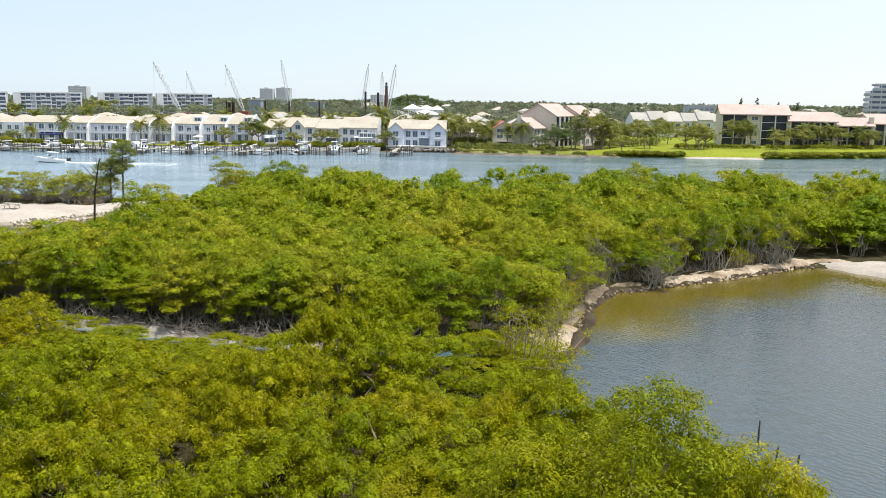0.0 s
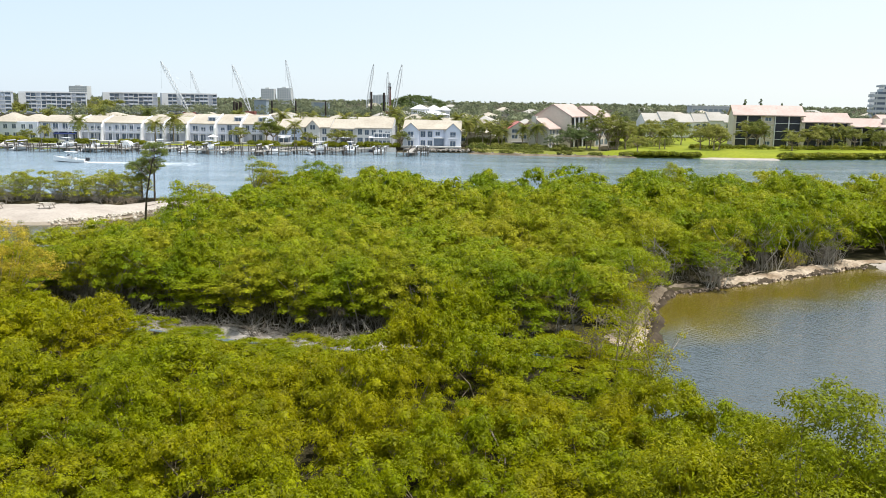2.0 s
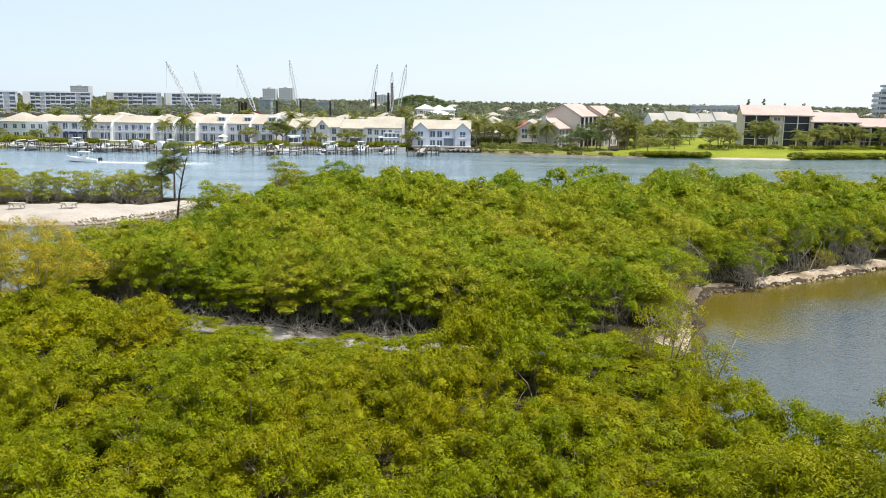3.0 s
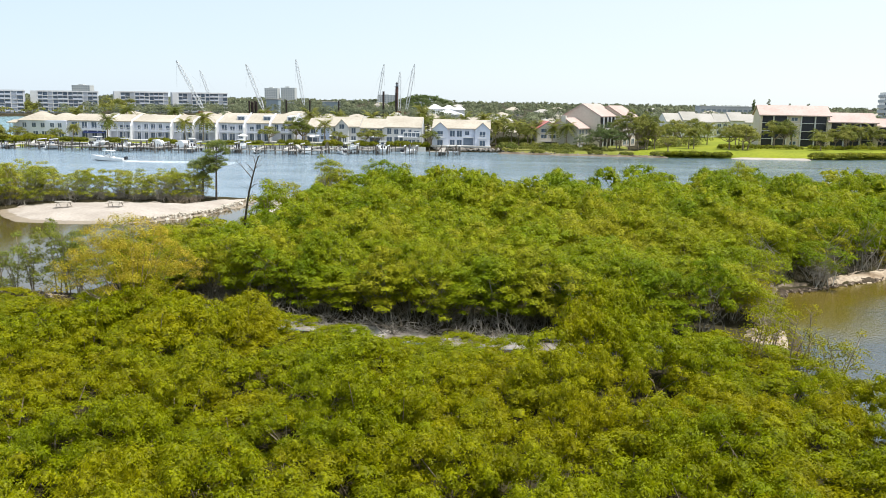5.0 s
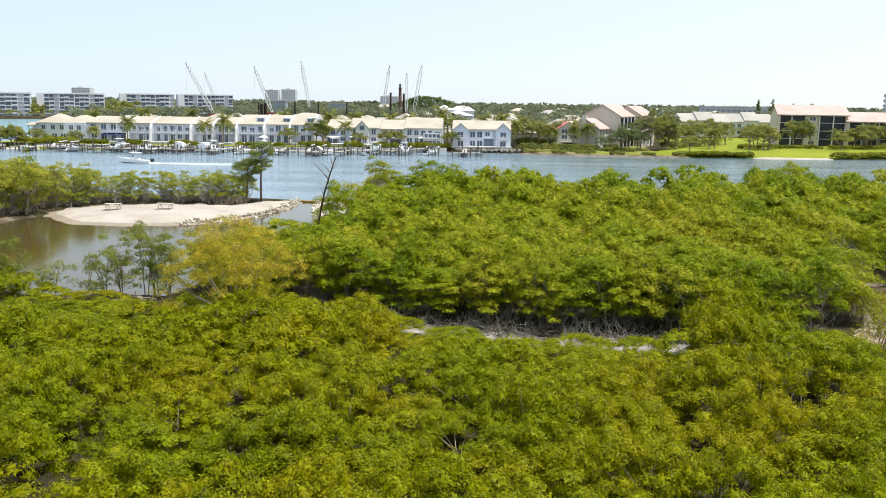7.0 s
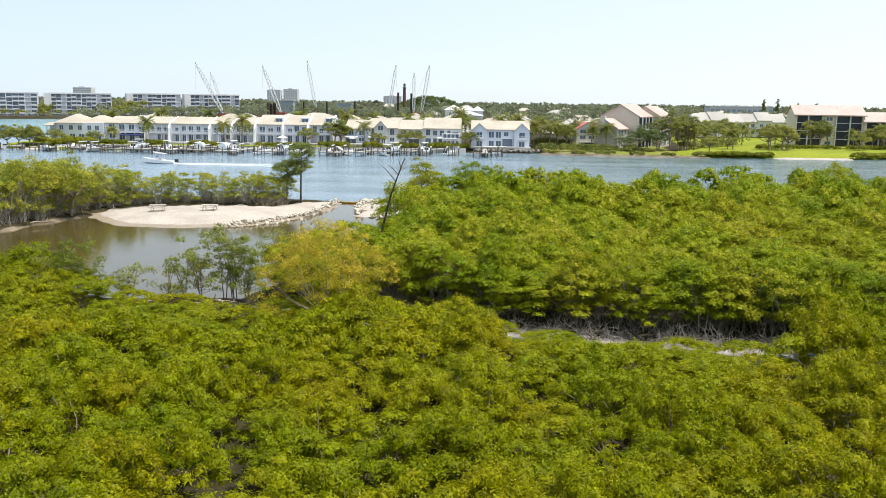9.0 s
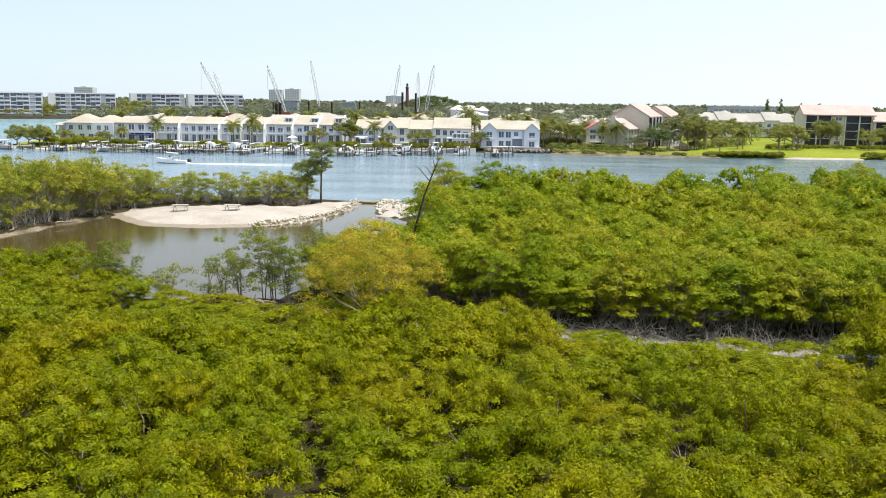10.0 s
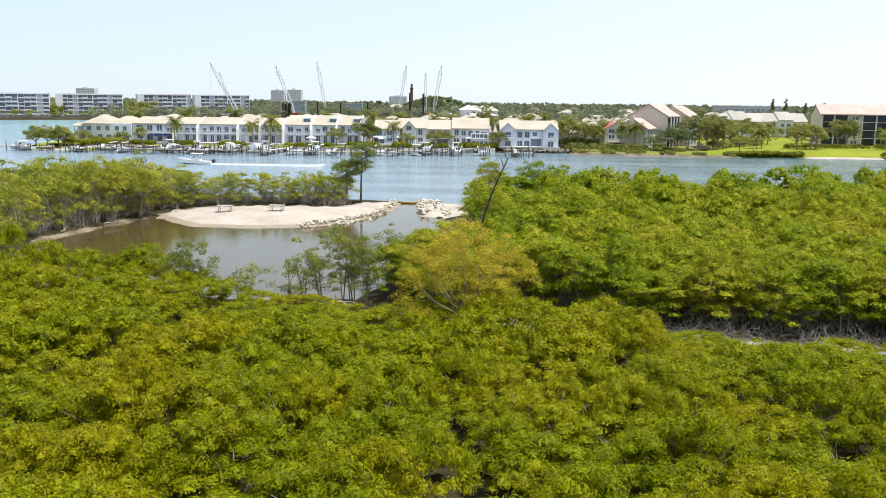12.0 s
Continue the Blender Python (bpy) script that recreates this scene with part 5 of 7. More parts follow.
UNITS = ((-142.8, -129.6, 263.0, 7.35, 9.1, 4, "flat_front"), (-129.6, -122.4, 263.4, 7.35, 9.1, 3, "fin"), (-122.4, -110.0, 263.8, 7.35, 9.15, 5, "fin"), (-110.0, -103.3, 264.4, 7.35, 9.2, 3, "fin"),
         (-103.3, -96.2, 265.0, 7.35, 9.2, 3, "fin"), (-96.2, -87.7, 266.0, 7.5, 10.1, 3, "dormer"), (-87.7, -80.0, 267.0, 7.5, 10.1, 3, "dormer"), (-80.0, -72.8, 268.0, 7.5, 10.1, 3, "dormer"))
for i, (a, b, yf, ev, rg, n_, st) in enumerate(UNITS):
    h = townhouse(a, b, yf, ev, rg, n_, "fin" if st == "flat_front" else st, "white two-storey townhouse with tan roof and sloping party wall" if st != "dormer" else "white townhouse with roof dormer and columned balcony")
    if i == 0:
        part("awning", prism(bmesh.new(), [(yf - 2.0, 3.85), (yf - 0.02, 4.4), (yf - 0.02, 4.25), (yf - 2.0, 3.65)], "x", a + 5, b - 1.2), AWNING, h, "navy canvas awning")

# the end house of the row, with two hips and a two-storey veranda
def hip_roof(x0, x1, y0, y1, eave, ridge, inset):
    bm = bmesh.new()
    ym = (y0 + y1) / 2
    vs = [bm.verts.new(c) for c in ((x0, y0, eave), (x1, y0, eave), (x1, y1, eave), (x0, y1, eave), (x0 + inset, ym, ridge), (x1 - inset, ym, ridge))]
    for f in ((0, 1, 5, 4), (1, 2, 5), (2, 3, 4, 5), (3, 0, 4), (3, 2, 1, 0)):
        bm.faces.new([vs[k] for k in f])
    return bm


h = tagged(new("end_house"), "pale house with tan hip roofs and veranda at the row's end", "house")
part("wall", box(bmesh.new(), -158, -143.2, 262, 276, GRADE - 0.3, 7.3), SHADE_WHITE, h)
part("roof", hip_roof(-158.7, -149.6, 261.3, 276.7, 7.25, 9.9, 4.0), ROOF_TAN, h)
part("roof", hip_roof(-151.4, -142.4, 262.8, 277.6, 7.3, 9.5, 3.6), ROOF_TAN, h)
part("veranda_floor", box(bmesh.new(), -160.4, -158, 260.2, 268, 4.3, 4.5), TRIM, h)
part("veranda_floor", box(bmesh.new(), -160.4, -158, 260.2, 268, GRADE - 0.3, GRADE + 0.3), CONCRETE, h)
part("veranda_roof", prism(bmesh.new(), [(259.7, 6.55), (264, 7.3), (268.4, 6.9), (268.4, 6.7), (264, 7.1), (259.7, 6.35)], "x", -160.9, -158), ROOF_TAN, h)
for cx in (-160.2, -159.2):
    part("column", box(bmesh.new(), cx - 0.1, cx + 0.1, 260.4, 260.6, GRADE + 0.3, 4.3), TRIM, h)
    part("column", box(bmesh.new(), cx - 0.1, cx + 0.1, 260.4, 260.6, 4.5, 6.6), TRIM, h)
part("veranda_wall", box(bmesh.new(), -160.4, -158, 263.2, 268, GRADE - 0.3, 6.7), SHADE_WHITE, h)
rails(h, -160.4, -158, 260.3, 4.5)
for cx in (-156.4, -153.4, -150.6, -147.6, -145.2):
    window(h, cx, 262, 5.8, 1.4, 1.5)
    window(h, cx + 0.4, 262, 2.9, 1.7, 2.2)

# the modern houses further along
for a, b, yf, ev, rg, n_, lab, g in ((-69.3, -61.9, 269.5, 6.5, 8.9, 2, "small pale blue house between taller white ones", 0), (-61.9, -52.3, 268.5, 6.9, 9.5, 3, "white house with a tan roof and front gable", 1), (-52.3, -44.5, 269.0, 6.6, 9.1, 3, "white house with a low tan roof", 0), (-44.5, -32.7, 268.0, 7.0, 9.9, 5, "white house with long tan roof and tall windows", 2)):
    h = townhouse(a, b, yf, ev, rg, n_, "plain", lab, PALE_BLUE if a < -65 else WHITE, ROOF_TAN)
    if g == 1:
        part("gable_wing", front_gable(a + 2.2, a + 6.2, yf - 1.4, yf + 5, GRADE - 0.3, 6.9, 9.0), WHITE, h)
        part("gable_roof", front_gable_roof(a + 2.2, a + 6.2, yf - 1.4, yf + 5, 6.9, 9.0), ROOF_TAN, h)
        window(h, a + 4.2, yf - 1.4, 6.9, 1.7, 1.5)
        window(h, a + 3.4, yf - 1.4, 3.0, 1.2, 1.8)
        window(h, a + 5.1, yf - 1.4, 3.0, 1.2, 1.8)
    if g == 2:
        part("bay", box(bmesh.new(), a + 6.0, b - 0.4, yf - 1.5, yf, GRADE - 0.3, 5.6), WHITE, h)
        for k in range(4):
            for z in (2.6, 4.7):
                window(h, a + 6.9 + k * 1.25, yf - 1.5, z, 1.05, 1.35)

# the detached house with two gables
h = tagged(new("detached_house"), "large white two-storey house with two front gables", "house")
X0, X1, YF = -29.3, -11.5, 269.0
part("wall", end_walls(YF, YF + 14, GRADE - 0.3, 6.9, 9.3, X0, X1), SHADE_WHITE, h)
part("roof", gable_roof(YF, YF + 14, 6.9, 9.3, X0 - 0.3, X1 + 0.3), ROOF_TAN, h)
for a, b in ((X0 - 0.1, X0 + 4.8), (X1 - 4.6, X1 + 0.1)):
    part("gable_wing", front_gable(a, b, YF - 1.6, YF + 6, GRADE - 0.3, 6.6, 8.7), SHADE_WHITE, h)
    part("gable_roof", front_gable_roof(a, b, YF - 1.6, YF + 6, 6.6, 8.7), ROOF_TAN, h)
    c = (a + b) / 2
    window(h, c, YF - 1.6, 5.3, 1.9, 1.7)
    window(h, c, YF - 1.6, 2.5, 1.9, 1.8)
    part("balcony", box(bmesh.new(), c - 1.4, c + 1.4, YF - 2.5, YF - 1.6, 4.0, 4.15), TRIM, h)
    rails(h, c - 1.4, c + 1.4, YF - 2.45, 4.15)
for k, cx in enumerate((-23.2, -21.0, -18.0, -16.9)):
    if k < 2:
        window(h, cx, YF, 5.3, 1.7, 2.0)
        window(h, cx, YF, 2.5, 1.7, 1.9)
window(h, -18.6, YF, 5.5, 1.5, 1.3)
o = new("porch_opening", TINT_ME)
o.parent, o.matrix_basis = h, pose(-18.2, YF, 2.7) @ Matrix.Diagonal((3.0, 1, 2.7, 1))
part("porch_beam", box(bmesh.new(), -20.0, -16.4, YF - 1.2, YF, 4.1, 4.4), TRIM, h)
part("terrace", box(bmesh.new(), X0 - 0.4, X1 + 0.4, YF - 4.0, YF, BASE - 0.4, BASE + 0.05), CONCRETE, h)


# ---- shoreline works: seawall, boulders, docks, boats ----
SEAWALL = [(-152, 249.2), (-145, 248.6), (-120, 249), (-80, 252.5), (-43, 259.2), (-31, 261.5)]
for i in range(len(SEAWALL) - 1):
    (xa, ya), (xb, yb) = SEAWALL[i], SEAWALL[i + 1]
    n_ = math.hypot(xb - xa, yb - ya)
    bm = box(bmesh.new(), 0, n_, -0.25, 0.25, -1.0, 1.35)
    o = part("seawall", bm, CONCRETE)
    o.matrix_basis = pose(xa, ya, 0, 0, 0, math.degrees(math.atan2(yb - ya, xb - xa)))
    tagged(o, "weathered grey concrete seawall along the bank", "seawall", "seawall sections", "structure")
grey_protos = rock_meshes(5, GREY_ROCK)
heap("boulder_revetment", spots_along([(-28.5, 262.6), (-20, 263.4), (-9, 263.6)], 170, 0.55, 0.9, 8), (0.5, 1.1), "grey boulder revetment below the detached house", grey_protos)
heap("boulder_revetment", spots_along([(-8, 262), (8, 257.2), (25, 256.6), (40, 256.4)], 120, 0.4, 0.35, 9), (0.5, 1.0), "scattered grey boulders along the waterline", grey_protos)
for o in grey_protos:
    bpy.data.objects.remove(o)


PILE_ME = unit_mesh("piling", bmesh.new(), TIMBER)
v, f = tube(((0, 0, -1.6), (0, 0, 0.4), (0, 0, 1.0)), (0.17, 0.16, 0.15), 7)
PILE_ME.from_pydata([tuple(p) for p in v], [], [tuple(int(i) for i in q) for q in f] + [tuple(range(14, 21))])
PILE_ME.materials.append(TIMBER)


def piling(parent, x, y, top):
    o = new("piling", PILE_ME)
    o.parent = parent
    o.matrix_basis = pose(x, y, 0, 2.5 * math.sin(x * 7.1), 2.5 * math.sin(y * 5.3), (x * 57) % 360) @ Matrix.Diagonal((0.85, 0.85, top * (0.85 + 0.3 * ((x * 3.7 + y) % 1)), 1))


def dock(x, y, length, width, head, pale=False, turn=0.0):
    """A pier out from the seawall at (x, y) toward the river, with a cross head and free pilings."""
    e = tagged(new("dock"), "pale timber dock on dark pilings" if pale else "weathered timber dock on dark pilings", "dock", "private docks")
    mat = PALE_TIMBER if pale else GREY_TIMBER
    part("deck", box(bmesh.new(), x - width / 2, x + width / 2, y - length, y + 0.4, 1.05, 1.25), mat, e)
    k = 0.0
    while k < length:
        piling(e, x - width / 2, y - k, 1.9)
        piling(e, x + width / 2, y - k, 1.5)
        k += 4.2
    if pale:
        # a sloping gangway down to the boat beside the dock
        bm = bmesh.new()
        low, high = [], []
        for px, py, pz in ((x + 0.9, y - 0.2, 1.75), (x + 1.9, y - 0.2, 1.75), (x + 4.6, y - length * 0.6, 0.95), (x + 3.6, y - length * 0.6, 0.95)):
            low.append(bm.verts.new((px, py, pz - 0.14)))
            high.append(bm.verts.new((px, py, pz)))
        bm.faces.new(high)
        bm.faces.new(low[::-1])
        for k in range(4):
            bm.faces.new((low[k], low[(k + 1) % 4], high[(k + 1) % 4], high[k]))
        part("gangway", bm, PALE_TIMBER, e)
    if head:
        part("head_deck", box(bmesh.new(), x - head, x + head * 0.6, y - length - 1.6, y - length, 1.054, 1.254), mat, e)
        for q in (-head, -head * 0.45, 0.0, head * 0.6):
            piling(e, x + q, y - length - 1.65, 2.3)
    e.matrix_basis = pose(x, y, 0, 0, 0, turn) @ pose(-x, -y, 0)
    return e


def boat_lift(x, y, top):
    """Four posts with cross beams, on which a boat is hoisted."""
    e = tagged(new("boat_lift"), "pale boat lift on four pilings", "boat lift", "boat lifts")
    for a in (-1.7, 1.7):
        for b in (-2.2, 2.2):
            piling(e, x + a, y + b, top)
        part("beam", box(bmesh.new(), x + a - 0.12, x + a + 0.12, y - 2.5, y + 2.5, top, top + 0.22), TRIM, e)
    for b in (-1.6, 1.6):
        part("cradle", box(bmesh.new(), x - 1.7, x + 1.7, y + b - 0.12, y + b + 0.12, 0.75, 0.95), TRIM, e)


def shore_y(x):
    return float(np.interp(x, *zip(*SEAWALL)))


rd = random.Random(12)
for i, (x, n_, wd, hd, pale) in enumerate(((-147.5, 8, 1.3, 5, 1), (-141.5, 9, 1.4, 4, 1), (-134.5, 10, 1.4, 6, 0), (-127, 9, 1.3, 4, 0), (-119.5, 11, 1.4, 5, 0), (-112.5, 10, 1.3, 4, 1), (-106, 12, 1.5, 4, 0), (-99.5, 13, 1.4, 5, 0), (-92.5, 12, 1.4, 4, 1), (-85.5, 13, 1.4, 5, 0), (-78, 12, 1.4, 4, 0), (-70.5, 13, 1.4, 5, 1), (-62.5, 14, 1.4, 4, 0), (-54.5, 15, 1.4, 5, 0), (-46, 15, 1.4, 4, 0), (-38, 14, 1.4, 4, 0), (-25.3, 18, 1.6, 3.2, 0))):
    y = shore_y(x) if x > -151 else 247.5
    n_ = n_ * (1.05 + 0.5 * rd.random()) if x < -30 else 19
    dock(x, y, n_, wd, hd, bool(pale), rd.uniform(-34, 8) if x < -30 else 0)
    if i % 2 or x > -60:
        boat_lift(x + 3.4, y - n_ * 0.62, 2.0 + 0.9 * rd.random())
    e = tagged(new("mooring_pilings"), "bare dark mooring pilings standing in the river", "pilings", "mooring pilings")
    for k in range(5):
        piling(e, x + 2.0 + rd.random() * 2.8, y - 3 - rd.random() * (n_ + 1), 1.8 + rd.random() * 1.2)
part_e = tagged(new("boardwalk"), "long pale boardwalk along the seawall", "boardwalk")
part("deck", box(bmesh.new(), -146, -100, 247.3, 249.2, 1.3, 1.5), PALE_TIMBER, part_e)
for k in range(18):
    piling(part_e, -145.5 + k * 2.65, 247.4, 1.45)


HULL = worn("gelcoat", (0.80, 0.81, 0.82), (0.74, 0.75, 0.77), 0.6, 3, 0.25, 0, 0.5, 0.02, 0.003, 0.08)
ENGINE = material("engine_cowl", (0.02, 0.02, 0.025), 0.3, 0, 0.5)


def motor_boat(length, beam, top, mat, label, group):
    """A centre-console boat: lofted hull, deck, console, windscreen, hard top on posts, engine."""
    e = tagged(new("motor_boat"), label, "boat", group)
    bm = bmesh.new()
    rings = []
    for k in range(9):
        t = k / 8
        x = -length / 2 + length * t
        w = beam / 2 * (1 - max(0, (t - 0.45) / 0.55) ** 2.2) * (0.9 + 0.1 * min(1, t * 4))
        sheer = 0.75 + 0.45 * t ** 2
        keel = -0.25 + 0.5 * max(0, (t - 0.75) / 0.25) ** 2
        w = max(w, 0.03)
        rings.append([bm.verts.new(c) for c in ((x, -w, sheer), (x, -w * 0.82, 0.1), (x, 0, keel), (x, w * 0.82, 0.1), (x, w, sheer), (x, w - min(0.12, w * 0.5), sheer), (x, w - min(0.14, w * 0.5), sheer - 0.4), (x, -w + min(0.14, w * 0.5), sheer - 0.4), (x, -w + min(0.12, w * 0.5), sheer))])
    for a, b in zip(rings, rings[1:]):
        for i in range(9):
            bm.faces.new((a[i], b[i], b[(i + 1) % 9], a[(i + 1) % 9]))
    bm.faces.new(rings[0])
    bm.faces.new(rings[-1][::-1])
    bmesh.ops.recalc_face_normals(bm, faces=bm.faces)
    part("hull", bm, mat, e)
    part("console", prism(bmesh.new(), [(-0.5, 0.4), (0.75, 0.4), (0.45, 1.35), (-0.35, 1.45)], "y", -0.45, 0.45), HULL, e)
    part("windscreen", prism(bmesh.new(), [(0.42, 1.35), (0.47, 1.35), (0.2, 1.85), (0.15, 1.85)], "y", -0.44, 0.44), GLASS, e)
    part("seat", box(bmesh.new(), -1.5, -0.8, -0.5, 0.5, 0.4, 1.05), HULL, e)
    if top:
        part("hard_top", box(bmesh.new(), -1.6, 0.9, -0.95, 0.95, 2.35, 2.45), HULL, e)
        for a in (-1.2, 0.5):
            for b in (-0.7, 0.7):
                v, f = tube(((a, b, 0.5), (a, b, 2.36)), (0.035, 0.035), 5)
                raw("top_post", v, f, TRIM, e)
    for b in (-0.35, 0.35):
        part("engine", prism(bmesh.new(), [(-length / 2 - 0.6, 0.55), (-length / 2 - 0.05, 0.5), (-length / 2 - 0.08, 1.25), (-length / 2 - 0.45, 1.3), (-length / 2 - 0.62, 1.1)], "y", b - 0.2, b + 0.2), ENGINE, e)
    return e


boat = motor_boat(8.2, 2.6, True, HULL, "white motor boat with a hard top under way", "")
boat.matrix_basis = pose(-103.2, 201.0, 0.05, 0, -3, 178)
moored = motor_boat(7.6, 2.5, True, HULL, "white motor boat raised on a dock lift", "moored boats")
open_boat = motor_boat(6.2, 2.2, False, HULL, "small open white boat moored beside a dock", "moored boats")
moored.matrix_basis = pose(-115.8, 241.5, 0.9, 0, 0, 95)
open_boat.matrix_basis = pose(-138, 242, 0.1, 0, 0, 160)
for k, (x, dy, z, a) in enumerate(((-123.6, 8, 1.25, 88), (-96.1, 11, 1.25, 112), (-82.1, 11, 1.25, 90), (-51.1, 12.5, 1.25, 70), (-42.6, 12.5, 1.25, 100))):
    copy_thing(moored, pose(x, shore_y(x) - dy, z, 0, 0, a))
for k, (x, dy, a) in enumerate(((-136.5, 9, 70), (-88, 11, 60), (-78, 12, 110), (-64, 13, 75), (-54, 14, 120), (-35, 11, 60), (-117, 10, 80))):
    copy_thing(open_boat, pose(x, shore_y(x) - dy, 0.1, 0, 0, a))
copy_thing(moored, pose(-167.5, 242.5, 0.3, 0, 0, 172))
copy_thing(open_boat, pose(-150.5, 240.6, 0.1, 0, 0, 150))


def covered_boat(x, y, z, turn):
    """A boat hull on a lift under an arched white cover."""
    e = tagged(new("covered_boat"), "boat on a lift under a white arched cover", "boat", "covered boats")
    bm = bmesh.new()
    rows = []
    for k in range(9):
        t = k / 8
        w = 1.35 * (1 - max(0, (t - 0.55) / 0.45) ** 2 * 0.75)
        h = 1.9 - 0.7 * max(0, (t - 0.5) / 0.5) ** 1.5 + 0.06 * math.sin(k * 2.2)
        rows.append([bm.verts.new((w * math.cos(a), -3.2 + 6.4 * t, 0.55 + h * max(0.0, math.sin(a)) ** 0.7)) for a in np.linspace(0, math.pi, 9)])
    for a, b in zip(rows, rows[1:]):
        for i in range(8):
            bm.faces.new((a[i], a[i + 1], b[i + 1], b[i]))
    for r in (rows[0], rows[-1]):
        bm.faces.new(r)
    bmesh.ops.recalc_face_normals(bm, faces=bm.faces)
    part("cover", bm, HULL, e, "white canvas cover")
    bm = bmesh.new()
    keel = []
    for k in range(7):
        t = k / 6
        w = max(0.05, 1.15 * (1 - max(0, (t - 0.5) / 0.5) ** 2))
        keel.append([bm.verts.new(c) for c in ((-w, -3.3 + 6.8 * t, 0.62), (-w * 0.8, -3.3 + 6.8 * t, 0.1), (0, -3.3 + 6.8 * t, -0.2 + 0.3 * t * t), (w * 0.8, -3.3 + 6.8 * t, 0.1), (w, -3.3 + 6.8 * t, 0.62))])
    for a, b in zip(keel, keel[1:]):
        for i in range(4):
            bm.faces.new((a[i], b[i], b[i + 1], a[i + 1]))
    for r in (keel[0], keel[-1]):
        bm.faces.new(r)
    bmesh.ops.recalc_face_normals(bm, faces=bm.faces)
    part("hull", bm, HULL, e)
    e.matrix_basis = pose(x, y, z, 0, 0, turn) @ Matrix.Diagonal((0.8, 0.8, 0.72, 1))


for x, dy, a in ((-106.8, 6.0, 4), (-99.6, 7.0, -6)):
    boat_lift(x, shore_y(x) - dy, 2.1)
    covered_boat(x, shore_y(x) - dy, 1.15, a)


def patio_umbrella(x, y, z):
    """A garden parasol: eight-sided canopy with a valance, pole and foot."""
    e = tagged(new("patio_umbrella"), "open white parasol on the townhouse lawn", "parasol", "parasols")
    bm = bmesh.new()
    top = bm.verts.new((0, 0, 3.1))
    rim = [bm.verts.new((1.6 * math.cos(k * math.pi / 4), 1.6 * math.sin(k * math.pi / 4), 2.45)) for k in range(8)]
    low = [bm.verts.new((v.co.x, v.co.y, 2.25)) for v in rim]
    for k in range(8):
        j = (k + 1) % 8
        bm.faces.new((top, rim[k], rim[j]))
        bm.faces.new((rim[k], low[k], low[j], rim[j]))
    part("canopy", bm, TRIM, e)
    raw("pole", *tube(((0, 0, -0.1), (0, 0, 3.05)), (0.03, 0.025), 6), TIMBER, e)
    part("foot", box(bmesh.new(), -0.3, 0.3, -0.3, 0.3, -0.05, 0.1), CONCRETE, e)
    e.matrix_basis = pose(x, y, z)


patio_umbrella(-86.6, 258.4, 1.45)
patio_umbrella(-65.2, 261.0, 1.45)
# wake and foam of the boat
bm = bmesh.new()
rw = random.Random(5)
for lane, (w0, w1, y0, dy) in enumerate(((0.75, 0.18, 0.0, 0.4), (0.2, 0.08, 1.1, 2.4), (0.2, 0.08, -1.1, -2.0))):
    prev = None
    for k in range(34):
        x = -99.0 + k * 0.8
        c = 201.0 + y0 + dy * k / 34 + rw.gauss(0, 0.08)
        w = (w0 + (w1 - w0) * k / 34) * (0.7 + 0.6 * rw.random())
        cur = (bm.verts.new((x, c - w, 0.0)), bm.verts.new((x, c, 0.05)), bm.verts.new((x, c + w, 0.0)))
        if prev:
            bm.faces.new((prev[0], cur[0], cur[1], prev[1]))
            bm.faces.new((prev[1], cur[1], cur[2], prev[2]))
        prev = cur
FOAM = worn("foam", (0.75, 0.78, 0.80), (0.5, 0.58, 0.62), 1.5, 5, 0.7, 0, 0.3, 0.4, 0.05, 0.3)
tagged(part("wake", bm, FOAM), "white foam wake trailing behind the boat", "wake", "", "structure")


# ---- far bank: lawns, hedges ----
sheet("lawn", [(-150, 250.5), (-120, 250.8), (-80, 254), (-45, 260.5), (-31, 263), (-31, 268), (-80, 267), (-143, 262), (-166, 262), (-164, 249)], 1.42, GRASS, "bright green strip of lawn before the townhouses", "lawn")
mound("grass_bank", [(-144, 248), (-136, 246.4), (-125, 247.4), (-125, 253), (-144, 254)], 0.8, 0.3, 1.3, GRASS, "green grassy bank below the end house", "bank", 0.12, 0.1)
mound("lawn", [(26, 257), (41, 256), (60, 258.5), (72, 258.8), (83, 260), (100, 263), (127, 273), (170, 286), (170, 345), (60, 420), (44, 345), (36, 290)], 1.6, 0.5, 1.75, GRASS, "bright mown lawn sloping to the river", "lawn", 0.05, 0.05)
mound("lawn", [(-176, 262), (-168, 249.5), (-160, 247), (-150, 247), (-143, 249.5), (-143, 262), (-170, 275)], 1.2, 0.5, 1.6, GRASS, "grass on the point beside the end house", "lawn", 0.05, 0.05)
mound("lawn", [(-8, 264), (8, 259), (25, 258.3), (36, 258), (40, 300), (-8, 290)], 1.5, 0.4, 1.6, GRASS_DULL, "patchy grass before the apartment houses", "lawn", 0.08, -0.2)
mound("lawn", [(-172.5, 262), (-192.5, 331), (-231, 422), (-210, 424), (-172, 332), (-158, 264)], 2.5, 0.3, 1.5, GRASS_DULL, "rough grass behind the end house", "lawn", 0.1, -0.25)
mound("river_beach", [(60.5, 254.6), (82.5, 255.4), (84.5, 259.6), (72, 259.2), (60, 258.6)], 0.6, 0.3, 0.7, SAND, "small pale sand beach below the lawn", "beach", 0.04, -0.02)
mound("point_beach", [(-163, 244.6), (-152, 244.8), (-150, 247.4), (-160, 247.6)], 0.6, 0.3, 0.6, SAND, "scrap of pale beach on the point", "beach", 0.04, -0.05)
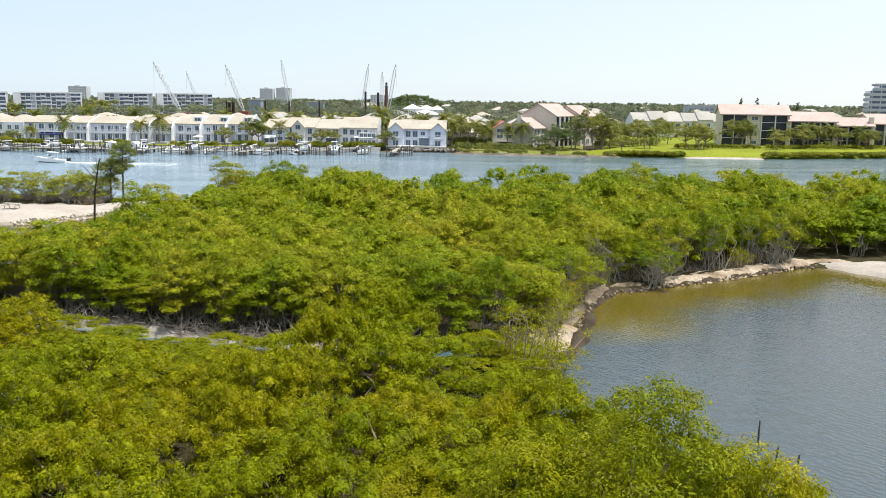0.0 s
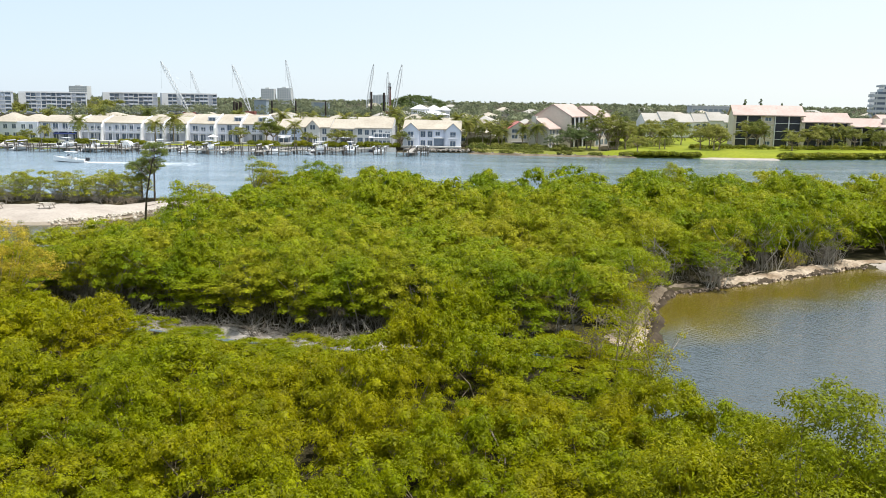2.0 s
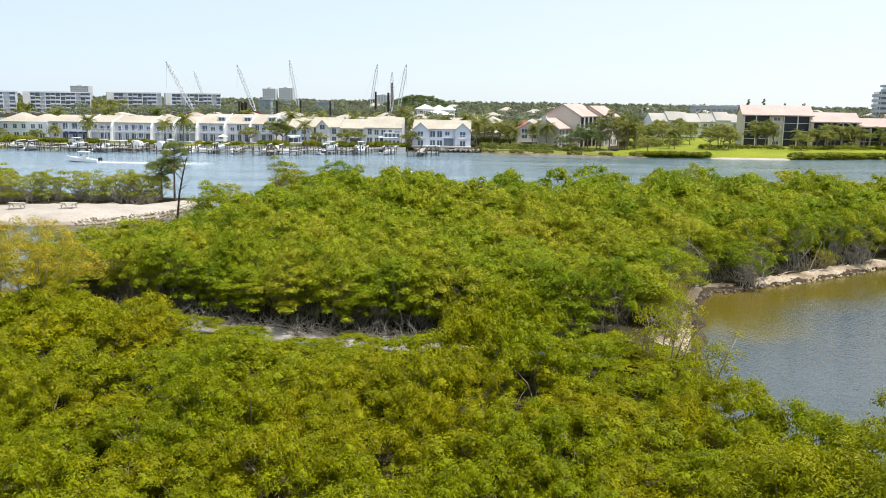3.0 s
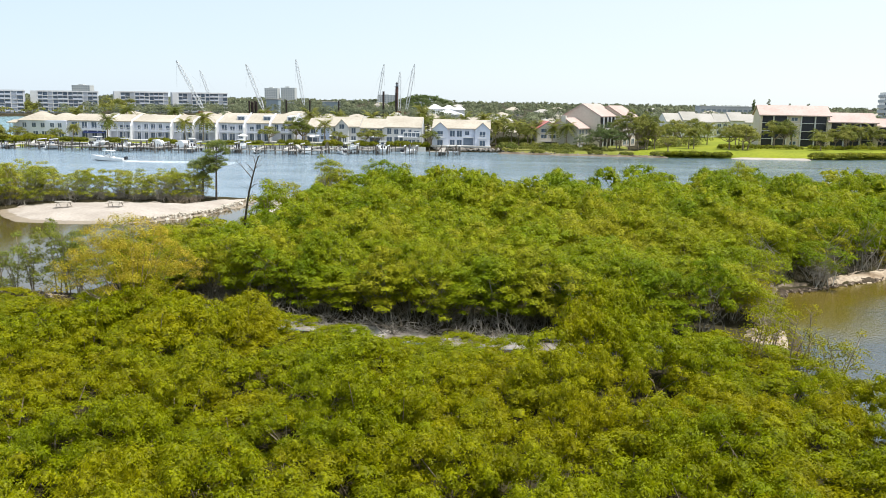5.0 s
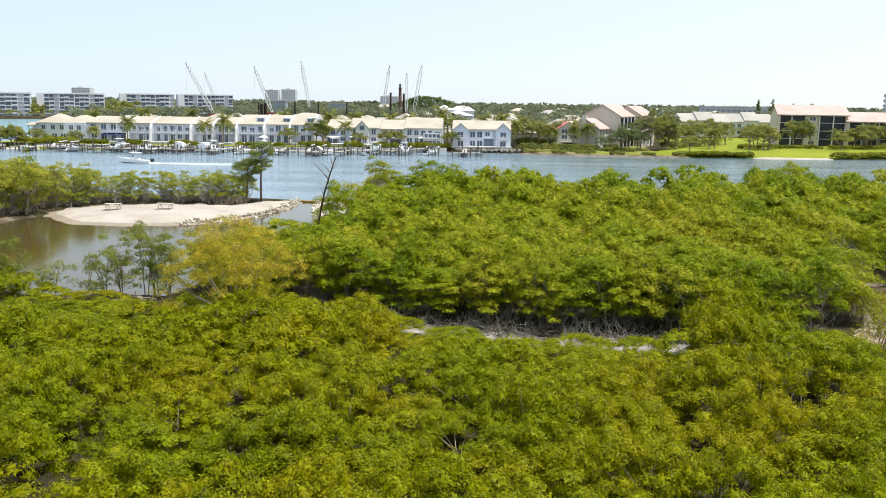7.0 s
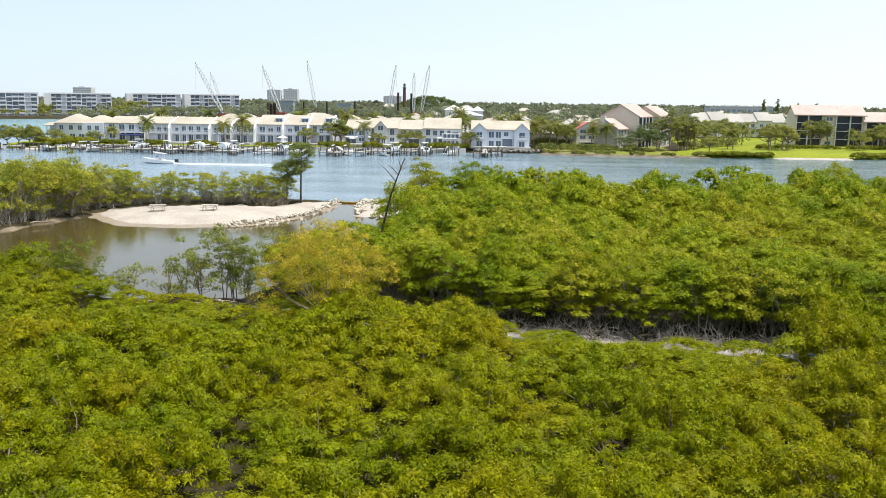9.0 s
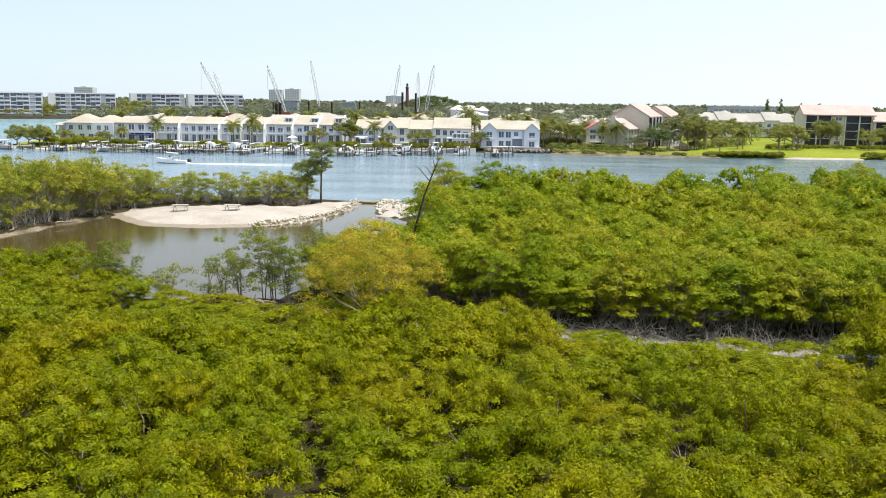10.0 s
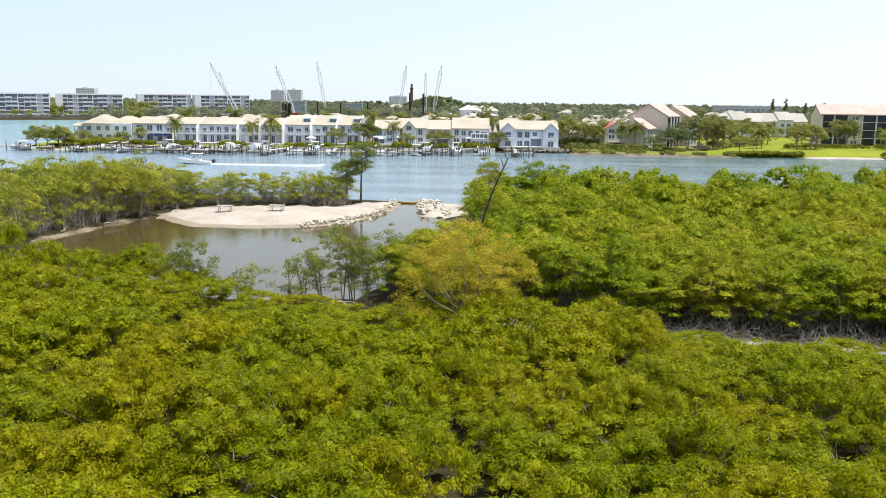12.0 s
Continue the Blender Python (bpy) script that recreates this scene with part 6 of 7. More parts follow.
mound("shore_beach", [(-9, 258.6), (8, 255.4), (25, 254.6), (41, 254.6), (41, 257.6), (25, 258), (8, 259), (-8, 262)], 0.8, 0.3, 0.8, BANK_BROWN, "narrow brown earth bank along the far waterline", "beach", 0.05, -0.12)


def hedge(name, line, width, height, z, count, size, leaf, label):
    """A clipped hedge along a line, in clumps."""
    r = np.random.default_rng(int(abs(line[0][0] * 10)))
    cs, rs = [], []
    for (xa, ya), (xb, yb) in zip(line, line[1:]):
        n_ = max(2, int(math.hypot(xb - xa, yb - ya) / (width * 0.45)))
        for k in range(n_):
            t = (k + r.random()) / n_
            cs.append((xa + (xb - xa) * t + r.normal() * width * 0.15, ya + (yb - ya) * t + r.normal() * width * 0.2, z + height * (0.35 + 0.3 * r.random())))
            rs.append(width * (0.4 + 0.2 * r.random()))
    e = tagged(new(name), label, "hedge", "hedges")
    v, f = leaves(r, np.array(cs), np.array(rs), count * 3, size * 1.15, height / width)
    low = v[:, 2].reshape(-1, 3).min(1) > z - 0.6
    raw("leaves", v, f[low], leaf, e)["kind"] = "stuff"


hedge("hedge", [(41, 256.6), (52, 257.8), (60, 259.4)], 2.6, 1.3, 0.4, 3000, 0.24, HEDGE, "clipped green hedge along the river edge")
hedge("hedge", [(83.5, 258.8), (100, 263.4), (127, 273.4), (165, 285.5)], 2.8, 1.5, 0.4, 9500, 0.25, HEDGE, "long clipped hedge along the river edge")
hedge("hedge", [(62, 280), (76, 283), (90, 283)], 2.2, 1.5, 1.5, 1500, 0.22, HEDGE, "low hedge between lawn and apartments")
hedge("hedge", [(93, 284), (120, 290), (150, 300)], 2.4, 1.6, 1.5, 1800, 0.22, HEDGE, "low hedge before the apartments")
hedge("hedge", [(-159, 251.5), (-150, 252), (-141, 252)], 3.4, 2.2, 1.0, 3200, 0.25, HEDGE, "dense green hedge before the end house")
hedge("hedge", [(-43, 261.8), (-31.5, 264)], 2.2, 1.8, 1.0, 1400, 0.22, HEDGE, "green hedge beside the seawall")
for xa, ya, xb, yb, wd in ((-141, 251.5, -132, 251.4, 2.0), (-126, 251.5, -119, 251.6, 1.8), (-113, 252, -106, 252.6, 2.0), (-74, 256, -66, 257, 2.2), (-62, 257.5, -56, 258.6, 1.8), (-52, 259.5, -46, 260.6, 2.4)):
    hedge("hedge", [(xa, ya), (xb, yb)], wd * 1.15, 1.7, 1.2, 900, 0.22, HEDGE, "yellow-green hedge along the seawall")
for xa, xb in ((-7, -3), (1, 4), (7, 13), (18, 22), (27, 31), (36, 40)):
    ya = float(np.interp(xa, (-9, 8, 25, 41), (261.0, 257.6, 256.8, 256.4)))
    hedge("shrubbery", [(xa, ya), (xb, ya - 0.3)], 1.5, 1.1, 0.4, 420, 0.18, LEAF_PARK, "low shrubs hanging over the far waterline")
hedge("shrubbery", [(-8, 268), (4, 266.5), (14, 265), (20, 264)], 2.4, 1.8, 1.2, 1500, 0.22, LEAF_PARK, "uneven shrubs before the apartment houses")
hedge("shrubbery", [(-10, 280), (4, 279), (18, 276)], 3.2, 3.0, 1.2, 1800, 0.26, LEAF_PARK, "tall shrubs between the houses")
hedge("shrubbery", [(36, 272), (48, 285), (60, 296)], 3.0, 2.6, 1.4, 1500, 0.26, LEAF_PARK, "shrubs at the back of the lawn")
hedge("hedge", [(-93, 255), (-80, 257)], 2.0, 1.4, 1.2, 700, 0.22, HEDGE, "green hedge on the townhouse lawn")
hedge("hedge", [(-9, 265.5), (6, 263), (26, 262)], 1.6, 1.2, 1.0, 900, 0.2, LEAF_PARK, "patchy low shrubs along the far bank")


# ---- far bank: tan apartment houses ----
TAN_WHITE = worn("warm_white_stucco", (0.60, 0.57, 0.52), (0.54, 0.51, 0.46), 0.15, 2.0, 0.85, 0, 0.2, 0.1, 0.01, 0.15)
TAN = worn("tan_stucco", (0.56, 0.50, 0.43), (0.62, 0.56, 0.48), 0.15, 2.0, 0.85, 0, 0.2, 0.1, 0.01, 0.15)
h = tagged(new("apartment_house"), "tall tan stucco apartment house with pink gable roof", "apartment house", "riverside apartment houses")
part("wall", end_walls(0, 12, -0.3, 10.2, 13.7, 0, 17), TAN, h)
part("roof", gable_roof(0, 12, 10.2, 13.7, -0.35, 17.4, 0.6, 0.3), ROOF_PINK, h)
for z in (1.6, 4.6, 7.4, 9.0):
    for k in range(4):
        o = new("opening", SHADE_PANEL_ME)
        o.parent, o.matrix_basis = h, pose(2.4 + k * 4.0, 0, z) @ Matrix.Diagonal((3.2, 1, 2.3 if z < 9 else 1.6, 1))
part("balcony", box(bmesh.new(), 0.6, 16.4, -1.2, 0, 5.8, 6.0), TRIM, h)
part("balcony", box(bmesh.new(), 0.6, 16.4, -1.2, 0, 3.0, 3.2), TRIM, h)
for k in range(5):
    part("post", box(bmesh.new(), 0.6 + k * 3.9, 0.9 + k * 3.9, -1.2, -0.9, -0.3, 9.8), TRIM, h)
h.matrix_basis = pose(23.2, 274.5, GRADE, 0, 0, 64)
h = tagged(new("apartment_house"), "tan apartment house with pink roof behind tall trees", "apartment house", "riverside apartment houses")
part("wall", end_walls(0, 11, -0.3, 10.0, 13.2, 0, 12), TAN, h)
part("roof", gable_roof(0, 11, 10.0, 13.2, -0.35, 12.4, 0.6, 0.3), ROOF_PINK, h)
for z in (1.6, 4.6, 7.4):
    for k in range(3):
        window(h, 2.0 + k * 3.8, 0, z, 2.6, 1.9)
h.matrix_basis = pose(32.6, 287, GRADE, 0, 0, 60)
h = tagged(new("apartment_house"), "lower white apartment house with pale pink roof", "apartment house", "riverside apartment houses")
part("wall", end_walls(0, 9.4, -0.3, 6.4, 9.3, 0, 11), TAN_WHITE, h)
part("roof", gable_roof(0, 9.4, 6.4, 9.3, -0.35, 11.4, 0.5, 0.3), ROOF_PINK, h)
for x in (1.6, 3.6, 6.2, 8.6):
    window(h, x, 0, 2.3, 1.2, 3.6)
    window(h, x, 0, 5.2, 1.2, 1.6)
part("chimney", box(bmesh.new(), -0.5, 0.6, 4.2, 5.6, -0.3, 10.2), TAN_WHITE, h)
h.matrix_basis = pose(15.8, 268.8, GRADE, 0, 0, 58)
h = tagged(new("red_roofed_house"), "small white house with red-edged gable roof", "house")
part("wall", front_gable(0, 7.2, 0, 12, -0.3, 6.0, 8.2), TAN_WHITE, h)
part("roof", front_gable_roof(0, 7.2, 0, 12, 6.0, 8.2), RED_ROOF, h)
part("porch_wall", box(bmesh.new(), 1.0, 6.6, -1.2, 0, -0.3, 2.2), TAN_WHITE, h)
for z in (3.6, 5.4):
    window(h, 2.2, 0, z, 2.0, 1.2)
    window(h, 5.0, 0, z, 2.0, 1.2)
o = new("garage_opening", SHADE_PANEL_ME)
o.parent, o.matrix_basis = h, pose(3.8, -1.22, 0.9) @ Matrix.Diagonal((4.8, 1, 2.0, 1))
h.matrix_basis = pose(3.4, 272, GRADE, 0, 0, 6)


def balcony_block(x, y, turn, width, depth, storeys, storey, ridge, label):
    """An apartment block with pink roof and deep dark screened balconies between white piers."""
    e = tagged(new("apartment_block"), label, "apartment block", "riverside apartment blocks")
    top = storeys * storey
    part("wall", end_walls(1.6, depth, -0.3, top, top + ridge, 0, width), TAN, e)
    part("roof", gable_roof(0, depth, top, top + ridge, -0.5, width + 0.5, 0.8, 0.35), ROOF_PINK, e)
    bays = max(2, round(width / 4.6))
    w = width / bays
    for k in range(bays + 1):
        a = 0.4 if k in (0, bays) else 0.16
        cx = min(max(k * w, a), width - a)
        part("pier", box(bmesh.new(), cx - a, cx + a, 0, 1.6, -0.3, top - 0.05), TAN if k in (0, bays) else TRIM, e)
    for s in range(storeys):
        part("floor_slab", box(bmesh.new(), 0.3, width - 0.3, 0.1, 1.62, s * storey - 0.07, s * storey + 0.07), TRIM, e)
        for k in range(bays):
            if bays > 3 and k == bays // 2:
                bm = box(bmesh.new(), k * w + 0.3, (k + 1) * w - 0.3, 0.35, 1.6, s * storey + 0.13, s * storey + storey - 0.13)
                part("stair_wall", bm, TAN, e)
                window(e, k * w + w * 0.5, 0.33, s * storey + storey * 0.5, w * 0.5, storey * 0.45)
            else:
                o = new("screen", SCREEN_ME)
                o.parent, o.matrix_basis = e, pose((k + 0.5) * w, 0.9, (s + 0.5) * storey) @ Matrix.Diagonal((w - 0.3, 1, storey - 0.14, 1))
    e.matrix_basis = pose(x, y, GRADE + 0.2, 0, 0, turn)
    return e


balcony_block(83.2, 306.5, -8, 22.9, 14, 4, 2.75, 3.0, "four-storey tan apartment block with pink roof")
balcony_block(105.5, 302.5, -6, 15.5, 13, 3, 3.0, 2.8, "three-storey tan apartment block with pink roof")
b = balcony_block(121.0, 301.0, -5, 12.0, 12, 3, 2.55, 2.4, "lower tan apartment block with pink roof and chimney")
part("chimney", box(bmesh.new(), 11.0, 12.3, 1.0, 2.6, 0, 10.6), TAN, b)
balcony_block(135.5, 306, 6, 18, 14, 3, 2.8, 3.0, "tan apartment block partly behind trees")


def white_row(x, y, turn, width, depth, units, label):
    """A short terrace of white houses with stepped roofs."""
    e = tagged(new("white_terrace"), label, "terrace")
    w = width / units
    for k in range(units):
        dz = 0.7 * (k % 2)
        part("wall", end_walls(0, depth, -0.3, 6.0 + dz, 9.2 + dz, k * w + 0.03, (k + 1) * w - 0.03), WHITE, e)
        part("roof", gable_roof(0, depth, 6.0 + dz, 9.2 + dz, k * w + 0.03, (k + 1) * w - 0.03, 0.5, 0.25), ROOF_WHITE, e)
        for z in (1.6, 4.4):
            window(e, (k + 0.3) * w, 0, z, w * 0.26, 1.5)
            window(e, (k + 0.7) * w, 0, z, w * 0.26, 1.5)
    e.matrix_basis = pose(x, y, 2.3, 0, 0, turn)


white_row(62.4, 362, 6, 21, 12, 3, "white terrace houses with pale roofs behind the lawn")
white_row(85.4, 373, 2, 19, 12, 3, "white terrace houses with pale roofs among trees")


# ---- distance: condominiums, office, towers, cranes ----
def condominium(xa, ya, xb, yb, z0, storeys, storey, bays, label, group):
    """A long white slab block with rows of dark balcony openings between slabs and fins."""
    e = tagged(new("condominium"), label, "condominium", group)
    L = math.hypot(xb - xa, yb - ya)
    H = storeys * storey
    part("wall", box(bmesh.new(), 0, L, 1.0, 16, -2, H), SHADE_WHITE, e)
    part("parapet", box(bmesh.new(), -0.3, L + 0.3, -0.4, 16.3, H, H + 0.9), TRIM, e)
    part("end_wall", box(bmesh.new(), -4.5, 0, -0.5, 16, -2, H + 0.6), WHITE, e)
    w = L / bays
    for k in range(bays + 1):
        part("fin", box(bmesh.new(), k * w - (0.25 if k % 3 == 0 else 0.09), k * w + (0.25 if k % 3 == 0 else 0.09), -0.3, 1.0, -2, H), TRIM, e)
    for s in range(storeys):
        part("balcony_slab", box(bmesh.new(), 0, L, -0.25, 1.0, s * storey - 0.2, s * storey + 0.22), WHITE, e)
        for k in range(bays):
            if (k * 5) % 7 != 3:
                # balconies stand out before the glass, bay by bay
                if (k + s) % 4 != 1:
                    part("balustrade", box(bmesh.new(), k * w + 0.2, (k + 1) * w - 0.2, -0.45, -0.35, s * storey + 0.22, s * storey + (1.15 if k % 3 else 0.8)), SHADE_WHITE, e)
                o = new("opening", TINT_ME)
                wd = w * (0.97 if k % 3 else 0.9)
                o.parent, o.matrix_basis = e, pose((k + 0.5) * w, 0.98, (s + 0.5) * storey) @ Matrix.Diagonal((wd, 1, storey - 0.42, 1))
    e.matrix_basis = pose(xa, ya, z0, 0, 0, math.degrees(math.atan2(yb - ya, xb - xa)))


condominium(-364, 556, -326, 573, 2.5, 5, 2.75, 11, "long white five-storey condominium beyond the bay", "waterside condominiums")
condominium(-324.5, 589, -288.5, 604, 2.5, 5, 2.75, 12, "long white five-storey condominium beyond the bay", "waterside condominiums")
condominium(-287.4, 640, -256.4, 655, 2.5, 5, 2.85, 10, "white five-storey condominium beyond the bay", "waterside condominiums")
condominium(-253, 668, -219, 684, 2.5, 5, 2.85, 11, "white five-storey condominium beyond the bay", "waterside condominiums")


def tower(x, y, z0, width, depth, height, floors, cols, mat, label):
    """A distant high block with rows of dark windows."""
    e = tagged(new("tower_block"), label, "tower block", "distant tower blocks")
    part("wall", box(bmesh.new(), 0, width, 0, depth, 0, height), mat, e)
    part("plant_room", box(bmesh.new(), width * 0.3, width * 0.6, depth * 0.2, depth * 0.7, height, height + height * 0.08), mat, e)
    for s in range(floors):
        for k in range(cols):
            window(e, width * (k + 0.5) / cols, -0.01, height * (s + 0.55) / floors, width / cols * 0.55, height / floors * 0.5, 0, False)
    e.matrix_basis = pose(x, y, z0)


HAZY = worn("pale_concrete", (0.50, 0.52, 0.53), (0.56, 0.58, 0.58), 0.05, 1, 0.9, 0, 0.2, 0.05, 0.01, 0.1)
tower(-418, 1580, 3, 24, 18, 27, 9, 6, HAZY, "pale concrete tower block on the horizon")
tower(-390, 1590, 3, 26, 18, 28.5, 9, 6, HAZY, "pale concrete tower block on the horizon")
tower(-862, 1745, 3, 38, 20, 28, 6, 8, HAZY, "wide pale block behind the condominiums")
tower(-158, 1180, 4, 24, 14, 16, 6, 6, HAZY, "pale apartment tower behind the wooded hill")
tower(-108, 1180, 4, 26, 14, 16, 6, 6, HAZY, "pale apartment tower behind the wooded hill")
STEEL_BLUE = worn("blue_grey_metal", (0.24, 0.30, 0.36), (0.30, 0.36, 0.42), 0.1, 1, 0.7, 0, 0.3, 0.05, 0.01, 0.1)
h = tagged(new("work_platform"), "blue-grey site building at the bridge works", "site building", "site buildings")
part("wall", box(bmesh.new(), 0, 13, 0, 8, -4, 7), STEEL_BLUE, h)
part("roof", box(bmesh.new(), -0.4, 13.4, -0.4, 8.4, 7, 7.5), CONCRETE, h)
h.matrix_basis = pose(-140, 672, 5)
h = tagged(new("work_platform"), "tall blue-grey site building at the bridge works", "site building", "site buildings")
part("wall", box(bmesh.new(), 0, 8.5, 0, 8, -4, 9.5), STEEL_BLUE, h)
part("roof", box(bmesh.new(), -0.4, 8.9, -0.4, 8.4, 9.5, 10), CONCRETE, h)
h.matrix_basis = pose(-166, 600, 4)

# the office block with ribbon windows
h = tagged(new("office_block"), "white multi-storey office block with ribbon windows", "office block")
for s in range(7):
    inset = 6 if s == 6 else 0
    part("floor_band", box(bmesh.new(), inset, 62, 0, 30, s * 4.0, s * 4.0 + 2.2), HAZY, h)
    part("ribbon_window", box(bmesh.new(), inset + 1, 61.4, 0.6, 29.5, s * 4.0 + 2.2, s * 4.0 + 4.0), GLASS, h)
    for k in range(9):
        part("mullion", box(bmesh.new(), inset + 2 + k * 6.4, inset + 2.7 + k * 6.4, 0.3, 0.7, s * 4.0 + 2.2, s * 4.0 + 4.0), HAZY, h)
part("roof", box(bmesh.new(), 5, 62, 1, 29, 28, 29.5), HAZY, h)
h.matrix_basis = pose(299, 690, 3, 0, 0, -16)
h = tagged(new("long_hall"), "long low white building on the horizon", "building")
part("wall", box(bmesh.new(), 0, 60, 0, 20, 0, 9), HAZY, h)
part("roof", box(bmesh.new(), -0.5, 60.5, -0.5, 20.5, 9, 9.8), HAZY, h)
for k in range(12):
    window(h, 3 + k * 5, -0.01, 5.5, 3.6, 2.2, 0, False)
h.matrix_basis = pose(195, 840, 4)


def crane(tip, foot, w, mat, label):
    """A lattice boom crane: four chords, zigzag lacing, hoist line, cab on a barge-level base."""
    e = tagged(new("crane"), label, "crane", "cranes at the bridge works")
    a, b = Vector(foot), Vector(tip)
    d = (b - a)
    n_ = d.length
    d.normalize()
    u = d.cross(Vector((0, 1, 0))).normalized()
    q = d.cross(u).normalized()
    chords, lace = [], []
    def at(t, i):
        k = w * min(1.0, 0.25 + 4 * min(t, 1.02 - t))
        return a + d * (n_ * t) + u * (k / 2 * (1 if i in (0, 3) else -1)) + q * (k / 2 * (1 if i < 2 else -1))
    steps_ = int(n_ / (w * 1.2))
    for i in range(4):
        chords.append(tube([at(k / steps_, i) for k in range(steps_ + 1)], [0.15] * (steps_ + 1), 4))
    for k in range(steps_):
        for i in range(4):
            lace.append(tube((at(k / steps_, i), at((k + 1) / steps_, (i + 1) % 4)), (0.085, 0.085), 3))
    raw("boom", *joined(chords), mat, e)
    raw("lacing", *joined(lace), mat, e)
    s = 1 if foot[0] > tip[0] else -1
    raw("hoist_line", *tube((b, (b.x - 0.4 * s, b.y, b.z - n_ * 0.45)), (0.045, 0.045), 4), DARK, e)
    raw("pendant", *tube((b, a + Vector((5 * s, 0, 9))), (0.04, 0.04), 4), mat, e)
    part("head", box(bmesh.new(), b.x - 0.35, b.x + 0.35, b.y - 0.4, b.y + 0.4, b.z - 0.3, b.z + 0.4), mat, e)
    part("cab", box(bmesh.new(), a.x - 3, a.x + 3, a.y - 2.5, a.y + 2.5, a.z - 2.2, a.z + 0.8), RED_STEEL, e, "rust-red crane cab")
    part("track", box(bmesh.new(), a.x - 3.6, a.x + 3.6, a.y - 3, a.y + 3, 0.9, a.z - 2.2), DARK, e)


# grey crane steel, its colour lightened in place of distance haze
CRANE_GREY = worn("hazed_crane_steel", (0.58, 0.61, 0.64), (0.66, 0.69, 0.72), 0.2, 2, 0.6, 0, 0.4, 0.05, 0.01, 0.15)
RED_STEEL = worn("red_steel", (0.20, 0.05, 0.04), (0.26, 0.08, 0.06), 0.2, 2, 0.6, 0, 0.4, 0.05, 0.01, 0.2)
for tip, foot, w in (((-184, 475, 34.8), (-169, 475, 6), 1.7), ((-260, 743, 37.8), (-249, 743, 6), 1.8), ((-162, 536, 35.8), (-151, 536, 6), 1.9), ((-170, 716, 47), (-163, 716, 6), 2.1), ((-94.6, 700, 43.8), (-100.5, 700, 6), 1.7), ((-74, 621, 35.3), (-74, 619, 6), 1.8), ((-61.6, 596, 39.8), (-67.2, 596, 6), 1.9)):
    crane((tip[0], tip[1], tip[2] - tip[1] * 0.0018), foot, w, CRANE_GREY, "pale lattice-boom crane at the bridge works")

h = tagged(new("lighthouse"), "dark red brick lighthouse with black lantern", "lighthouse")
# dark red, muted and lightened: distance haze is in the colour
BRICK_RED = worn("hazed_red_paint", (0.12, 0.066, 0.06), (0.15, 0.08, 0.07), 0.2, 2, 0.8, 0, 0.2, 0.2, 0.02, 0.2)
raw("tower", *tube(((0, 0, -10), (0, 0, 12), (0, 0, 22)), (2.3, 1.8, 1.45), 16), BRICK_RED, h, True)
raw("gallery", *tube(((0, 0, 21.6), (0, 0, 21.7), (0, 0, 22.4), (0, 0, 22.5)), (0.5, 2.3, 2.3, 0.5), 16), DARK, h)
raw("lantern", *tube(((0, 0, 22.4), (0, 0, 25.2)), (1.25, 1.25), 12), GLASS, h)
raw("dome", *tube(((0, 0, 25.2), (0, 0, 26.2), (0, 0, 27.2)), (1.5, 1.1, 0.05), 12), DARK, h)
h.matrix_basis = pose(-109.6, 953, 6.2)


def pile_column(x, y, z0, z1, r, label):
    e = tagged(new("steel_pile"), label, "pile", "driven piles")
    raw("pipe", *tube(((0, 0, z0), (0, 0, (z0 + z1) / 2), (0, 0, z1)), (r, r, r), 10), DARK_STEEL, e, True)
    raw("rim", *tube(((0, 0, z1 - 0.4), (0, 0, z1 + 0.05), (0, 0, z1 + 0.06)), (r * 1.08, r * 1.08, 0.05), 10), DARK_STEEL, e)
    e.matrix_basis = pose(x, y, 0)


DARK_STEEL = worn("dark_steel", (0.02, 0.018, 0.018), (0.045, 0.03, 0.025), 0.3, 2, 0.7, 0, 0.3, 0.1, 0.01)
pile_column(-84.1, 606.5, 0.5, 20.4, 0.75, "tall black steel pile standing upright")
pile_column(-74.1, 598, 0.5, 19.8, 0.75, "tall black steel pile standing upright")
for k in range(5):
    pile_column(-146.6 + k * 1.05, 485 + (k % 2), 0.5, 13.0 - 0.4 * (k % 3), 0.5, "rusty dark sheet pile in a group")
for x, y in ((-133.4, 520), (-121, 530), (-108, 560)):
    pile_column(x, y, 0.5, 13.6, 0.5, "slim dark pile at the bridge works")

h = tagged(new("clubhouse"), "house with three bright white hip roofs", "house")
for k, (x, y, w, z) in enumerate(((0, 0, 11, 4.6), (8.5, 3, 10, 4.3), (15.5, 6, 8, 4.0), (4, -8, 19, 1.6))):
    part("wall", box(bmesh.new(), x + 0.8, x + w - 0.8, y + 0.8, y + 9.2, -5, z - 0.3), WHITE, h)
    bm = bmesh.new()
    vs = [bm.verts.new(c) for c in ((x, y, z - 0.5), (x + w, y, z - 0.5), (x + w, y + 10, z - 0.5), (x, y + 10, z - 0.5), (x + w * 0.45, y + 5, z + 2.0), (x + w * 0.55, y + 5, z + 2.0))]
    for f in ((0, 1, 5, 4), (1, 2, 5), (2, 3, 4, 5), (3, 0, 4), (3, 2, 1, 0)):
        bm.faces.new([vs[i] for i in f])
    part("roof", bm, TRIM, h)
h.matrix_basis = pose(-47.5, 500, 6.2)


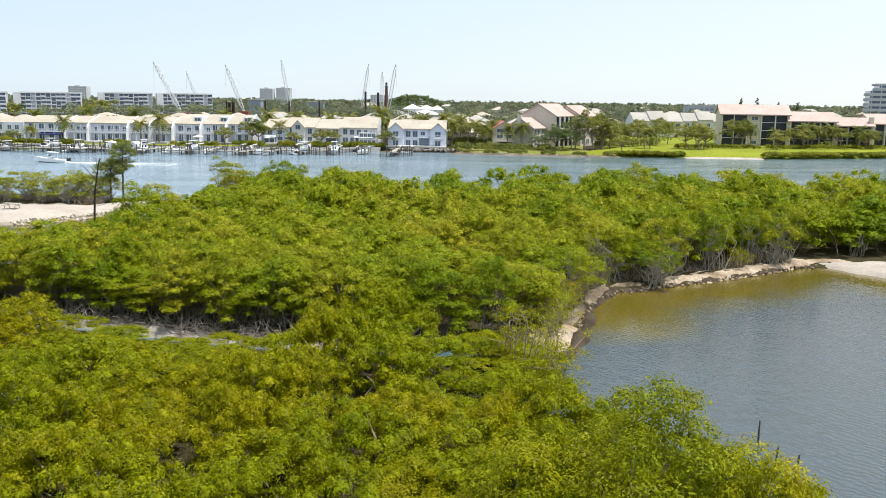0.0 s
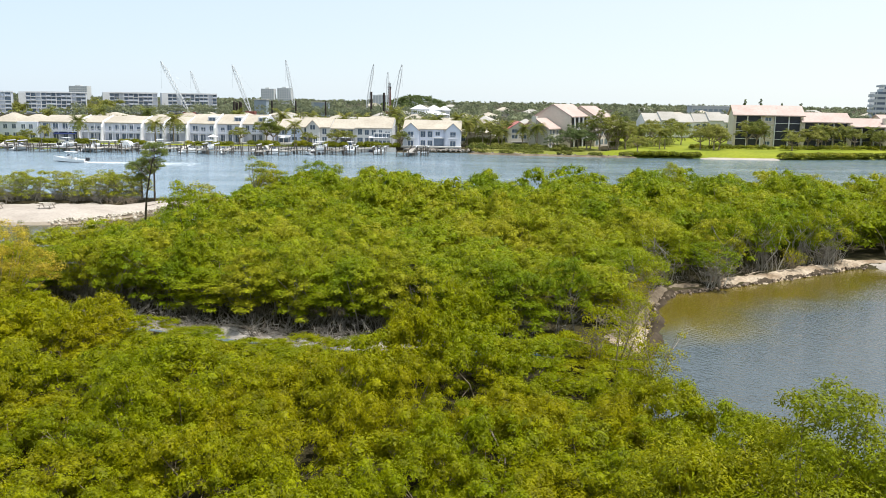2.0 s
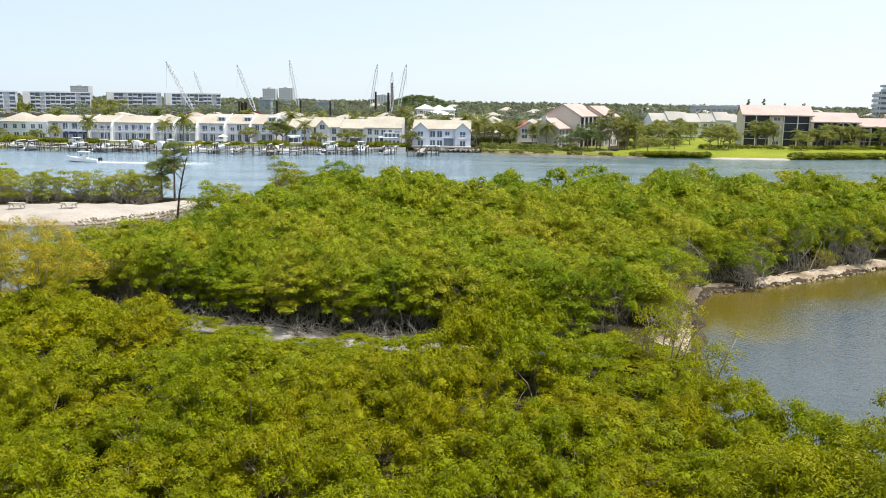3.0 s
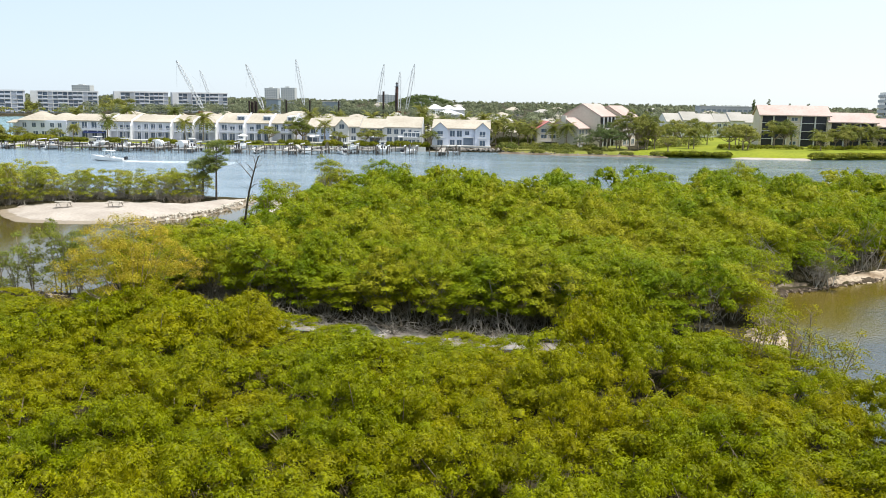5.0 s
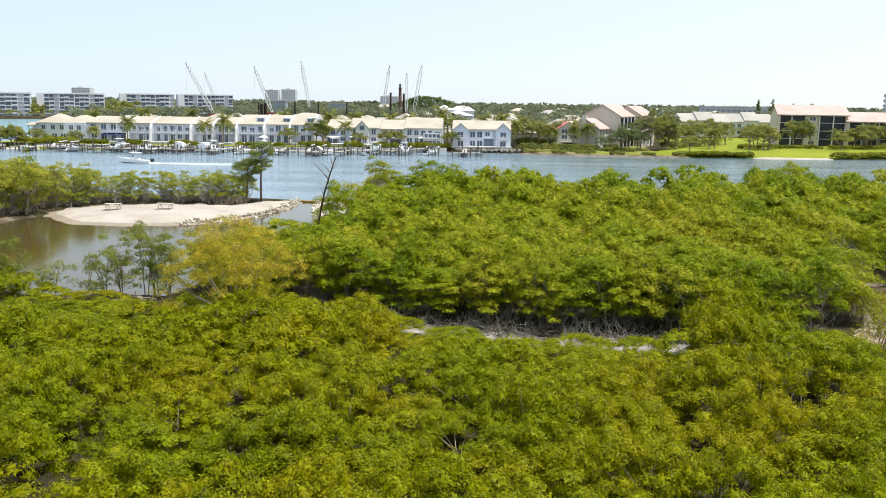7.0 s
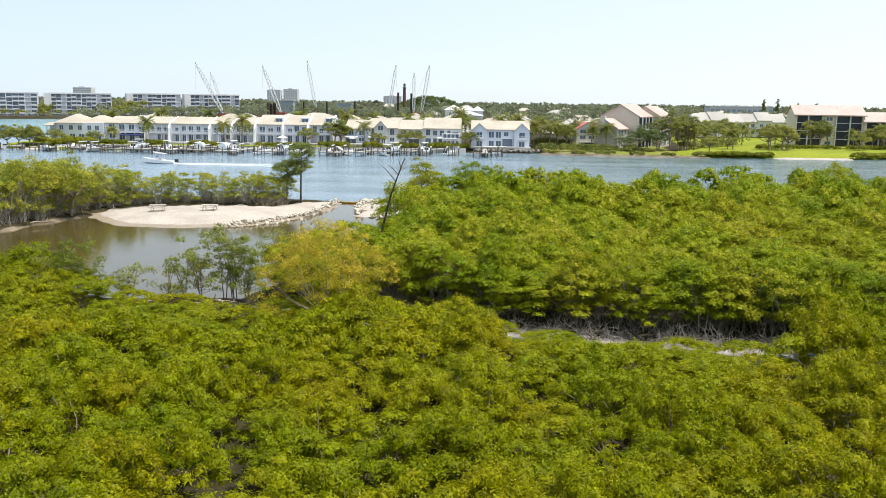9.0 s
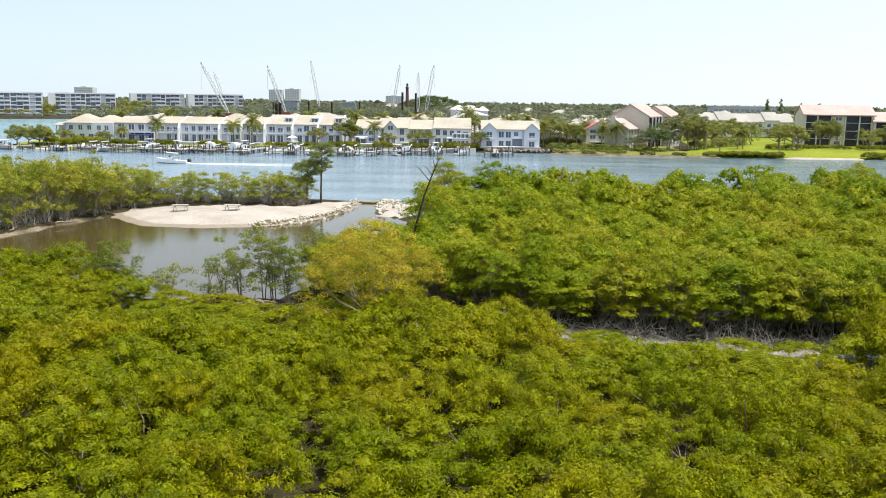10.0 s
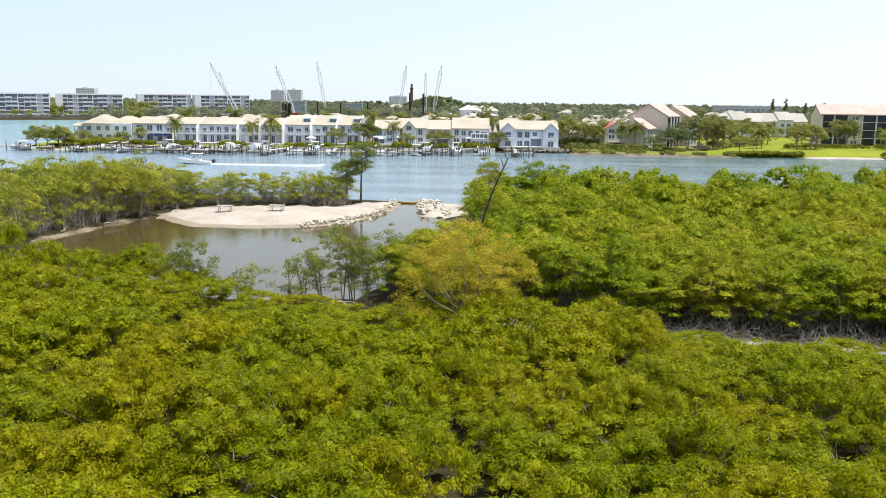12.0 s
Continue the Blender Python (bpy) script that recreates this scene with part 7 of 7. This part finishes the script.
# ---- roofs and walls of the quarter behind ----
def suburb_house(x, y, w, d, eave, ridge, roof, turn):
    e = tagged(new("suburb_house"), "low house with pale tiled hip roof among trees", "house", "houses behind the waterfront")
    part("wall", box(bmesh.new(), -w / 2, w / 2, -d / 2, d / 2, -1, eave), CREAM, e)
    bm = bmesh.new()
    o = 0.6
    vs = [bm.verts.new(c) for c in ((-w / 2 - o, -d / 2 - o, eave - 0.1), (w / 2 + o, -d / 2 - o, eave - 0.1), (w / 2 + o, d / 2 + o, eave - 0.1), (-w / 2 - o, d / 2 + o, eave - 0.1), (-w / 2 + d * 0.45, 0, ridge), (w / 2 - d * 0.45, 0, ridge))]
    for f in ((0, 1, 5, 4), (1, 2, 5), (2, 3, 4, 5), (3, 0, 4), (3, 2, 1, 0)):
        bm.faces.new([vs[i] for i in f])
    part("roof", bm, roof, e)
    window(e, -w * 0.2, -d / 2, 1.7, 1.8, 1.4)
    window(e, w * 0.2, -d / 2, 1.7, 1.8, 1.4)
    e.matrix_basis = pose(x, y, 1.3, 0, 0, turn)


rs_ = random.Random(21)
for row, (y, x0, x1, gap, eave) in enumerate(((293, -150, -34, 17, 2.9), (312, -160, -10, 18, 3.3), (335, -165, 50, 22, 3.6), (365, -170, 50, 26, 3.8), (405, -180, 60, 33, 4.0), (455, -150, 130, 36, 3.6), (300, -8, 20, 13, 4.2), (500, -120, 200, 52, 3.8), (570, -60, 260, 70, 4.4), (650, -40, 330, 62, 5.4), (770, -60, 400, 75, 6.0), (920, -120, 480, 90, 6.6))):
    x = x0
    while x < x1:
        suburb_house(x + rs_.uniform(-3, 3), y + rs_.uniform(-5, 5), rs_.uniform(12, 18), rs_.uniform(9, 12), eave + rs_.uniform(-0.4, 0.6), eave + rs_.uniform(2.2, 3.2), rs_.choice((ROOF_TAN, ROOF_WHITE, ROOF_TAN, ROOF_WHITE, ROOF_TAN)), rs_.choice((0, 90, 8, -8, 80)))
        x += gap * rs_.uniform(0.85, 1.2)


# ---- trees of the far bank ----
def palm_mesh(seed, height, fronds, length):
    """Trunk and fronds of a palm; a frond is an arched rib with hanging blades."""
    rng = np.random.default_rng(seed)
    lean = rng.normal(size=2) * 0.4
    top = np.array((lean[0], lean[1], height))
    wood = tube(((0, 0, -0.4), (lean[0] * 0.3, lean[1] * 0.3, height * 0.5), tuple(top)), (0.2, 0.15, 0.13), 7)
    vs, fs = [], []
    for k in range(fronds):
        a = 2 * math.pi * k / fronds + rng.random() * 0.4
        rise = -0.55 + 1.75 * rng.random()
        side = np.array((-math.sin(a), math.cos(a), 0))
        out = np.array((math.cos(a), math.sin(a), 0))
        pts = [top + out * length * t + np.array((0, 0, length * (rise * t - 0.72 * t * t))) for t in np.linspace(0, 1, 10)]
        for i in range(9):
            for sg in (-1, 1):
                wd = length * 0.22 * math.sin(math.pi * (0.15 + 0.8 * (i + 0.5) / 9))
                n_ = len(vs)
                hang = np.array((0, 0, -0.35 * wd)) + out * wd * 0.6
                vs += [pts[i], pts[i] * 0.4 + pts[i + 1] * 0.6, pts[i] * 0.6 + pts[i + 1] * 0.4 + side * sg * wd + hang, pts[i] * 0.8 + pts[i + 1] * 0.2 + side * sg * wd + hang]
                fs.append((n_, n_ + 1, n_ + 2, n_ + 3))
    return wood, (np.array(vs), np.array(fs))


LEAF_PALM = foliage("leaf_palm", (0.11, 0.135, 0.025), (0.18, 0.195, 0.035), (0.27, 0.26, 0.055), 0.3)
palms = [palm_mesh(800 + k, 6.0, 40, 3.0) for k in range(4)]


def plant(protos, spots, name, leaf, label, category, group, nominal, bark=BARK):
    made = {}
    for i, (x, y, h) in enumerate(spots):
        k = i % len(protos)
        m = pose(x, y, 1.3, 0, 0, i * 67) @ Matrix.Diagonal((0.5 + 0.5 * h / nominal, 0.5 + 0.5 * h / nominal, h / nominal, 1))
        if k not in made:
            t = made[k] = as_thing(name, *protos[k], leaf, bark)
        else:
            t = made[k].copy()
            scene.collection.objects.link(t)
            for c in made[k].children:
                o = c.copy()
                scene.collection.objects.link(o)
                o.parent = t
        t.matrix_basis = m
        tagged(t, label, category, group)


plant(palms, ((-128.0, 257, 7.0), (-104.3, 258, 6.6), (-99.5, 260, 8.0), (-138.5, 257, 4.6), (-62.0, 261, 6.4), (-147, 278, 8.5), (-51, 286, 8.6), (-45, 288, 8.4), (-33, 284, 10.2), (-31.5, 279, 8.0), (-62, 290, 8.6), (-9.5, 276, 7.6), (-7, 280, 8.2), (-4.6, 275, 7.0), (-2, 278, 7.4), (0.6, 272, 6.6), (3.0, 276, 7.0), (1.6, 271, 5.4),
              (7.8, 268.5, 6.6), (12.4, 268.8, 7.0), (51.4, 274.3, 5.6), (53.3, 275.2, 5.8), (65, 305, 7.0), (60, 300, 6.4), (91, 296, 6.4), (97, 290, 5.8), (107, 292, 7.0), (110, 296, 7.4), (113, 294, 6.6), (118, 298, 7.2), (127, 297, 6.8), (132, 296, 5.6), (73, 295, 6.6), (-20, 292, 8.6), (-14, 297, 8.8), (20, 305, 9.6), (33, 300, 8.0), (-86, 286, 9.0), (-118, 288, 9.0), (-133, 284, 9.4), (-70.5, 283, 9.0)),
      "palm_tree", LEAF_PALM, "palm with arching green fronds on the far bank", "palm", "palms on the far bank", 6.0)
parks = [broad_tree(820 + k, 3.4, 7.0, 2.5, 44, 4200, 0.15, (0.5, 1.0), 12, 0.2) for k in range(4)]
plant(parks, ((42.1, 260.5, 5.2), (37, 271, 7.4), (64.4, 275.3, 8.2), (68.2, 273.8, 8.6), (70.5, 277, 7.8), (84.2, 293, 9.6), (87.4, 294, 10.0), (94.6, 280, 6.0), (103, 290, 7.6), (106, 288, 7.2), (112, 298, 8.0), (120, 294, 7.6), (128, 292, 7.0), (140, 296, 7.6), (147, 298, 8.2), (-79.5, 262, 5.8), (-71.4, 263, 8.6), (-69.8, 265, 7.4), (-49.5, 262, 5.4), (-46.5, 262.5, 5.2), (-143.8, 256, 4.0), (-58, 262, 4.4),
              (47, 290, 7.6), (54, 296, 8.4), (42, 284, 8.4), (-8, 292, 8.0), (14, 300, 9.0), (2, 288, 7.0), (-156, 257, 4.4), (-29.8, 266, 5.0), (75, 305, 8), (58, 325, 9), (96, 340, 11), (70, 345, 9), (110, 345, 12), (130, 330, 11)),
      "park_tree", LEAF_PARK, "broad green tree on the far bank", "tree", "broad trees on the far bank", 7.0)
bigs = [broad_tree(840 + k, 3.6, 8.5, 2.4, 40, 3200, 0.18, (0.7, 1.2), 10, 0.2) for k in range(2)]
plant(bigs, ((22.5, 264.5, 8.0), (27.5, 265.5, 7.4), (25, 268, 8.6), (17.5, 266, 5.0)), "shade_tree", LEAF_DARK, "dense dark green shade tree before the apartments", "tree", "shade trees", 8.5)
plant([broad_tree(850 + k, 3.0, 12.5, 3.6, 46, 4200, 0.16, (0.6, 1.0), 16, 0.2) for k in range(3)], ((31.5, 266.5, 13.0), (34.6, 268.0, 12.4), (37.4, 269.5, 12.6), (40.2, 271.5, 11.0), (29.2, 271, 11.5)), "tall_tree", LEAF_PARK, "tall tree with an open crown before the apartments", "tree", "tall trees", 12.5)
# the tree group on the point at the row's end
plant([broad_tree(860 + k, 2.8, 5.0, 0.6, 34, 3600, 0.16, (0.6, 1.0), 8, 0.16) for k in range(2)], ((-159.2, 249.6, 5.6), (-163.0, 248.5, 6.4), (-166.8, 249.5, 5.8), (-161, 251.5, 6.2)), "shore_tree", LEAF_PARK, "rounded tree on the point beside a dock", "tree", "trees on the point", 5.0)
dock(-168, 246, 4, 1.4, 6)
dock(-160, 245, 5, 1.4, 6)


# ---- woods to the horizon ----
def woods(name, spots, count, size, label, leaf, seed):
    """Distant trees past counting, in one mesh of leaf blades over many crowns."""
    r = np.random.default_rng(seed)
    cs, rs = [], []
    for x, y, z, h in spots:
        k = 5
        w = h * 0.34
        a = r.random((k, 3))
        c = np.stack((x + (a[:, 0] - 0.5) * 2 * w, y + (a[:, 1] - 0.5) * 2 * w, z + h * (0.35 + 0.42 * a[:, 2])), 1)
        cs.append(c)
        rs.append(w * (0.45 + 0.35 * r.random(k)))
    cs, rs = np.concatenate(cs), np.concatenate(rs)
    v, f = leaves(r, cs, rs, count, size, 0.8, 0.3)
    return tagged(raw(name, v, f, leaf), label, "woods", "", "stuff")


rw = random.Random(33)


def wooded(n_, x0, x1, y0, y1, h0, h1, clear=()):
    """Random places for trees, kept out of the rectangles and water given."""
    out = []
    while len(out) < n_:
        y = y0 + (y1 - y0) * rw.random()
        k = y / y1
        x = x0 + (x1 - x0) * rw.random()
        if not inside(MAINLAND, np.array([x]), np.array([y]))[0] or any(a < x < b and c < y < d for a, b, c, d in clear):
            continue
        out.append((x, y, 1.0, (h0 + (h1 - h0) * rw.random()) * (1.3 if rw.random() < 0.06 else 1.0)))
    return out


woods("woods_near", wooded(680, -170, 190, 284, 430, 4.2, 7.6, ((60, 110, 280, 345), (-30, -10, 262, 286))), 66000, 0.38, "green garden trees between the houses", LEAF_PARK, 41)
woods("woods_middle", wooded(900, -300, 420, 420, 760, 6.5, 10.0, ((-215, -60, 440, 610),)), 60000, 0.72, "dense trees of the quarter behind", LEAF_FAR_HAZED, 42)
woods("woods_works", wooded(240, -230, -40, 540, 760, 7, 10.5), 24000, 0.56, "trees around the bridge works", LEAF_FAR_HAZED, 45)
woods("woods_far", wooded(1900, -1250, 1250, 760, 1700, 8.0, 11.5), 70000, 1.5, "flat belt of woods towards the horizon", LEAF_FAR_HAZED, 43)
woods("woods_horizon", wooded(1500, -2400, 2400, 1700, 3300, 6.5, 10.5), 36000, 2.9, "woods on the horizon", LEAF_FAR_HAZED, 44)
# the wooded hill beside the lighthouse
hill = []
for k in range(170):
    a, r = rw.random() * 2 * math.pi, math.sqrt(rw.random())
    hill.append((-86 + math.cos(a) * r * 40, 1010 + math.sin(a) * r * 40, 1 + 13 * (1 - r * r), 6 + 3 * rw.random()))
woods("woods_hill", hill, 11000, 0.9, "wooded hill beside the lighthouse", LEAF_DARK, 46)
shore = [(-300 + 2.4 * k, 556 + rw.random() * 10 - 0.3 * k, 1.0, 4 + 4 * rw.random()) for k in range(24)] + [(-400 + 3.2 * k, 545 + rw.random() * 8, 1.0, 3 + 4 * rw.random()) for k in range(32)] + [(-286 + 3 * k, 600 + 6 * rw.random(), 1, 7 + 3 * rw.random()) for k in range(6)]
shore += [(-330 + 6 * rw.random(), 578 + 14 * rw.random(), 1, 6 + 5 * rw.random()) for k in range(14)] + [(-292 + 14 * rw.random(), 612 + 20 * rw.random(), 1, 8 + 6 * rw.random()) for k in range(16)]
woods("woods_bay", shore, 8000, 0.6, "low trees before the condominiums", LEAF_PARK, 47)
for i, (x, y, h) in enumerate(((235.9, 809, 20), (268.3, 868, 21), (300, 900, 17), (330, 930, 17))):
    rr = np.random.default_rng(900 + i)
    cs = np.array([(rr.normal() * 0.5, rr.normal() * 0.5, h * (0.2 + 0.78 * k / 14)) for k in range(14)])
    crown = leaves(rr, cs, np.linspace(2.3, 0.7, 14), 700, 0.7, 1.2, 0.2)
    set_tree("norfolk_pine", tube(((0, 0, -1), (0, 0, h * 0.5), (0, 0, h * 0.95)), (0.4, 0.25, 0.06), 6), crown, LEAF_DARK, x, y, "tall narrow conifer on the skyline", "conifer", BARK_DARK, 0, 1.0, "skyline conifers")
